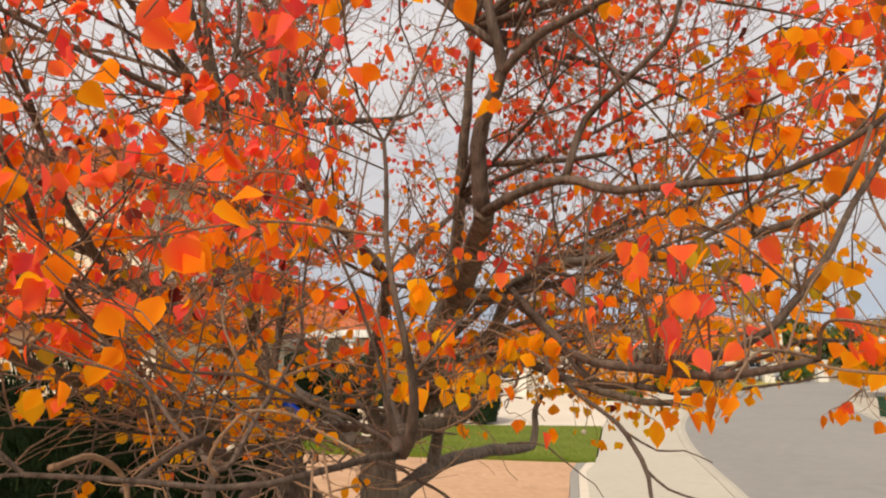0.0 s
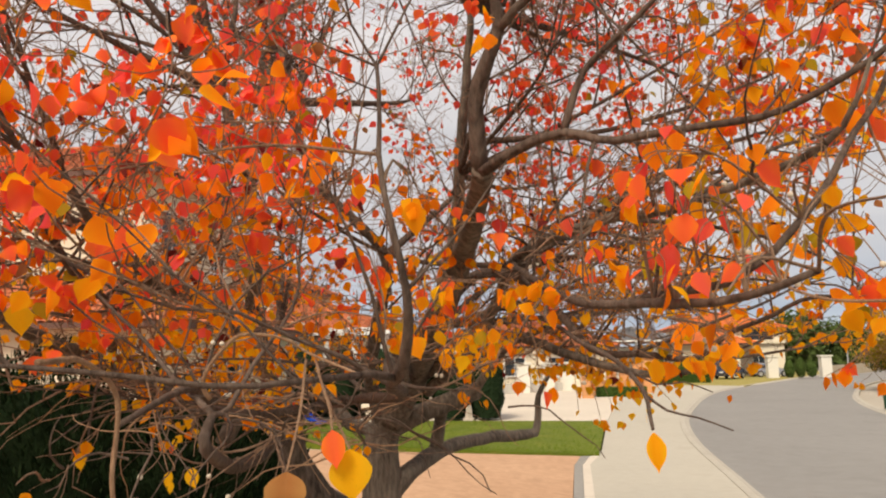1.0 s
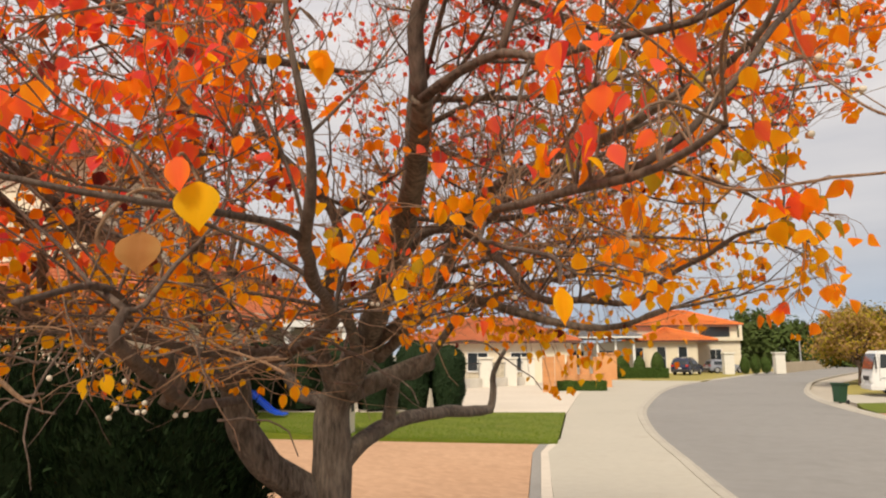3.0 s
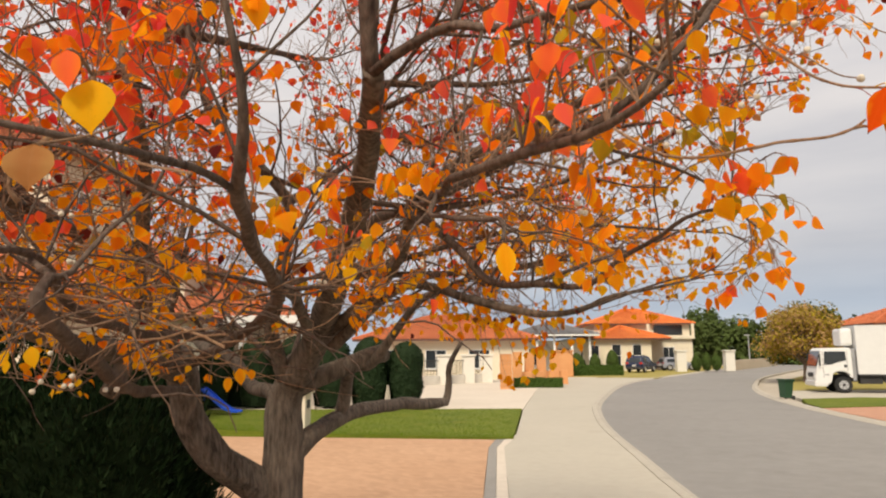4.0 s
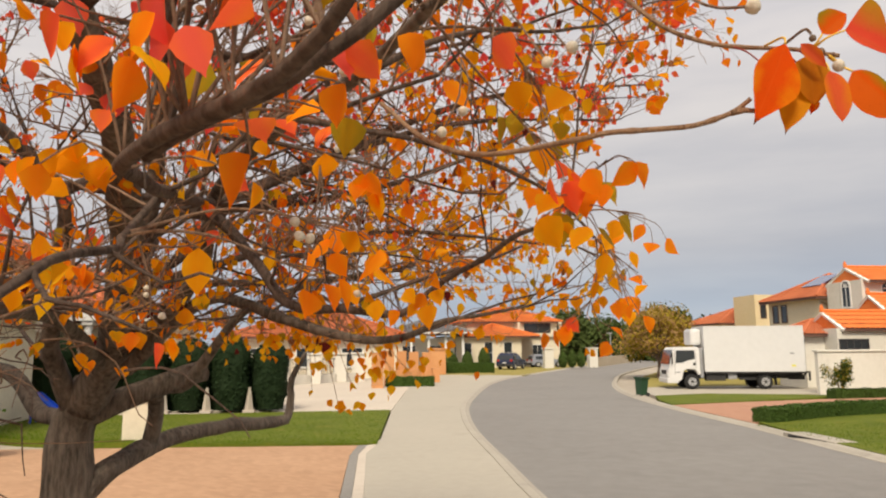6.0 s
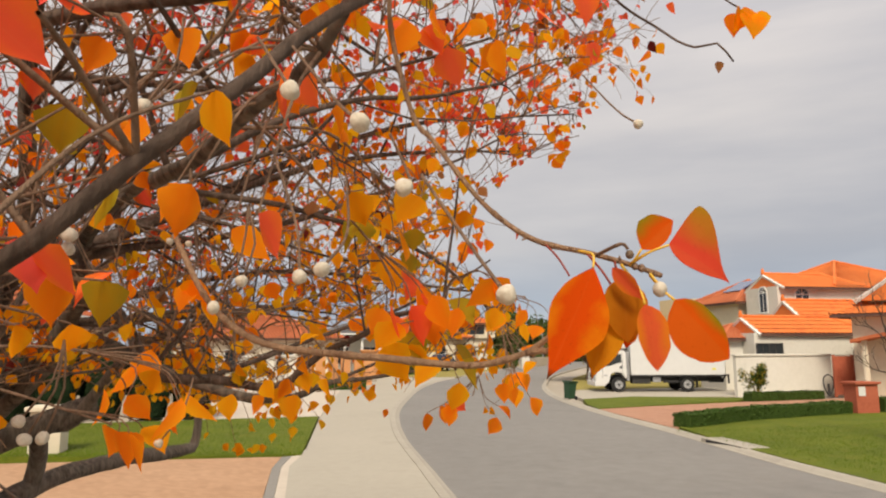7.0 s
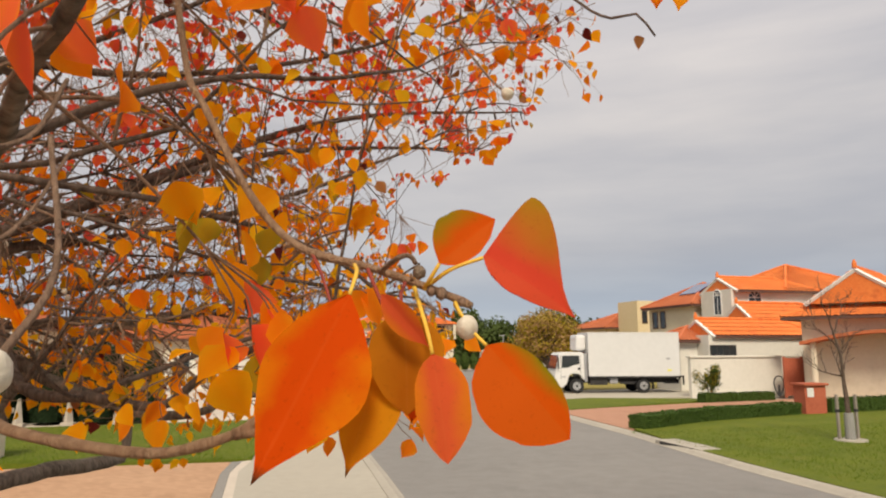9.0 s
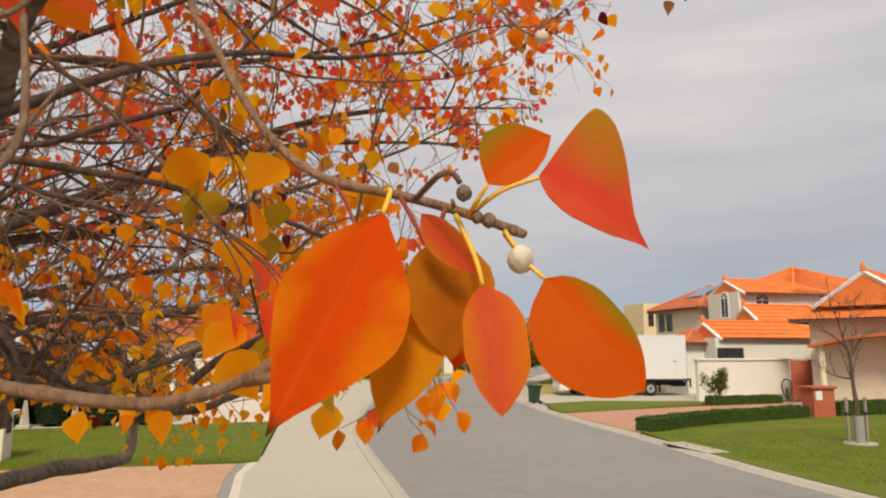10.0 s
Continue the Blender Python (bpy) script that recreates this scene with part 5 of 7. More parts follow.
part("yellow_mark", box(6.446, -0.068, 1.20, 6.674, -0.058, 1.30), YELLOW_MARK, cb)
bm = bmesh.new()
bx(bm, 1.35, 0.35, 2.35, 1.932, W - 0.35, 3.25, 0.16)
part("refrigeration_unit", bm, WHITE_PAINT, tk, "white rounded refrigeration unit over the cab")
part("chassis", box(0.7, 0.55, 0.55, 7.221, W - 0.55, 0.88), BLACK_STEEL, tk)
part("air_stack", box(1.74, 0.15, 0.6, 1.92, W - 0.15, 2.2, 0.03), GREY_STEEL, tk)
part("fuel_tank", box(3.163, 0.05, 0.52, 3.619, 0.5, 0.85, 0.04), GREY_STEEL, tk)
part("toolbox", box(2.023, 0.05, 0.45, 3.026, 0.5, 0.85, 0.02), BLACK_STEEL, tk)
part("side_guard", box(3.710, 0.0, 0.50, 4.577, 0.04, 0.62, 0.01), BLACK_STEEL, tk)
for x in (1.26, 5.08):
    for y in (0.02, W - 0.27):
        bm = bmesh.new()
        cyl(bm, (x, y + 0.125, 0.40), 0.40, 0.40, 0.25, 'Y', 28, 0.05)
        wh = part("tyre", bm, RUBBER, tk)
        bm = bmesh.new()
        out = -0.012 if y < 1 else 0.262
        cyl(bm, (x, y + (0.012 if y < 1 else 0.238), 0.40), 0.235, 0.235, 0.05, 'Y', 24, 0.015)
        rim = part("rim", bm, RIM_M, wh)
        bm = bmesh.new()
        cyl(bm, (x, y + (-0.02 if y < 1 else 0.27), 0.40), 0.085, 0.07, 0.06, 'Y', 14)
        for a in range(6):
            cyl(bm, (x + 0.15 * math.cos(a * 1.0472), y + (-0.015 if y < 1 else 0.265), 0.40 + 0.15 * math.sin(a * 1.0472)), 0.03, 0.03, 0.02, 'Y', 8)
        part("hub", bm, BLACK_STEEL, wh)
for y in (0.0, W - 0.28):
    bm = bmesh.new()
    ol = [(5.08 + 0.50 * math.cos(math.radians(a)), 0.40 + 0.50 * math.sin(math.radians(a))) for a in range(20, 161, 14)]
    prism(bm, ol + [(x * 1.0, z - 0.03) for x, z in ol[::-1]], y, y + 0.28)
    part("mudguard", bm, BLACK_STEEL, tk)
    part("mud_flap", box(5.625, y, 0.22, 5.653, y + 0.28, 0.75), BLACK_STEEL, tk)
bm = bmesh.new()
bx(bm, 7.167, 0.05, 0.86, 7.449, W - 0.05, 0.94, 0.01)
bx(bm, 6.401, 0.3, 0.50, 7.221, 0.42, 0.62)
bx(bm, 6.401, W - 0.42, 0.50, 7.221, W - 0.3, 0.62)
prism(bm, [(7.039, 0.6), (7.358, 0.92), (7.386, 0.86), (7.112, 0.52)], 0.3, 0.36)
part("tail_lift", bm, BLACK_STEEL, tk)
bm = bmesh.new()
bx(bm, 7.367, 0.05, 0.45, 7.440, 0.15, 0.95)
part("rear_marker", bm, BLACK_STEEL, tk)

# ---- cars ----
def car(name, label, m, paint, length=4.65, width=1.85, height=1.72):
    c = thing(name, label, "car", m=m)
    k, h = length / 4.65, height / 1.72
    ol = [(0.0, 0.42), (0.02, 0.82), (0.10, 1.00), (0.30, 1.55), (0.46, 1.68), (1.2, 1.72), (2.2, 1.68), (2.55, 1.56), (3.2, 1.08), (4.2, 0.96), (4.55, 0.80), (4.65, 0.50), (4.60, 0.30), (4.15, 0.28), (4.08, 0.5), (3.9, 0.68), (3.6, 0.70), (3.35, 0.55), (3.25, 0.28), (1.35, 0.28), (1.25, 0.55), (1.0, 0.70), (0.72, 0.68), (0.52, 0.5), (0.45, 0.30), (0.05, 0.32)]
    bm = bmesh.new()
    prism(bm, [(x * k, z * h) for x, z in ol], 0, width)
    for v in bm.verts:
        if v.co.z > 1.02 * h:
            v.co.y = width / 2 + (v.co.y - width / 2) * (1 - 0.30 * (v.co.z / h - 1.02))
    bmesh.ops.bevel(bm, geom=[e for e in bm.edges if abs(e.verts[0].co.y - e.verts[1].co.y) < 0.05 and len(e.link_faces) == 2 and e.calc_face_angle(0) > 0.6], offset=0.05, segments=2, affect='EDGES')
    body = part("body", bm, paint, c)
    g = bmesh.new()
    v = [g.verts.new(q) for q in ((0.09 * k, 0.2, 1.04 * h), (0.09 * k, width - 0.2, 1.04 * h), (0.28 * k, width - 0.32, 1.50 * h), (0.28 * k, 0.32, 1.50 * h))]
    w2 = [g.verts.new(q.co + Vector((0.05, 0, -0.02))) for q in v]
    g.faces.new(v)
    g.faces.new(w2[::-1])
    for i in range(4):
        g.faces.new((v[i], w2[i], w2[(i + 1) % 4], v[(i + 1) % 4]))
    bmesh.ops.recalc_face_normals(g, faces=g.faces)
    part("rear_window", g, GLASS, body).location = (-0.025, 0, 0)
    for y in (0.0, width):
        g = bmesh.new()
        prism(g, [(0.55 * k, 1.08 * h), (0.6 * k, 1.48 * h), (2.3 * k, 1.50 * h), (2.95 * k, 1.10 * h)], y - 0.01 if y == 0 else y - 0.04, y + 0.04 if y == 0 else y + 0.01)
        for q in g.verts:
            q.co.y = width / 2 + (q.co.y - width / 2) * (1 - 0.28 * max(0, q.co.z / h - 1.02))
        part("side_window", g, GLASS, body)
    for y in (0.06, width - 0.34):
        part("tail_light", box(-0.02, y, 0.86 * h, 0.12, y + 0.28, 1.06 * h, 0.02), LAMP_RED, c)
    part("bumper", box(-0.06, 0.06, 0.36 * h, 0.2, width - 0.06, 0.60 * h, 0.03), BLACK_STEEL, c)
    part("number_plate", box(-0.075, width / 2 - 0.19, 0.66 * h, -0.005, width / 2 + 0.19, 0.77 * h), WHITE_PAINT, c)
    part("roof_rail", box(0.6 * k, 0.28, 1.72 * h, 2.2 * k, 0.32, 1.77 * h, 0.01), BLACK_STEEL, c)
    part("roof_rail", box(0.6 * k, width - 0.32, 1.72 * h, 2.2 * k, width - 0.28, 1.77 * h, 0.01), BLACK_STEEL, c)
    for x in (0.88 * k, 3.72 * k):
        for y in (0.02, width - 0.24):
            bm = bmesh.new()
            cyl(bm, (x, y + 0.11, 0.35), 0.35, 0.35, 0.22, 'Y', 22, 0.03)
            t = part("tyre", bm, RUBBER, c)
            bm = bmesh.new()
            cyl(bm, (x, y + (0.0 if y < 0.5 else 0.22), 0.35), 0.22, 0.22, 0.03, 'Y', 18)
            part("rim", bm, RIM_M, t)
    return c


car("car", "dark blue sport utility car parked at the kerb", Matrix.Translation((15.7, 71.7, 0.0)) @ Matrix.Rotation(radians(60), 4, 'Z'), CAR_BLUE)
car("car", "silver blue hatchback parked on a far drive", Matrix.Translation((19.6, 79.5, 0.0)) @ Matrix.Rotation(radians(10), 4, 'Z'), CAR_SILVER, 4.2, 1.75, 1.5)

# wheeled bin
wb = thing("wheeled_bin", "dark green wheeled rubbish bin at the kerb", "bin", m=Matrix.Translation((13.5, 32.35, 0.015)) @ Matrix.Rotation(radians(20), 4, 'Z') @ Matrix.Rotation(radians(4), 4, 'Y') @ Matrix.Scale(0.9, 4))
bm = bmesh.new()
bx(bm, -0.25, -0.25, 0.06, 0.25, 0.25, 0.90, 0.03)
for v in bm.verts:
    f = 0.78 + 0.22 * v.co.z / 0.9
    v.co.x *= f
    v.co.y *= f
part("body", bm, BIN_GREEN, wb)
part("rim", box(-0.28, -0.28, 0.86, 0.28, 0.28, 0.91, 0.01), BIN_GREEN, wb)
part("lid", box(-0.29, -0.30, 0.915, 0.31, 0.30, 0.97, 0.025), BIN_GREEN, wb)
part("handle", box(0.28, -0.22, 0.88, 0.34, 0.22, 0.92, 0.012), BIN_GREEN, wb)
for y in (-0.27, 0.21):
    bm = bmesh.new()
    cyl(bm, (0.22, y + 0.03, 0.10), 0.10, 0.10, 0.06, 'Y', 16)
    part("wheel", bm, RUBBER, wb)

# trees and woods further off
far_tree(21.8, 49.5, 4.8, 3.1, 31, [L_GOLD, L_RUST], "spreading street tree with rusty brown and green leaves", 9000, 0.20, 0.14, 0.32)
far_tree(24.5, 54.5, 4.9, 3.0, 32, [L_GOLD, L_WOOD], "green and gold street tree on the verge", 6000, 0.28, 0.14, 0.25)
for i, (x, y, h, r) in enumerate(((30, 122, 6.5, 6), (36, 124, 6.0, 6), (42, 126, 6.5, 7), (49, 128, 6.2, 7), (56, 130, 6.5, 7), (46, 150, 10, 7), (52, 118, 5.5, 6), (60, 112, 6.0, 6), (24, 126, 6, 6), (64, 140, 8.5, 7), (70, 125, 7, 7))):
    far_tree(x, y, h, r, 40 + i, [L_WOOD], "dark green tree in the woods at the road's far end", 2600, 0.9, 0.2, 0.05)
pole = thing("street_lamp", "thin grey street lamp pole at the bend", "lamp")
bm = bmesh.new()
cyl(bm, (38.6, 106.0, 2.2), 0.11, 0.07, 4.6, seg=10)
part("pole", bm, GREY_STEEL, pole)
part("lamp_head", box(38.0, 105.85, 4.4, 38.8, 106.15, 4.55, 0.03), GREY_STEEL, pole)

# ---- the autumn tree ----
tree = thing("autumn_tree", "spreading autumn tree with forked trunk and red, orange and yellow leaves", "tree")
BOUGHS = {
    "trunk": ([(-0.90, 5.72, -0.08), (-0.93, 5.7, 0.5), (-0.95, 5.7, 1.06), (-0.965, 5.7, 1.38), (-0.95, 5.7, 1.78), (-0.80, 5.58, 2.05)], 0.19, 0.125, 0),
    "main": ([(-0.86, 5.62, 1.95), (-0.60, 5.3, 2.27), (-0.33, 4.6, 2.57), (-0.08, 3.9, 2.77), (0.12, 3.2, 2.92), (0.26, 2.55, 3.0)], 0.125, 0.034, 0),
    "main_up": ([(0.25, 2.58, 2.98), (0.24, 2.5, 3.2), (0.28, 2.45, 3.31), (0.33, 2.4, 3.41), (0.31, 2.35, 3.52), (0.29, 2.35, 3.65), (0.26, 2.4, 4.1)], 0.031, 0.012, 1),
    "up_right": ([(0.33, 2.4, 3.40), (0.46, 2.35, 3.49), (0.66, 2.25, 3.54), (0.85, 2.25, 3.70), (1.05, 2.4, 4.0)], 0.017, 0.006, 1),
    "up_left": ([(0.31, 2.36, 3.48), (0.16, 2.4, 3.66), (0.08, 2.45, 4.0)], 0.016, 0.007, 1),
    "back_stem": ([(-0.40, 4.75, 2.52), (-0.21, 4.6, 3.0), (-0.08, 4.2, 3.44), (-0.01, 4.0, 3.88), (0.03, 3.9, 4.33), (-0.07, 3.9, 5.1)], 0.055, 0.014, 1),
    "k": ([(0.26, 2.55, 2.99), (0.38, 2.45, 3.03), (0.52, 2.36, 3.04), (0.66, 2.25, 2.97), (0.85, 2.1, 2.95), (1.01, 2.0, 2.95), (1.17, 1.92, 3.02), (1.35, 1.9, 3.2)], 0.019, 0.005, 1),
    "k_up": ([(0.52, 2.36, 3.04), (0.58, 2.35, 3.22), (0.67, 2.3, 3.29), (0.8, 2.25, 3.39), (0.84, 2.22, 3.5), (0.95, 2.3, 3.8)], 0.013, 0.005, 1),
    "e": ([(-0.66, 5.45, 2.22), (-0.2, 4.9, 2.46), (0.07, 4.5, 2.69), (0.23, 4.0, 2.9), (0.46, 3.4, 2.92), (0.67, 2.9, 2.88), (0.86, 2.45, 2.83), (1.0, 2.12, 2.83), (1.1, 1.94, 2.88), (1.14, 1.88, 3.0)], 0.072, 0.0035, 1),
    "e_low": ([(0.23, 4.0, 2.88), (0.36, 3.2, 2.72), (0.47, 2.5, 2.59), (0.545, 2.07, 2.527), (0.71, 1.78, 2.49), (0.81, 1.66, 2.505), (0.88, 1.53, 2.525)], 0.019, 0.006, 1),
    "e_rise": ([(0.62, 1.95, 2.51), (0.80, 1.76, 2.53), (0.93, 1.75, 2.64), (1.05, 1.83, 2.79), (1.166, 1.94, 2.926), (1.28, 2.1, 3.1)], 0.0088, 0.006, 0),
    "hanging": ([(0.455, 2.55, 2.60), (0.44, 2.44, 2.52), (0.53, 2.14, 2.44), (0.60, 1.90, 2.39), (0.63, 1.69, 2.35), (0.63, 1.60, 2.31), (0.63, 1.545, 2.29)], 0.0085, 0.0028, 0),
    "hang_side": ([(0.63, 1.66, 2.34), (0.66, 1.62, 2.315), (0.70, 1.58, 2.305), (0.745, 1.56, 2.285)], 0.0028, 0.0012, 0),
    "hang_fork": ([(0.61, 1.85, 2.38), (0.67, 1.84, 2.345), (0.72, 1.80, 2.35), (0.77, 1.78, 2.335)], 0.0026, 0.0011, 0),
    "d_two": ([(-0.28, 4.5, 2.60), (0.01, 4.1, 2.84), (0.27, 3.9, 2.79), (0.44, 3.7, 2.62), (0.6, 3.5, 2.44), (0.78, 3.4, 2.41), (0.99, 3.3, 2.39), (1.11, 3.2, 2.48), (1.28, 2.9, 2.57), (1.36, 2.7, 2.58)], 0.034, 0.005, 1),
    "d_three": ([(-0.50, 5.25, 2.16), (-0.04, 4.8, 2.50), (0.2, 4.5, 2.52), (0.53, 4.2, 2.4), (0.81, 4.0, 2.32), (1.03, 3.8, 2.32), (1.17, 3.7, 2.38), (1.45, 3.5, 2.42)], 0.046, 0.005, 1),
    "stub": ([(-0.92, 5.7, 1.36), (-0.78, 5.82, 1.50), (-0.64, 6.3, 1.61), (-0.37, 6.9, 1.65), (0.05, 7.7, 1.62), (0.12, 7.85, 1.66), (0.14, 7.83, 1.85), (0.15, 7.8, 2.0), (0.29, 7.7, 2.24)], 0.092, 0.022, 0),
    "joint": ([(-0.66, 6.25, 1.58), (-0.60, 6.18, 1.8), (-0.53, 5.95, 2.0)], 0.055, 0.055, 0),
    "cut": ([(-0.93, 5.68, 1.84), (-0.62, 5.8, 1.99), (-0.26, 6.08, 2.13)], 0.090, 0.072, 0),
    "left": ([(-0.93, 5.7, 0.95), (-1.12, 5.6, 1.18), (-1.29, 5.3, 1.4), (-1.45, 5.2, 1.67), (-1.48, 5.1, 1.97), (-1.49, 5.0, 2.14)], 0.132, 0.094, 0),
    "l_one": ([(-1.47, 5.05, 2.02), (-1.58, 4.5, 2.14), (-1.62, 4.1, 2.18), (-1.61, 3.6, 2.27), (-1.5, 2.9, 2.45), (-1.3, 2.2, 2.6)], 0.09, 0.018, 1),
    "l_cut": ([(-1.55, 4.5, 2.12), (-1.57, 4.45, 1.99), (-1.6, 4.4, 1.89)], 0.055, 0.05, 0),
    "l_two": ([(-1.47, 5.02, 2.02), (-0.54, 3.6, 2.2), (-0.05, 2.6, 2.28), (0.06, 2.22, 2.31), (0.15, 1.8, 2.35), (0.24, 1.52, 2.37), (0.265, 1.45, 2.43), (0.27, 1.41, 2.5), (0.25, 1.4, 2.62), (0.2, 1.5, 2.9)], 0.030, 0.0035, 1),
    "c": ([(0.235, 1.53, 2.365), (0.21, 1.43, 2.375), (0.16, 1.30, 2.37), (0.08, 1.20, 2.37), (-0.1, 1.1, 2.4)], 0.0072, 0.0032, 1),
    "b_two": ([(-0.66, 5.32, 2.2), (-0.45, 4.2, 2.41), (-0.17, 3.0, 2.37), (0.05, 2.27, 2.31)], 0.05, 0.02, 1),
    "k_c": ([(-1.40, 4.7, 2.2), (-1.35, 4.2, 2.56), (-1.07, 3.7, 2.85), (-0.93, 3.3, 3.23), (-1.01, 3.2, 3.55), (-1.0, 3.1, 3.65), (-1.05, 3.0, 4.1)], 0.05, 0.013, 1),
    "l_four": ([(-0.92, 5.6, 1.92), (-0.94, 5.3, 2.3), (-0.75, 4.9, 2.7), (-0.62, 4.55, 3.04), (-0.8, 4.3, 3.28), (-0.98, 4.1, 3.54), (-1.12, 4.0, 4.2)], 0.065, 0.016, 1),
    "l_five": ([(-1.49, 5.02, 2.1), (-1.58, 4.6, 2.5), (-1.57, 4.0, 2.75), (-1.56, 3.4, 2.83), (-1.54, 3.0, 3.03), (-1.47, 2.6, 3.4)], 0.06, 0.012, 1),
    "l_six": ([(-1.52, 3.2, 2.37), (-1.08, 2.6, 2.56), (-0.99, 2.2, 2.74), (-0.96, 2.0, 2.98)], 0.022, 0.008, 1),
    "far_right": ([(-0.05, 4.12, 3.6), (0.8, 4.5, 3.75), (1.6, 4.6, 4.0), (2.3, 4.6, 4.3)], 0.024, 0.005, 1),
    "far_low": ([(0.20, 4.1, 2.86), (0.9, 4.4, 3.05), (1.5, 4.5, 3.3), (2.1, 4.6, 3.62)], 0.022, 0.005, 1),
    "top_right": ([(0.03, 3.9, 4.33), (0.7, 4.0, 4.7), (1.3, 4.1, 4.95)], 0.018, 0.005, 1),
    "r_one": ([(0.78, 3.4, 2.41), (1.15, 3.6, 2.55), (1.5, 3.8, 2.68), (1.8, 3.9, 2.85)], 0.010, 0.004, 1),
    "r_two": ([(0.67, 2.9, 2.88), (1.05, 3.0, 2.86), (1.4, 3.1, 2.76), (1.6, 3.2, 2.62)], 0.010, 0.004, 1),
    "r_three": ([(1.03, 3.8, 2.32), (1.4, 4.1, 2.45), (1.75, 4.4, 2.55)], 0.009, 0.004, 1),
    "r_four": ([(0.86, 2.45, 2.83), (1.1, 2.6, 3.0), (1.35, 2.8, 3.12), (1.6, 3.0, 3.25)], 0.009, 0.004, 1),
    "rear_left": ([(-0.94, 5.72, 1.80), (-1.2, 6.05, 1.83), (-1.45, 6.3, 1.87), (-1.68, 6.45, 2.10), (-1.95, 6.6, 2.17), (-2.3, 6.9, 2.35)], 0.07, 0.045, 0),
    "dark_fork": ([(-1.44, 5.15, 1.88), (-0.86, 3.34, 1.98), (-0.48, 2.42, 2.09), (-0.30, 2.0, 2.15), (-0.25, 1.80, 2.22), (-0.26, 1.82, 2.25), (-0.26, 1.85, 2.28)], 0.030, 0.009, 0),
    "fork_left": ([(-0.26, 1.85, 2.28), (-0.34, 1.9, 2.32), (-0.44, 1.97, 2.36), (-0.58, 2.04, 2.46), (-0.73, 2.1, 2.55), (-0.95, 2.2, 2.7)], 0.0085, 0.004, 1),
    "fork_right": ([(-0.26, 1.85, 2.28), (-0.24, 1.89, 2.29), (-0.23, 1.98, 2.39), (-0.22, 2.08, 2.48), (-0.21, 2.18, 2.6), (-0.25, 2.3, 2.8)], 0.0075, 0.004, 1),
    "cut_up": ([(-0.48, 5.90, 2.05), (-0.38, 5.95, 2.03), (-0.28, 5.9, 2.10), (-0.15, 5.8, 2.27), (0.06, 5.6, 2.49), (0.28, 5.4, 2.58), (0.58, 5.1, 2.66), (0.95, 4.9, 2.7)], 0.060, 0.012, 1),
    "l_seven": ([(-0.54, 3.6, 2.21), (-0.62, 2.9, 2.2), (-0.5, 2.3, 2.26), (-0.35, 1.9, 2.34), (-0.32, 1.6, 2.28)], 0.022, 0.006, 1),
}
rng = random.Random(77)
limb_paths = {}
for nm, (pts, r0, r1, _) in BOUGHS.items():
    s = Soup()
    p, tt = smooth_path(pts, 0.06)
    rad = [r0 + (r1 - r0) * t ** (0.55 if nm == 'l_two' else 0.42 if nm in ('e', 'b_two') else 0.75) for t in tt]
    wob = 0.22 if r0 > 0.05 else 0.12
    amp = 0.012 if r1 < 0.05 else 0.006
    q = [v + Vector((noise.noise(v * 5), noise.noise(v * 5 + Vector((9, 0, 0))), noise.noise(v * 5 + Vector((0, 9, 0))))) * amp for v in p]
    tube(s, q, rad, 14 if r0 > 0.06 else 8, wob=wob)
    if nm == "cut":
        tube(s, [q[-1] + Vector((0, 0, -0.005)), q[-1] + Vector((0.006, 0.005, 0.0))], [0.05, 0.045], 10)
    s.ob("trunk" if nm == "trunk" else "limb", [BARK if r0 > 0.045 else BARK_DARK], tree, smooth=True)
    limb_paths[nm] = (q, rad)

# rough points of the camera's path, which leaves and twigs keep off
CAMERA_WAY = [Vector(v) for v in ((0.5, 0.4, 2.52), (0.6, 0.5, 2.15), (0.85, 1.03, 2.2), (1.16, 1.29, 2.54), (1.23, 1.43, 2.51))]


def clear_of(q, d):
    """Whether a place keeps that far from the camera's path, so that its view stays open."""
    for a, b in zip(CAMERA_WAY, CAMERA_WAY[1:]):
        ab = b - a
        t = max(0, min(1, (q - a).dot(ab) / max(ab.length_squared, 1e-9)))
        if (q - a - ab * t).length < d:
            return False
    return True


def inside(q):
    """The crown's room: open towards the road, with an uneven hem shaped to fit the camera's view, its underside higher
    on the road side.
    """
    # slope as seen from the camera's late place; it sets the hem
    rise = (q.z - 2.54) / max(0.4, q.y - 1.3)
    k = float(np.interp(rise, [-0.1, 0.04, 0.12, 0.22, 0.30, 0.40, 0.60], [0.30, 0.28, 0.20, 0.20, 0.34, 0.50, 0.60]))
    right = 1.20 + (q.y - 1.4) * k - (0.14 if q.y < 2.6 else 0.0) + 0.10 * noise.noise(q * 2.1)
    if q.x > min(right, 3.0) or q.x < -5.2 or q.z > 6.6:
        return False
    under = (2.36 if q.y < 2.4 else 2.28) if q.x > -0.5 else 1.95
    if q.z < under + 0.10 * noise.noise(q * 2.0):
        return False
    if q.y < 1.0 - 0.25 * min(1.0, max(0.0, -q.x)) or q.y > 9.5:
        return False
    if q.x > 0.45 and q.y < 1.65:
        return False
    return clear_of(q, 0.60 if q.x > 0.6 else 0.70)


twigs = Soup()
spots = []


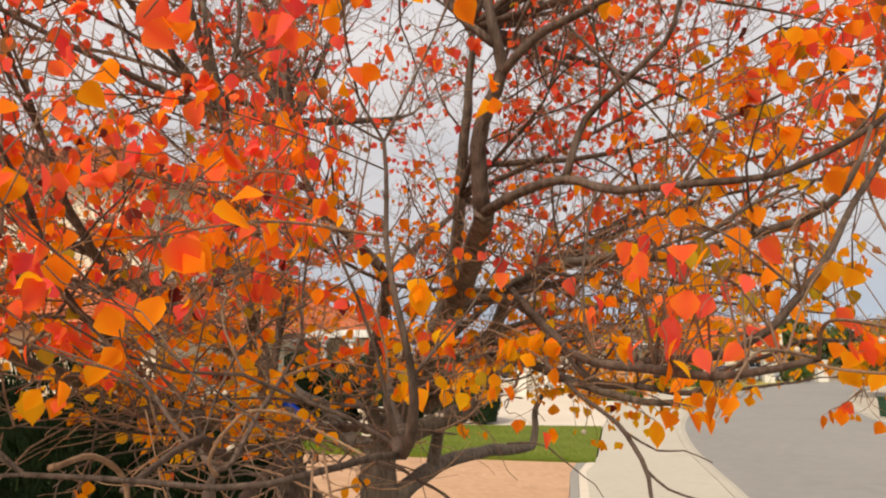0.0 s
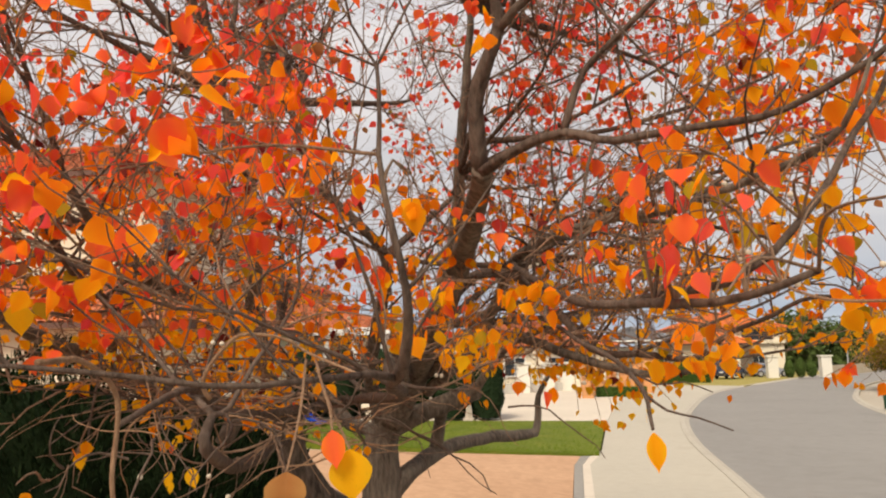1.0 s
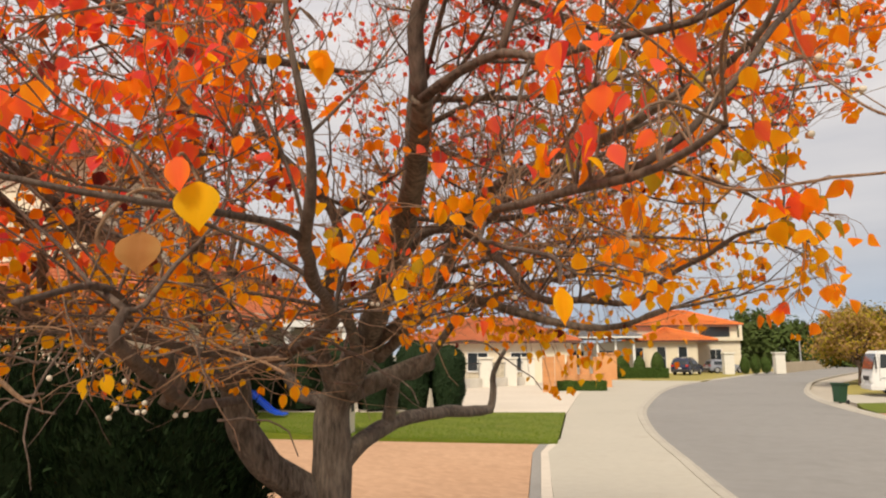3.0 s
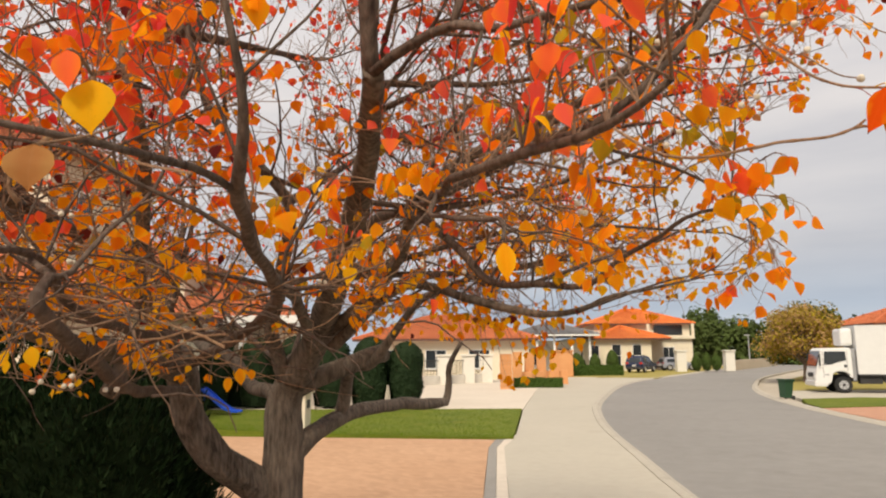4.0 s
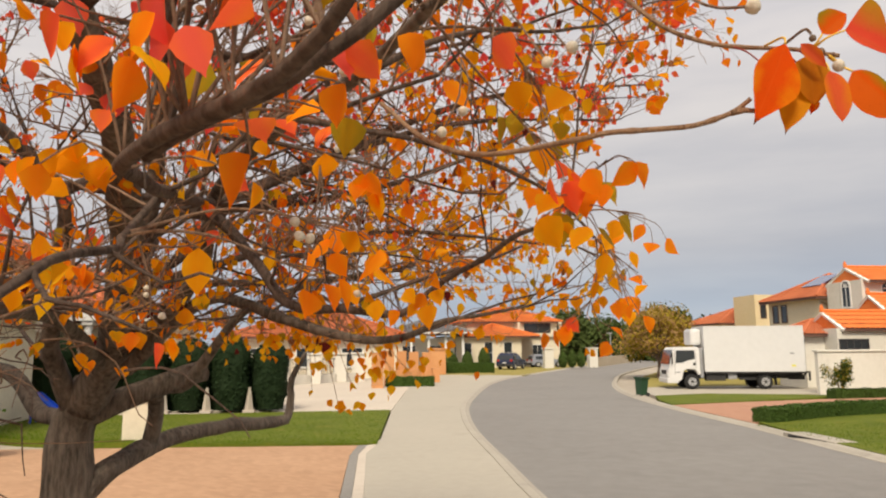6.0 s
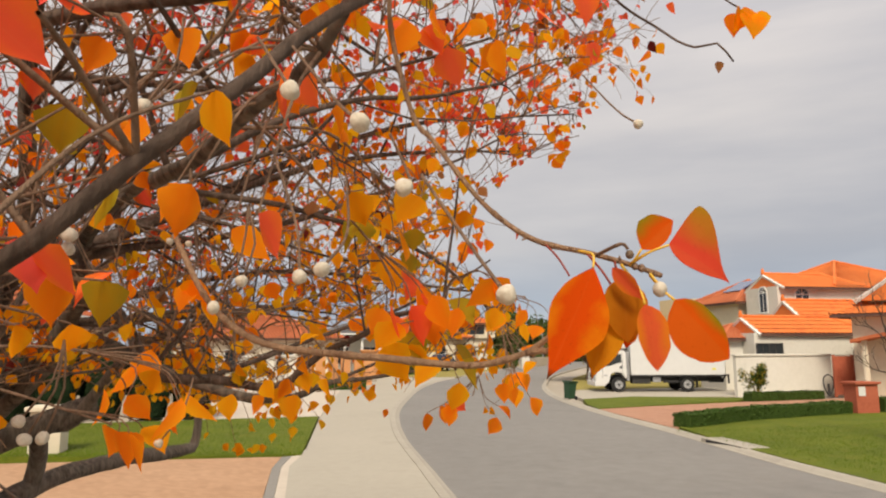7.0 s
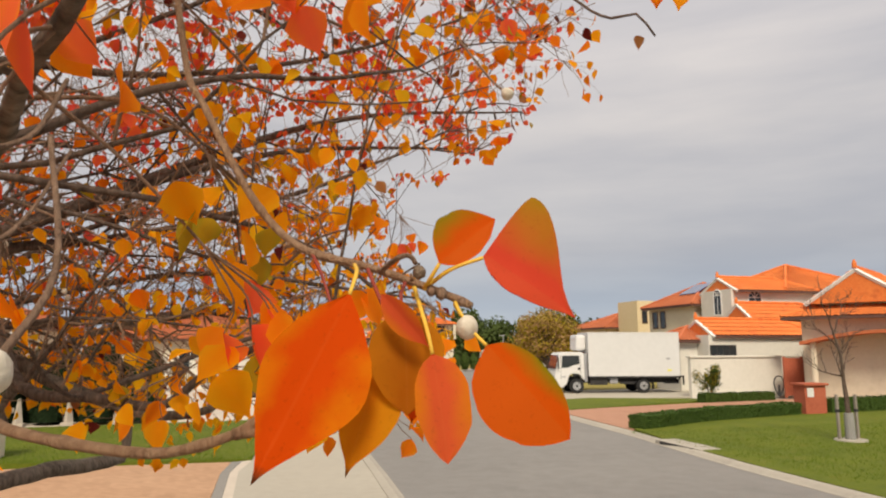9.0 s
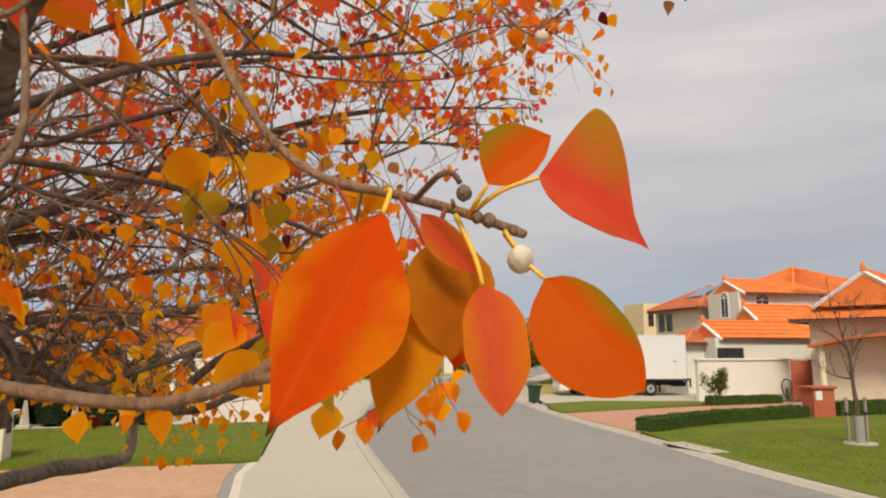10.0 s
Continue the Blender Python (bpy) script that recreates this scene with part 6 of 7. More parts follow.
def leafy_here(q):
    """How full of leaves the crown is: fuller on the near left and the road side, thin high up and inside."""
    g = 0.25 + 0.30 * noise.noise(q * 1.5 + Vector((5, 5, 2)))
    g += 0.20 * max(0.0, min(1.0, (2.6 - q.y) / 1.2)) * (1.0 if q.x < 0.1 else 0.25) * max(0.0, min(1.0, (q.z - 2.35) / 0.2))
    if q.y < 2.7 and q.x < 0.2 and q.z < 2.42:
        g *= 0.25
    if q.y > 3.1 and q.x < 0.55:
        g *= 0.70
    g += 0.03 * max(0.0, min(1.0, (q.x - 0.4) / 0.7)) * (1.0 if q.z < 3.3 else 0.3)
    g -= 0.07 * max(0.0, q.z - 3.2)
    if q.x > 0.45 and q.y < 4.2 and q.z < 3.2:
        g *= 0.75
    if q.z > 2.65:
        g *= 1.12 if q.x > 0.85 and q.y > 2.1 else 0.86 if q.x < -0.3 else 0.72
    if -0.05 < q.x < 0.95 and 1.6 < q.y < 3.2 and q.z > 2.72:
        g *= 0.4
    return max(0.04, g)


def grow(a, d, length, r, lev, droop):
    """A thin branch with side twigs; leaf places gather towards its end."""
    d = d.normalized()
    if lev == 2 and a.x > 0.45 and a.y < 4.6 and a.z < 3.6 and rng.random() < 0.35:
        return
    n = 6 if lev else 5
    q = [a]
    for i in range(n):
        d = (d + Vector((rng.gauss(0, 0.16), rng.gauss(0, 0.16), rng.gauss(0.03 - droop, 0.14)))).normalized()
        nxt = q[-1] + d * length / n
        if not inside(nxt):
            break
        q.append(nxt)
    if len(q) < 3:
        return
    m = len(q)
    tube(twigs, q, [max(0.0012, r * (1 - 0.66 * i / (m - 1))) for i in range(m)], 5 if lev else 4, 0 if lev > 1 else 1, cap=False)
    if lev:
        for i in range(1, m):
            for _ in range(1 if lev > 1 else (1 if rng.random() < 0.85 else 2)):
                if rng.random() < 0.62:
                    side = d.orthogonal().normalized()
                    side.rotate(Matrix.Rotation(rng.uniform(0, 6.283), 3, d))
                    grow(q[i], d * 0.65 + side * 0.9 + Vector((0, 0, 0.25)), length * rng.uniform(0.38, 0.66), r * 0.55, lev - 1, droop)
    else:
        for i in range(2, m):
            if rng.random() < leafy_here(q[i]):
                spots.append((q[i], d))
        if rng.random() < leafy_here(q[-1]) * 1.8:
            spots.append((q[-1], d))


for nm, (pts, r0, r1, leafy) in BOUGHS.items():
    if not leafy:
        continue
    q, rad = limb_paths[nm]
    run = 0.0
    nxt = 0.22 if r0 < 0.03 else 0.7
    for i in range(1, len(q)):
        run += (q[i] - q[i - 1]).length
        if run > nxt:
            nxt = run + rng.uniform(0.10, 0.24)
            d = (q[i] - q[i - 1]).normalized()
            side = d.orthogonal().normalized()
            side.rotate(Matrix.Rotation(rng.uniform(0, 6.283), 3, d))
            grow(q[i], d * 0.45 + side + Vector((0, 0, 0.35)), rng.uniform(0.35, 0.85), min(0.008, rad[i] * 0.45), 2, 0.0)
    d = (q[-1] - q[-3]).normalized()
    for _ in range(3):
        grow(q[-1], d + Vector((rng.gauss(0, 0.35), rng.gauss(0, 0.35), rng.gauss(0.1, 0.3))), rng.uniform(0.4, 0.8), r1 * 0.8, 2, 0.02)

# scaffold of the upper, left and rear crown
roots = [Vector(v) for v in ((-0.08, 4.2, 3.44), (0.03, 3.9, 4.33), (-0.62, 4.55, 3.04), (-1.05, 4.05, 3.9), (-1.0, 3.15, 3.6), (-1.5, 4.9, 2.4), (-0.3, 4.7, 2.6), (0.2, 4.05, 2.88), (-1.55, 3.9, 2.75), (-0.9, 5.6, 2.0))]
for i in range(66):
    a = rng.uniform(0, 6.283)
    z = rng.uniform(2.5, 6.2)
    k = math.sqrt(rng.uniform(0.15, 1)) * math.sqrt(max(0.05, 1 - ((z - 3.2) / 3.6) ** 2))
    goal = Vector((-0.7 + 3.9 * k * math.cos(a), 4.9 + 3.9 * k * math.sin(a), z))
    if not inside(goal):
        continue
    root = min(roots, key=lambda v: (v - goal).length + (3 if v.z > goal.z + 0.1 else 0))
    mid = (root + goal) / 2 + Vector((rng.gauss(0, 0.15), rng.gauss(0, 0.15), 0.12 + rng.gauss(0, 0.1)))
    p, tt = smooth_path([root, mid, goal], 0.12)
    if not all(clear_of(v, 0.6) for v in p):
        continue
    l = (goal - root).length
    r = 0.009 + 0.006 * l
    s = Soup()
    tube(s, p, [r + (0.005 - r) * t ** 0.8 for t in tt], 7, wob=0.1)
    s.ob("limb", [BARK_DARK], tree, smooth=True)
    run, nxt = 0.0, 0.3
    for j in range(1, len(p)):
        run += (p[j] - p[j - 1]).length
        if run > nxt:
            nxt = run + rng.uniform(0.14, 0.30)
            d = (p[j] - p[j - 1]).normalized()
            side = d.orthogonal().normalized()
            side.rotate(Matrix.Rotation(rng.uniform(0, 6.283), 3, d))
            grow(p[j], d * 0.6 + side + Vector((0, 0, 0.4)), rng.uniform(0.4, 0.9), 0.007, 2, 0.0)
    for _ in range(3):
        grow(p[-1], (p[-1] - p[-3]).normalized() + Vector((rng.gauss(0, 0.4), rng.gauss(0, 0.4), rng.gauss(0.1, 0.3))), rng.uniform(0.4, 0.8), 0.005, 2, 0.0)

tw = twigs.ob("twig", [BARK_DARK, TWIG], tree, "fine bare twigs", smooth=True)
tw["kind"] = "stuff"

# leaves: red high and near, orange in the middle, yellow low down and inside
PAL = [L_RED, L_CRIM, L_ORANGE, L_AMBER, L_YELLOW, L_OLIVE, L_DARK, L_BROWN]
leaf_soup = Soup()


def pick(q):
    h = (q.z - 2.15) / 1.3 + 0.55 * noise.noise(q * 1.1 + Vector((3, 1, 7))) + 0.35 * noise.noise(q * 3.0)
    near = (0.42 if q.x < 0.1 else 0.28) if q.y < 2.4 and q.z > 2.35 else 0.0
    h += near - (0.36 if q.x > 0.8 else 0) - (0.12 if 2.6 < q.y and q.z < 3.6 else 0)
    x = h + rng.gauss(0, 0.30)
    if rng.random() < 0.022 and q.y > 1.9:
        return 6
    if rng.random() < 0.03 and q.y > 1.9:
        return 7
    if rng.random() < (0.03 if q.y > 1.9 else 0.0) + (0.16 if (q - Vector((1.1, 2.0, 2.62))).length < 0.35 else 0):
        return 5
    if x > 1.05:
        return 1 if rng.random() < 0.35 else 0
    if x > 0.72:
        return 0 if rng.random() < 0.5 else 2
    if x > 0.36:
        return 2 if rng.random() < 0.66 else 3
    if x > 0.10:
        return 3 if rng.random() < 0.6 else 2
    return 4 if rng.random() < 0.55 else 3


order = []
for q, d in spots:
    for _ in range(1 if rng.random() < 0.40 else 2 if rng.random() < 0.75 else 3):
        k = rng.randrange(4)
        size = rng.uniform(0.032, 0.058)
        tilt = Vector((rng.gauss(0, 0.45), rng.gauss(0, 0.45), -1)) + d * 0.35
        z = -tilt.normalized()
        x = z.orthogonal().normalized()
        x.rotate(Matrix.Rotation(rng.uniform(0, 6.283), 3, z))
        y = z.cross(x)
        m = Matrix(((x.x, y.x, z.x), (x.y, y.y, z.y), (x.z, y.z, z.z))).to_4x4()
        off = Vector((rng.gauss(0, 0.018), rng.gauss(0, 0.018), -rng.uniform(0.005, 0.03)))
        order.append(((q - Vector((0.95, 1.0, 2.45))).length, Matrix.Translation(q + off) @ m @ Matrix.Scale(size, 4), k, pick(q)))
# a red spray at the end of the low road-side bough
s = Soup()
for _ in range(46):
    q = Vector((0.80 + rng.gauss(0, 0.13), 1.82 + rng.gauss(0, 0.14), 2.66 + rng.gauss(0, 0.09)))
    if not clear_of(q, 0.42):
        continue
    a = min(limb_paths["e_low"][0] + limb_paths["e"][0], key=lambda v: (v - q).length)
    p, tt = smooth_path([a, (a + q) / 2 + Vector((0, 0, 0.03)), q], 0.03)
    tube(s, p, [0.0026 - 0.0014 * t for t in tt], 5, cap=False)
    z = -Vector((rng.gauss(0, 0.4), rng.gauss(0, 0.4), -1)).normalized()
    x = z.orthogonal().normalized()
    x.rotate(Matrix.Rotation(rng.uniform(0, 6.283), 3, z))
    y = z.cross(x)
    m = Matrix(((x.x, y.x, z.x), (x.y, y.y, z.y), (x.z, y.z, z.z))).to_4x4()
    order.append(((q - Vector((0.95, 1.0, 2.45))).length, Matrix.Translation(q) @ m @ Matrix.Scale(rng.uniform(0.042, 0.062), 4), rng.randrange(4), rng.choice((0, 0, 1, 2, 2, 3, 5))))
s.ob("side_twig", [TWIG], tree, smooth=True)
# sprays of larger leaves at the ends of the outer twigs, each hung from the nearest bough
SPRAYS = (
    ((1.201, 2.309, 2.716), 10, 0.06, (5, 5, 3)), ((1.21, 2.266, 2.573), 6, 0.035, (0, 2, 0)), ((1.315, 2.293, 2.582), 5, 0.03, (2, 7, 2)),
    ((1.262, 2.285, 2.489), 9, 0.055, (3, 5, 3)), ((1.598, 2.821, 2.589), 6, 0.05, (2, 3)), ((1.67, 3.163, 2.492), 7, 0.06, (2, 3)),
    ((1.537, 3.133, 2.328), 8, 0.06, (0, 2, 2)), ((1.62, 3.05, 2.40), 6, 0.06, (2, 3)), ((0.877, 2.461, 2.624), 5, 0.035, (3, 3, 2)),
    ((0.829, 2.290, 2.452), 9, 0.05, (2, 3, 2)), ((0.80, 2.27, 2.36), 3, 0.04, (3, 2)), ((1.03, 2.95, 2.42), 12, 0.08, (3, 3, 2)),
    ((0.716, 1.379, 2.445), 4, 0.03, (2, 2, 0)), ((0.189, 2.755, 2.446), 9, 0.06, (3, 4)), ((0.799, 3.46, 3.235), 7, 0.06, (2, 0)),
    ((0.834, 1.125, 2.515), 4, 0.035, (0, 1)), ((-0.07, 3.014, 2.991), 5, 0.05, (3, 2)), ((0.112, 2.054, 2.455), 2, 0.015, (3,)),
    ((0.116, 2.555, 2.61), 7, 0.05, (2, 3, 0)), ((0.115, 2.386, 2.594), 7, 0.05, (3, 4)), ((0.913, 1.601, 2.65), 5, 0.05, (1, 1, 6)),
    ((0.924, 1.68, 2.69), 5, 0.05, (1, 6, 0)), ((0.295, 2.673, 2.848), 4, 0.04, (1, 0)), ((-0.243, 1.45, 2.692), 5, 0.05, (2, 0)),
    ((1.333, 2.134, 2.978), 6, 0.05, (2, 0)),
    ((1.233, 2.163, 3.002), 7, 0.05, (2, 0)), ((2.181, 3.464, 3.636), 9, 0.08, (2, 3)), ((2.85, 4.7, 4.05), 10, 0.10, (2, 3)),
    ((1.02, 1.98, 2.819), 7, 0.06, (0, 2)), ((1.80, 4.1, 3.47), 8, 0.09, (3, 2)), ((1.829, 4.221, 3.019), 12, 0.10, (0, 2, 2)),
    ((0.758, 1.637, 2.636), 5, 0.045, (1, 0)), ((0.72, 1.63, 2.73), 5, 0.045, (1, 0)), ((0.273, 1.46, 2.654), 2, 0.02, (3,)),
    ((-1.056, 2.81, 3.122), 7, 0.07, (2, 0)), ((-0.27, 2.08, 3.054), 6, 0.06, (2, 0)), ((0.99, 2.483, 3.141), 9, 0.06, (2, 3)),
)
s = Soup()
reach = [v for q, _ in limb_paths.values() for v in q]
for c, n, spread, tones in SPRAYS:
    c = Vector(c)
    a = min(reach, key=lambda v: (v - c).length + (0.3 if v.z < c.z - 0.1 else 0))
    stem, tt = smooth_path([a, a.lerp(c, 0.5) + Vector((rng.gauss(0, 0.02), rng.gauss(0, 0.02), 0.05)), c + Vector((0, 0, 0.035))], 0.03)
    tube(s, stem, [0.0034 - 0.0018 * t for t in tt], 5, cap=False)
    for _ in range(n):
        q = c + Vector((rng.gauss(0, spread), rng.gauss(0, spread), rng.gauss(0, spread * 0.7)))
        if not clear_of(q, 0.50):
            continue
        p, tt = smooth_path([stem[-3], stem[-1].lerp(q, 0.5) + Vector((0, 0, 0.012)), q], 0.012)
        tube(s, p, [0.0014 - 0.0005 * t for t in tt], 4, cap=False)
        z = -Vector((rng.gauss(0, 0.5), rng.gauss(0, 0.5), -1)).normalized()
        x = Vector((1, 0, 0)) - z * z.x
        x.normalize()
        x.rotate(Matrix.Rotation(rng.gauss(0, 1.0), 3, z))
        y = z.cross(x)
        m = Matrix(((x.x, y.x, z.x), (x.y, y.y, z.y), (x.z, y.z, z.z))).to_4x4()
        order.append(((q - Vector((0.95, 1.0, 2.45))).length * 0.5, Matrix.Translation(q) @ m @ Matrix.Scale(rng.uniform(0.048, 0.070), 4), rng.randrange(4), rng.choice(tones)))
s.ob("side_twig", [TWIG], tree, smooth=True)["kind"] = "stuff"
# amber clusters that hang low on the far side, over the drive
s = Soup()
reach = [v for nm in ("cut_up", "d_three", "d_two", "e", "r_three", "main") for v in limb_paths[nm][0]]
for c, sx, sz, n in (((-0.17, 5.60, 2.42), 0.20, 0.09, 34), ((0.87, 5.40, 2.19), 0.19, 0.15, 62), ((0.49, 5.50, 2.34), 0.20, 0.07, 34), ((1.16, 5.20, 2.32), 0.22, 0.10, 34)):
    c = Vector(c)
    a = min(reach, key=lambda v: (v - c).length + (2 if v.z < c.z else 0))
    for _ in range(n):
        q = c + Vector((rng.gauss(0, sx), rng.gauss(0, 0.2), rng.gauss(0, sz)))
        if rng.random() < 0.3:
            p, tt = smooth_path([a, a.lerp(q, 0.5) + Vector((0, 0, 0.08)), q], 0.08)
            tube(s, p, [0.0050 - 0.0034 * t for t in tt], 5, cap=False)
        z = -Vector((rng.gauss(0, 0.4), rng.gauss(0, 0.4), -1)).normalized()
        x = z.orthogonal().normalized()
        x.rotate(Matrix.Rotation(rng.uniform(0, 6.283), 3, z))
        y = z.cross(x)
        m = Matrix(((x.x, y.x, z.x), (x.y, y.y, z.y), (x.z, y.z, z.z))).to_4x4()
        order.append(((q - Vector((0.95, 1.0, 2.45))).length, Matrix.Translation(q) @ m @ Matrix.Scale(rng.uniform(0.045, 0.068), 4), rng.randrange(4), rng.choice((2, 3, 3, 3, 4, 4))))
s.ob("hanging_twig", [TWIG], tree, smooth=True)["kind"] = "stuff"
# left of the camera's path, nearby non-red leaves are dropped to fit its view
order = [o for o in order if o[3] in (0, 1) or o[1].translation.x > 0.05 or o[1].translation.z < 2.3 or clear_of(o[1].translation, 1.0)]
order.sort(key=lambda o: o[0])
leaf_meshes = {}
for i, (_, m, k, c) in enumerate(order):
    vs, fs, uv = LEAVES[k]
    if i < 300:
        if (k, c) not in leaf_meshes:
            s = Soup()
            s.add(vs, fs, 0, uv)
            leaf_meshes[k, c] = s.mesh("leaf", [PAL[c]], True)
        o = new("leaf", leaf_meshes[k, c])
        o.parent = tree
        o.matrix_basis = m
    else:
        leaf_soup.add([m @ v for v in vs], fs, c, uv)
lf = leaf_soup.ob("foliage", PAL, tree, "red, orange and yellow autumn leaves", smooth=True)
lf["kind"] = "stuff"

# the low spray of leaves and the seeds that hang close by
spray = Soup()
p, tt = smooth_path([(1.17, 1.93, 3.01), (1.15, 1.96, 2.90), (1.17, 1.92, 2.76), (1.19, 1.88, 2.71), (1.22, 1.83, 2.645), (1.24, 1.79, 2.61), (1.26, 1.76, 2.59), (1.29, 1.74, 2.58), (1.312, 1.72, 2.57), (1.33, 1.71, 2.562), (1.338, 1.702, 2.557)], 0.008)
rad = [0.0029 + (0.0019 - 0.0029) * t for t in tt]
rad = [r * (1.22 if i % 9 == 0 else 1) for i, r in enumerate(rad)]
tube(spray, p, rad, 8, wob=0.15)
for i in range(6, len(p), 9):
    d = Vector((rng.gauss(0, 1), rng.gauss(0, 1), rng.gauss(0, 1))).normalized()
    tube(spray, [p[i], p[i] + d * 0.006], [0.0016, 0.0007], 5)
spray.ob("near_twig", [TWIG_PALE], tree, "pale brown knobbly twig", smooth=True)
low = Soup()
p, tt = smooth_path([(0.90, 2.10, 2.64), (0.96, 1.99, 2.55), (1.02, 1.90, 2.507), (1.098, 1.80, 2.495), (1.124, 1.765, 2.493), (1.151, 1.745, 2.490), (1.175, 1.73, 2.488), (1.195, 1.72, 2.488), (1.218, 1.71, 2.494), (1.231, 1.705, 2.50), (1.242, 1.70, 2.509)], 0.008)
rad = [(0.0034 + (0.0022 - 0.0034) * t) * (1.25 if i % 8 == 0 else 1) for i, t in enumerate(tt)]
tube(low, p, rad, 8, wob=0.15)
tube(low, [p[-4], p[-4] + Vector((0.012, -0.004, 0.002)), p[-4] + Vector((0.022, -0.008, 0.0))], [0.003, 0.0028, 0.002], 6)
low.ob("near_twig", [TWIG_PALE], tree, "pale brown knobbly twig", smooth=True)

# a thin twig with a bud and a few leaves reaching over the road
s = Soup()
p, tt = smooth_path([(1.35, 1.95, 3.25), (1.55, 2.25, 3.15), (1.69, 2.28, 3.07), (1.72, 2.23, 3.02), (1.75, 2.21, 3.021), (1.78, 2.21, 2.99)], 0.02)
tube(s, p, [0.0030 - 0.0014 * t for t in tt], 6)
p, tt = smooth_path([(1.55, 2.25, 3.15), (1.70, 2.25, 3.17), (1.80, 2.21, 3.09)], 0.02)
tube(s, p, [0.0028 - 0.0014 * t for t in tt], 6)
s.ob("side_twig", [BARK_DARK], tree, smooth=True)
for (x, y, z), size, c in (((1.80, 2.21, 3.09), 0.050, 3), ((1.815, 2.215, 3.085), 0.058, 3), ((1.79, 2.22, 3.085), 0.044, 2), ((1.835, 2.20, 3.085), 0.042, 3), ((1.82, 2.22, 3.10), 0.036, 2), ((1.758, 2.225, 2.995), 0.022, 7)):
    s = Soup()
    m = Matrix.Translation((x, y, z)) @ Matrix.Rotation(rng.uniform(-0.5, 0.5), 4, 'Z') @ Matrix.Rotation(rng.gauss(0, 0.25), 4, 'Y') @ Matrix.Scale(size, 4)
    vs, fs, uv = LEAVES[rng.randrange(4)]
    s.add([m @ v for v in vs], fs, 0, uv)
    s.ob("leaf", [PAL[c]], tree, smooth=True)


def big_leaf(base, tip, width, material, turn=0.0, fold=0.12, curl=0.10, skew=0.0, label="", blunt=0.0, back=0.0, rhomb=0.0):
    """A single large leaf with a fine grid, a raised rib, a wavy margin and a drawn-out tip."""
    b, t = Vector(base), Vector(tip)
    d = t - b
    n, k = 16, 8
    rows = [0.03, 0.34, 0.58, 0.76, 0.89, 0.97, 1.0, 1.0, 0.97, 0.91, 0.82, 0.70, 0.55, 0.37, 0.19, 0.07, 0.0]
    oval = [0.04, 0.45, 0.68, 0.82, 0.92, 0.98, 1.0, 1.0, 0.99, 0.97, 0.92, 0.86, 0.77, 0.65, 0.49, 0.28, 0.0]
    rows = [a * (1 - blunt) + c * blunt for a, c in zip(rows, oval)]
    kite = [0.03, 0.20, 0.40, 0.58, 0.74, 0.87, 0.96, 1.0, 0.97, 0.88, 0.76, 0.62, 0.47, 0.32, 0.18, 0.07, 0.0]
    rows = [a * (1 - rhomb) + c * rhomb for a, c in zip(rows, kite)]
    z = -d.normalized()
    x = Vector((0, 1, 0)).cross(z).normalized()
    x.rotate(Matrix.Rotation(turn, 3, z))
    y = z.cross(x)
    seed = base[0] * 91
    vs, uv, fs = [], [], []
    for i in range(n + 1):
        v = i / n
        for j in range(k + 1):
            u = j / k * 2 - 1
            w = width / 2 * rows[i] * (1 + 0.07 * noise.noise((v * 5, u * 2, seed)) + 0.035 * noise.noise((v * 14, u * 2, seed + 4)))
            w *= 1 + skew * u
            off = -fold * abs(u) * w - curl * width * math.sin(v * 2.6) + 0.02 * width * noise.noise((u * 2.2, v * 5, seed))
            vs.append(b + d * (v - back * abs(u) * math.sin(math.pi * v) * (1.0 if u > 0 else 0.3)) + x * (u * w) + y * off)
            uv.append((0.5 + u * 0.5 * max(rows[i], 0.35), v))
    for i in range(n):
        for j in range(k):
            a = i * (k + 1) + j
            fs.append((a, a + 1, a + k + 2, a + k + 1))
    s = Soup()
    s.add(vs, fs, 0, uv)
    return s.ob("leaf", [material], tree, label, smooth=True)


def petiole(pts, material, r=0.0011):
    s = Soup()
    p, tt = smooth_path(pts, 0.003)
    tube(s, p, [r * (1.25 - 0.3 * t) for t in tt], 6)
    return s.ob("leaf_stalk", [material], tree, smooth=True)


STALK = mat("yellow_stalk", (0.62, 0.36, 0.04), (0.72, 0.46, 0.07), 60, 0.6, 0.1, 300)
STALK_RED = mat("dark_red_stalk", (0.20, 0.03, 0.02), (0.28, 0.05, 0.03), 60, 0.6, 0.1, 300)
big_leaf((1.2751, 1.690, 2.5606), (1.2336, 1.686, 2.4781), 0.0500, L_BIG, 0.10, 0.06, 0.06, 0.14, "large orange leaf with a dark tip", 0.2, 0.0, 0.65)
big_leaf((1.2944, 1.706, 2.5346), (1.2762, 1.704, 2.4757), 0.030, L_TIPPED, -0.2, 0.15, 0.06, 0.1, "ochre leaf with a dark tip")
big_leaf((1.3210, 1.700, 2.5778), (1.3526, 1.706, 2.6027), 0.026, L_RIM, 0.15, 0.1, 0.05, 0.35, "orange leaf with a green margin", 0.7)
big_leaf((1.3433, 1.697, 2.5821), (1.3890, 1.690, 2.5504), 0.048, L_CORAL_RIM, 0.05, 0.10, 0.05, 0.66, "coral red leaf with a green margin", 0.1, 0.30)
big_leaf((1.3427, 1.692, 2.5370), (1.3833, 1.688, 2.4917), 0.040, L_RIM, -0.05, 0.06, 0.05, -0.28, "orange leaf with a green margin", 0.95)
big_leaf((1.3137, 1.685, 2.5330), (1.3205, 1.684, 2.4832), 0.0275, L_CORAL, 0.1, 0.12, 0.05, 0.1, "dull coral leaf", 0.9)
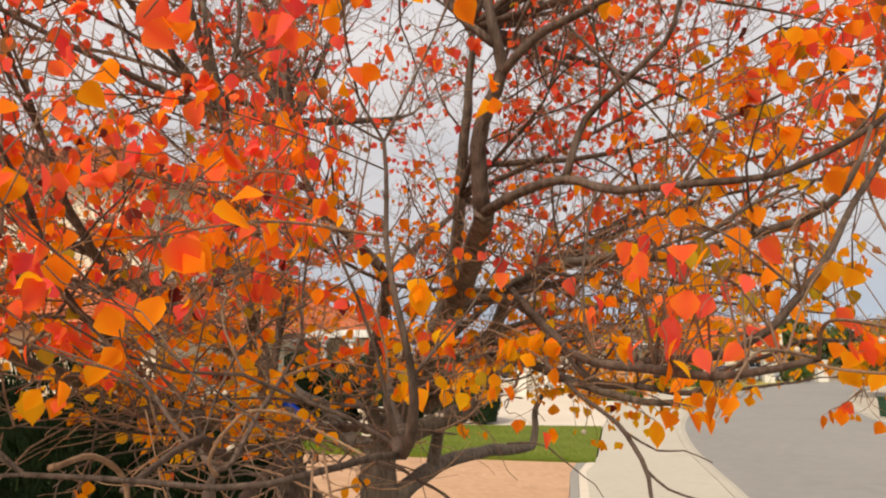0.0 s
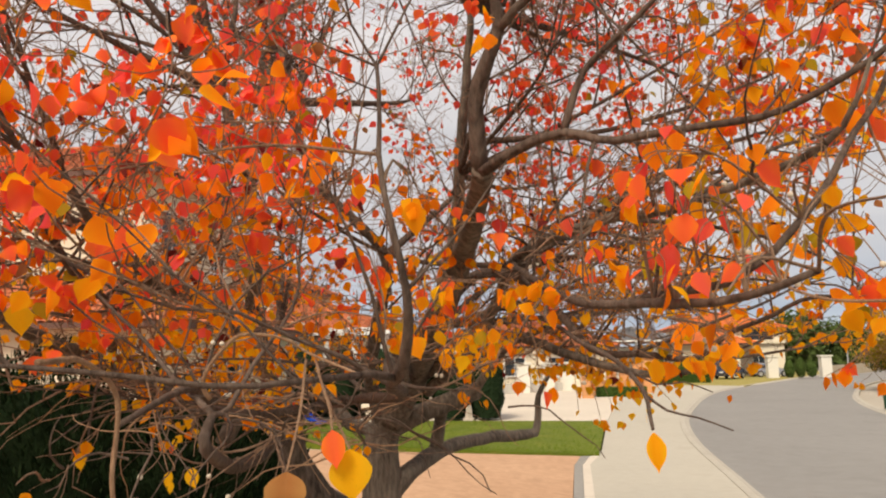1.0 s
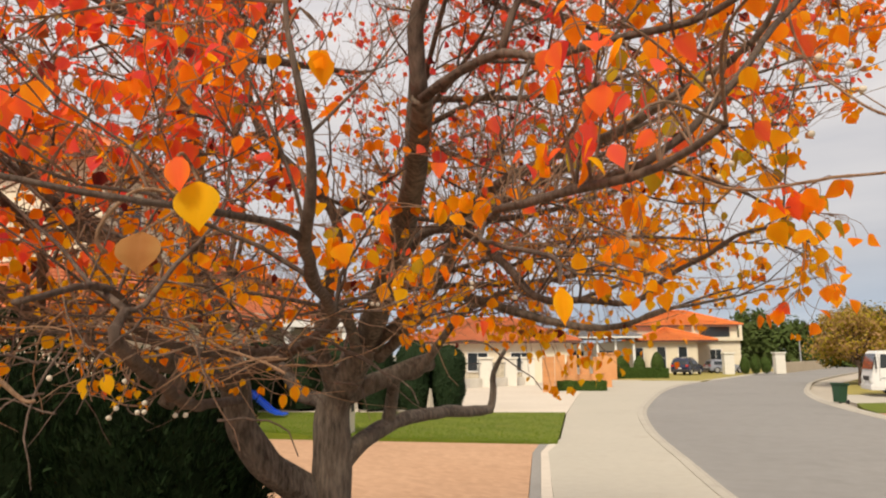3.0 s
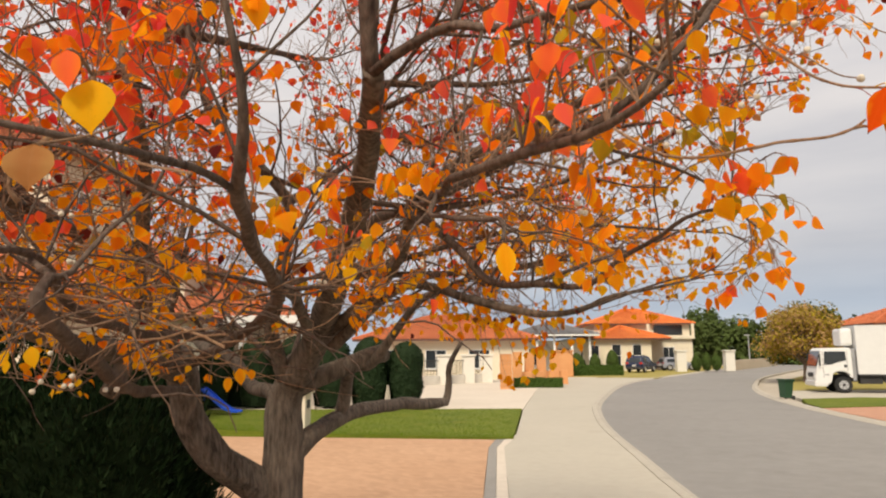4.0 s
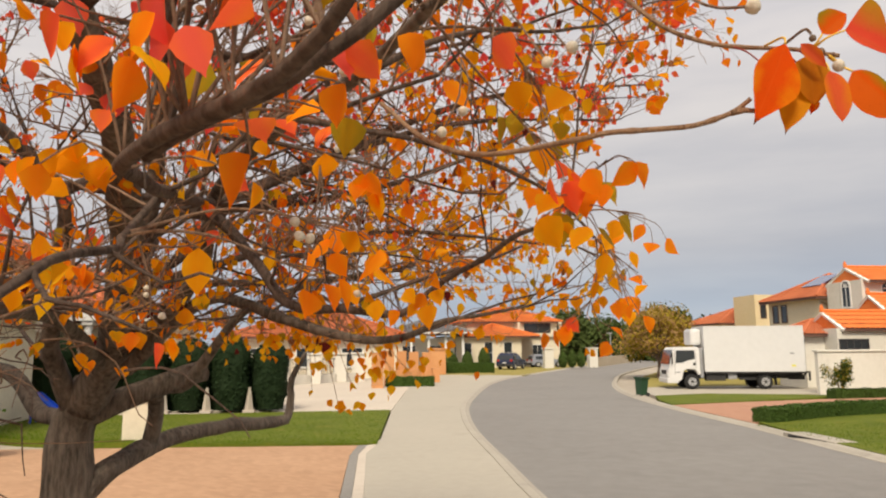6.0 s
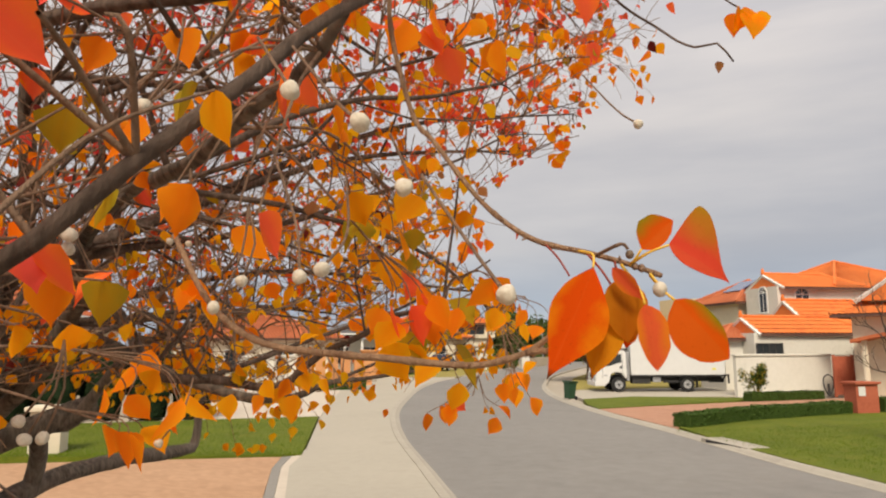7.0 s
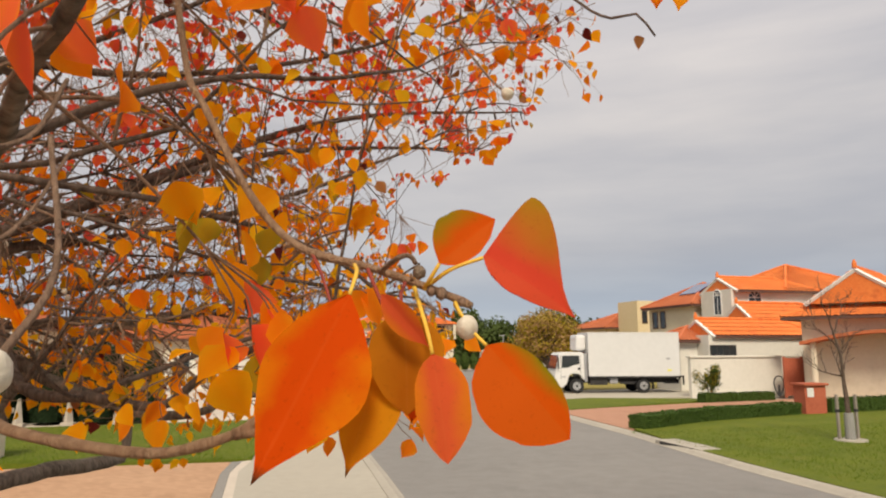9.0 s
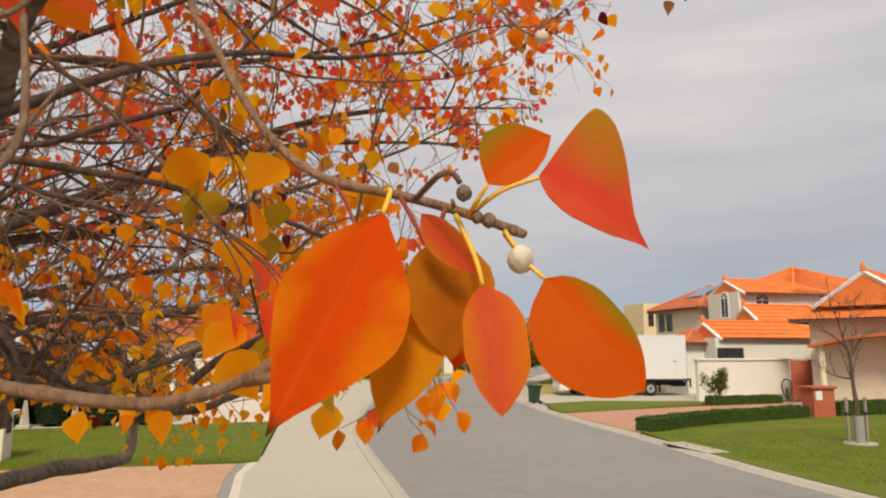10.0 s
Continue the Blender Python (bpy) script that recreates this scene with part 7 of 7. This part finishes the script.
big_leaf((1.290, 1.689, 2.561), (1.313, 1.686, 2.536), 0.014, L_CORAL, -0.5, 0.3, 0.1)
big_leaf((1.3030, 1.701, 2.5540), (1.3046, 1.699, 2.5040), 0.037, L_SPRAY_OCHRE, 0.0, 0.08, 0.06, 0, "amber brown leaf behind the others", 0.8)
big_leaf((1.311, 1.713, 2.522), (1.309, 1.712, 2.499), 0.020, L_BIG, 0.3, 0.2, 0.1)
for pts, m_, r in ((((1.283, 1.735, 2.580), (1.2795, 1.70, 2.572), (1.2751, 1.69, 2.5606)), STALK, 0.0010), (((1.316, 1.712, 2.566), (1.317, 1.704, 2.570), (1.321, 1.700, 2.5778)), STALK, 0.0010),
                   (((1.316, 1.712, 2.566), (1.327, 1.701, 2.575), (1.343, 1.697, 2.581)), STALK, 0.0010), (((1.331, 1.708, 2.558), (1.337, 1.699, 2.545), (1.3427, 1.692, 2.537)), STALK, 0.0010),
                   (((1.290, 1.735, 2.578), (1.293, 1.715, 2.562), (1.297, 1.707, 2.550)), STALK_RED, 0.0009), (((1.262, 1.757, 2.588), (1.266, 1.74, 2.575), (1.270, 1.725, 2.558)), STALK_RED, 0.0008),
                   (((1.308, 1.722, 2.570), (1.303, 1.708, 2.562), (1.303, 1.701, 2.554)), STALK_RED, 0.0009), (((1.312, 1.718, 2.567), (1.312, 1.69, 2.545), (1.3137, 1.685, 2.533)), STALK, 0.001),
                   (((1.296, 1.73, 2.576), (1.300, 1.70, 2.580), (1.306, 1.70, 2.581), (1.309, 1.70, 2.577)), TWIG, 0.0013), (((1.331, 1.707, 2.559), (1.332, 1.701, 2.553), (1.335, 1.70, 2.549)), STALK, 0.0009)):
    petiole(pts, m_, r)


def seed_ball(q, r, material, name="seed"):
    bm = bmesh.new()
    bmesh.ops.create_icosphere(bm, subdivisions=3 if r > 0.005 else 2, radius=r)
    for v in bm.verts:
        a = math.atan2(v.co.y, v.co.x)
        v.co *= 1 + 0.06 * math.cos(3 * a) + 0.05 * noise.noise(v.co * 300)
        v.co.z *= 1.08
    o = part(name, bm, material, tree, smooth=True)
    o.location = q
    return o


seed_ball((1.335, 1.700, 2.546), 0.0056, BERRY)
seed_ball((1.3105, 1.700, 2.573), 0.0034, POD, "seed_pod")
for q, r in (((1.3185, 1.7075, 2.5645), 0.0027), ((1.3235, 1.7065, 2.5632), 0.0032), ((1.3335, 1.7035, 2.5588), 0.0022)):
    seed_ball(q, r, TWIG, "bud")
# white seeds in twos and threes, mostly low on the near side of the crown
seed_me = None
rng = random.Random(404)
groups_ = [(0.98, 1.92, 2.56), (0.86, 1.86, 2.60), (0.80, 1.95, 2.42), (0.93, 1.78, 2.70), (0.78, 2.0, 2.73), (0.88, 2.05, 2.78)]
groups_ += [(rng.uniform(-1.2, 0.2), rng.uniform(1.3, 2.6), rng.uniform(2.1, 2.5)) for _ in range(11)]
groups_ += [(rng.uniform(-0.2, 0.9), rng.uniform(2.0, 3.2), rng.uniform(2.2, 2.9)) for _ in range(12)]
stalks = Soup()
for g in groups_:
    for _ in range(rng.choice((1, 2, 2, 3))):
        q = Vector(g) + Vector((rng.gauss(0, 0.012), rng.gauss(0, 0.012), rng.gauss(0, 0.008)))
        if seed_me is None:
            seed_me = seed_ball(q, 0.0062, BERRY).data
        else:
            o = new("seed", seed_me)
            o.parent = tree
            o.location = q
            o.rotation_euler = (rng.uniform(0, 6), rng.uniform(0, 6), 0)
        up = Vector(g) + Vector((0.02, 0.03, 0.09))
        p, tt = smooth_path([q, (q + up) / 2 + Vector((0.01, 0, 0)), up], 0.02)
        tube(stalks, p, [0.0012] * len(p), 4)
stalks.ob("seed_stalk", [TWIG], tree, smooth=True)["kind"] = "stuff"

# bare arching twigs low on the near side
bare = Soup()
rng = random.Random(505)
for c, n, spread in (((-0.30, 1.95, 2.30), 20, 0.40), ((-0.75, 2.5, 2.30), 26, 0.48), ((-1.3, 3.0, 2.3), 26, 0.55), ((-0.5, 3.4, 2.2), 28, 0.52), ((0.2, 3.0, 2.35), 12, 0.38),
                     ((-0.1, 2.3, 2.22), 24, 0.42), ((-0.45, 1.9, 2.14), 12, 0.26), ((-1.0, 3.6, 2.55), 26, 0.55), ((-1.5, 3.3, 2.75), 24, 0.55), ((-0.8, 2.8, 2.75), 22, 0.5), ((-1.7, 4.0, 2.4), 24, 0.55)):
    for _ in range(n):
        a = Vector(c) + Vector((rng.gauss(0, 0.12), rng.gauss(0, 0.12), rng.gauss(0, 0.06)))
        d = Vector((rng.gauss(0, 1), rng.gauss(-0.25, 0.8), rng.uniform(-0.1, 0.5))).normalized()
        q = [a]
        l = spread * rng.uniform(0.5, 1.1)
        for i in range(8):
            d = (d + Vector((rng.gauss(0, 0.24), rng.gauss(0, 0.24), rng.gauss(-0.07, 0.2)))).normalized()
            v = q[-1] + d * l / 8
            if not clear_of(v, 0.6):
                break
            q.append(v)
        rr_ = rng.uniform(0.0018, 0.0042)
        if len(q) > 3:
            tube(bare, q, [rr_ * (1 - 0.7 * i / len(q)) for i in range(len(q))], 5, rng.choice((0, 2, 2, 1)), cap=False)
bare.ob("bare_twig", [TWIG, TWIG_PALE, BARK_DARK], tree, "arching leafless twigs", smooth=True)["kind"] = "stuff"

# pale hanging twig, a looped twig and the leaves that hang singly before the shrub
for pts, r in ((((-0.09, 1.13, 2.40), (-0.10, 1.22, 2.40), (-0.10, 1.29, 2.35), (-0.10, 1.29, 2.24), (-0.09, 1.30, 2.17), (-0.08, 1.31, 2.15), (-0.06, 1.32, 2.13), (-0.045, 1.32, 2.13)), 0.0042),
               (((-0.082, 1.307, 2.155), (-0.09, 1.30, 2.148), (-0.102, 1.29, 2.14)), 0.0026),
               (((-0.05, 1.45, 2.34), (-0.06, 1.44, 2.36), (-0.05, 1.44, 2.39), (-0.03, 1.45, 2.42), (-0.01, 1.46, 2.44), (0.03, 1.48, 2.44), (0.06, 1.50, 2.43), (0.09, 1.51, 2.41), (0.20, 1.45, 2.375)), 0.0038)):
    s = Soup()
    p, tt = smooth_path([Vector(v) for v in pts], 0.012)
    tube(s, p, [r * (1 - 0.45 * t) * (1.15 if i % 5 == 0 else 1) for i, t in enumerate(tt)], 7, wob=0.12)
    s.ob("bare_twig", [TWIG_PALE], tree, "pale leafless twig", smooth=True)
for pts in (((0.53, 2.14, 2.44), (0.62, 2.02, 2.43), (0.685, 1.934, 2.395)), ((-0.54, 1.99, 2.40), (-0.46, 1.96, 2.22), (-0.43, 1.98, 2.15), (-0.44, 1.98, 2.14)), ((-0.26, 1.85, 2.26), (-0.31, 1.98, 2.19), (-0.36, 2.02, 2.16), (-0.40, 2.0, 2.14)),
            ((-0.54, 3.0, 2.24), (-0.47, 2.95, 2.14), (-0.41, 2.98, 2.07), (-0.34, 3.01, 2.04), (-0.13, 3.08, 2.05)), ((-0.30, 3.03, 2.2), (-0.31, 3.03, 2.1), (-0.30, 3.02, 2.045)),
            ((0.16, 1.32, 2.40), (0.21, 1.18, 2.34), (0.245, 1.065, 2.296)), ((0.17, 1.33, 2.40), (0.26, 1.12, 2.37), (0.325, 1.010, 2.325)), ((0.26, 1.12, 2.37), (0.30, 1.03, 2.355), (0.314, 0.996, 2.342)), ((-0.62, 3.0, 2.2), (-0.3, 3.2, 2.05), (-0.2, 3.5, 1.98), (-0.1, 4.2, 1.9))):
    s = Soup()
    p, tt = smooth_path([Vector(v) for v in pts], 0.02)
    tube(s, p, [0.0020 - 0.0008 * t for t in tt], 5)
    s.ob("bare_twig", [TWIG_PALE], tree, "thin pale hanging twig", smooth=True)
for b_, t_, w_, m_ in (((-0.44, 1.98, 2.14), (-0.45, 1.98, 2.10), 0.022, L_YELLOW), ((-0.435, 1.98, 2.115), (-0.44, 1.98, 2.085), 0.015, L_YELLOW), ((-0.40, 2.0, 2.145), (-0.385, 2.0, 2.095), 0.034, L_YELLOW),
                       ((-0.31, 3.02, 2.075), (-0.30, 3.02, 2.01), 0.040, L_AMBER), ((-0.345, 3.01, 2.045), (-0.35, 3.01, 1.985), 0.032, L_AMBER), ((-0.27, 3.03, 2.07), (-0.265, 3.03, 2.03), 0.030, L_AMBER),
                       ((0.632, 1.543, 2.285), (0.636, 1.540, 2.225), 0.030, L_AMBER), ((0.685, 1.934, 2.395), (0.686, 1.932, 2.335), 0.034, L_AMBER), ((0.245, 1.065, 2.296), (0.247, 1.062, 2.254), 0.040, L_BROWN), ((0.325, 1.010, 2.325), (0.330, 1.008, 2.281), 0.036, L_YELLOW), ((0.314, 0.996, 2.342), (0.320, 0.993, 2.310), 0.020, L_RED)):
    big_leaf(b_, t_, w_, m_, 0.2, 0.15, 0.10)
# pale seeds that hang close to the road side and before the shrub
hung = Soup()
for q in ((-0.46, 1.89, 2.14), (-0.34, 1.98, 2.13), (-0.36, 1.96, 2.05), (-0.35, 1.97, 2.07), (-0.31, 1.99, 2.06), (-0.30, 2.0, 2.06), (-0.30, 2.0, 2.08), (-0.24, 2.03, 2.05), (-0.22, 2.04, 2.05),
          (1.05, 1.60, 2.65), (1.09, 1.59, 2.63), (1.12, 1.62, 2.60), (1.073, 1.71, 2.558), (1.057, 1.74, 2.555), (1.17, 1.57, 2.53), (1.44, 1.92, 2.76)):
    q = Vector(q)
    o = new("seed", seed_me)
    o.parent = tree
    o.location = q
    o.rotation_euler = (rng.uniform(0, 6), rng.uniform(0, 6), 0)
    o.scale = (0.92,) * 3
    up = q + Vector((rng.uniform(-0.05, 0.05), 0.10 + rng.uniform(0, 0.1), rng.uniform(0.08, 0.14)))
    p, tt = smooth_path([q, q.lerp(up, 0.5) + Vector((0.01, 0, -0.015)), up], 0.015)
    tube(hung, p, [0.0013] * len(p), 5)
hung.ob("seed_stalk", [TWIG], tree, smooth=True)["kind"] = "stuff"

# dark evergreen shrub under the tree
sh = thing("evergreen_shrub", "large dark green feathery evergreen shrub beside the trunk", "shrub")
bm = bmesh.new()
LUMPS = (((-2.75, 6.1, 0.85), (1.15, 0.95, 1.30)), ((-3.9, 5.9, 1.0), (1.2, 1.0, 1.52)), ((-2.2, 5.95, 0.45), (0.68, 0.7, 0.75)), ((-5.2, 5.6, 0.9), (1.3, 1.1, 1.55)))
# core lumps, coloured as the shade behind the fronds
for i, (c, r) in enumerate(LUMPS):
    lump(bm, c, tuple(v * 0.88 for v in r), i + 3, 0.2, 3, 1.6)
part("core", bm, SHRUB_SHADE, sh)
rng = random.Random(606)
fr = Soup()
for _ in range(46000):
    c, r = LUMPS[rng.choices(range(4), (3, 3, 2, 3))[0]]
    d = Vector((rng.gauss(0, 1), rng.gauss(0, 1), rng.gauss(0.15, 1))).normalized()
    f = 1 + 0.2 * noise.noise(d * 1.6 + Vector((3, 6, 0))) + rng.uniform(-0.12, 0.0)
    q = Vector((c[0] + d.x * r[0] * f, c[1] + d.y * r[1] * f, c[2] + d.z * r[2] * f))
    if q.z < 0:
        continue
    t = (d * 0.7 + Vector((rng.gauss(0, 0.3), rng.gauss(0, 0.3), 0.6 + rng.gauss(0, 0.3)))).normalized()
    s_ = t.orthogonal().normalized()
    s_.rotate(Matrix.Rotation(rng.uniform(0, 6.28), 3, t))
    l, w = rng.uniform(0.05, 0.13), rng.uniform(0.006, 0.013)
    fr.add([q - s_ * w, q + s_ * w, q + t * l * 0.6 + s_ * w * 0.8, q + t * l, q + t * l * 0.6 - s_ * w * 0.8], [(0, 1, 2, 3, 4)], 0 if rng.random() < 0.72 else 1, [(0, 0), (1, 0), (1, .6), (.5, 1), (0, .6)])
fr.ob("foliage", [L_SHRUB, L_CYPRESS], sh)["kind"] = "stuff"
stem = Soup()
for x in (-2.6, -3.8, -5.0):
    tube(stem, [Vector((x, 5.95, -0.05)), Vector((x, 5.95, 0.6))], [0.06, 0.05], 8)
stem.ob("stem", [BARK_DARK], sh)

# grass blades along the lawns' edges and tops
def blades(name, label, spot, count, seed, mats, h=0.06):
    g = random.Random(seed)
    s = Soup()
    for _ in range(count):
        x, y, z = spot(g)
        a = g.uniform(0, 6.283)
        hh, w = h * g.uniform(0.5, 1.4), 0.006
        dx, dy = math.cos(a), math.sin(a)
        lx, ly = g.gauss(0, 0.4) * hh, g.gauss(0, 0.4) * hh
        s.add([(x - dx * w, y - dy * w, z), (x + dx * w, y + dy * w, z), (x + lx, y + ly, z + hh)], [(0, 1, 2)], g.randrange(len(mats)), [(0, 0), (1, 0), (.5, 1)])
    return tagged(s.ob(name, mats), label, "grass", kind="stuff")


L_BLADE = leaf_mat("grass_blade", (0.095, 0.150, 0.008), (0.150, 0.195, 0.015), 0.3)


def lawn_spot(g):
    i = g.randrange(len(LAWN_NEAR) - 1)
    t, u = g.random(), g.random() ** 2.0
    a = [LAWN_NEAR[i][j] * (1 - t) + LAWN_NEAR[i + 1][j] * t for j in (0, 1)]
    b = [LAWN_FAR[i][j] * (1 - t) + LAWN_FAR[i + 1][j] * t for j in (0, 1)]
    return a[0] + (b[0] - a[0]) * u, a[1] + (b[1] - a[1]) * u, 0.03


blades("grass", "short green grass blades on the lawn beside the drive", lawn_spot, 16000, 1, [L_BLADE])
blades("grass", "short green grass blades on the lawn beside the kerb", lambda g: (g.uniform(11.9, 26), 12.2 + 8 * g.random(), 0.025), 16000, 2, [L_BLADE])
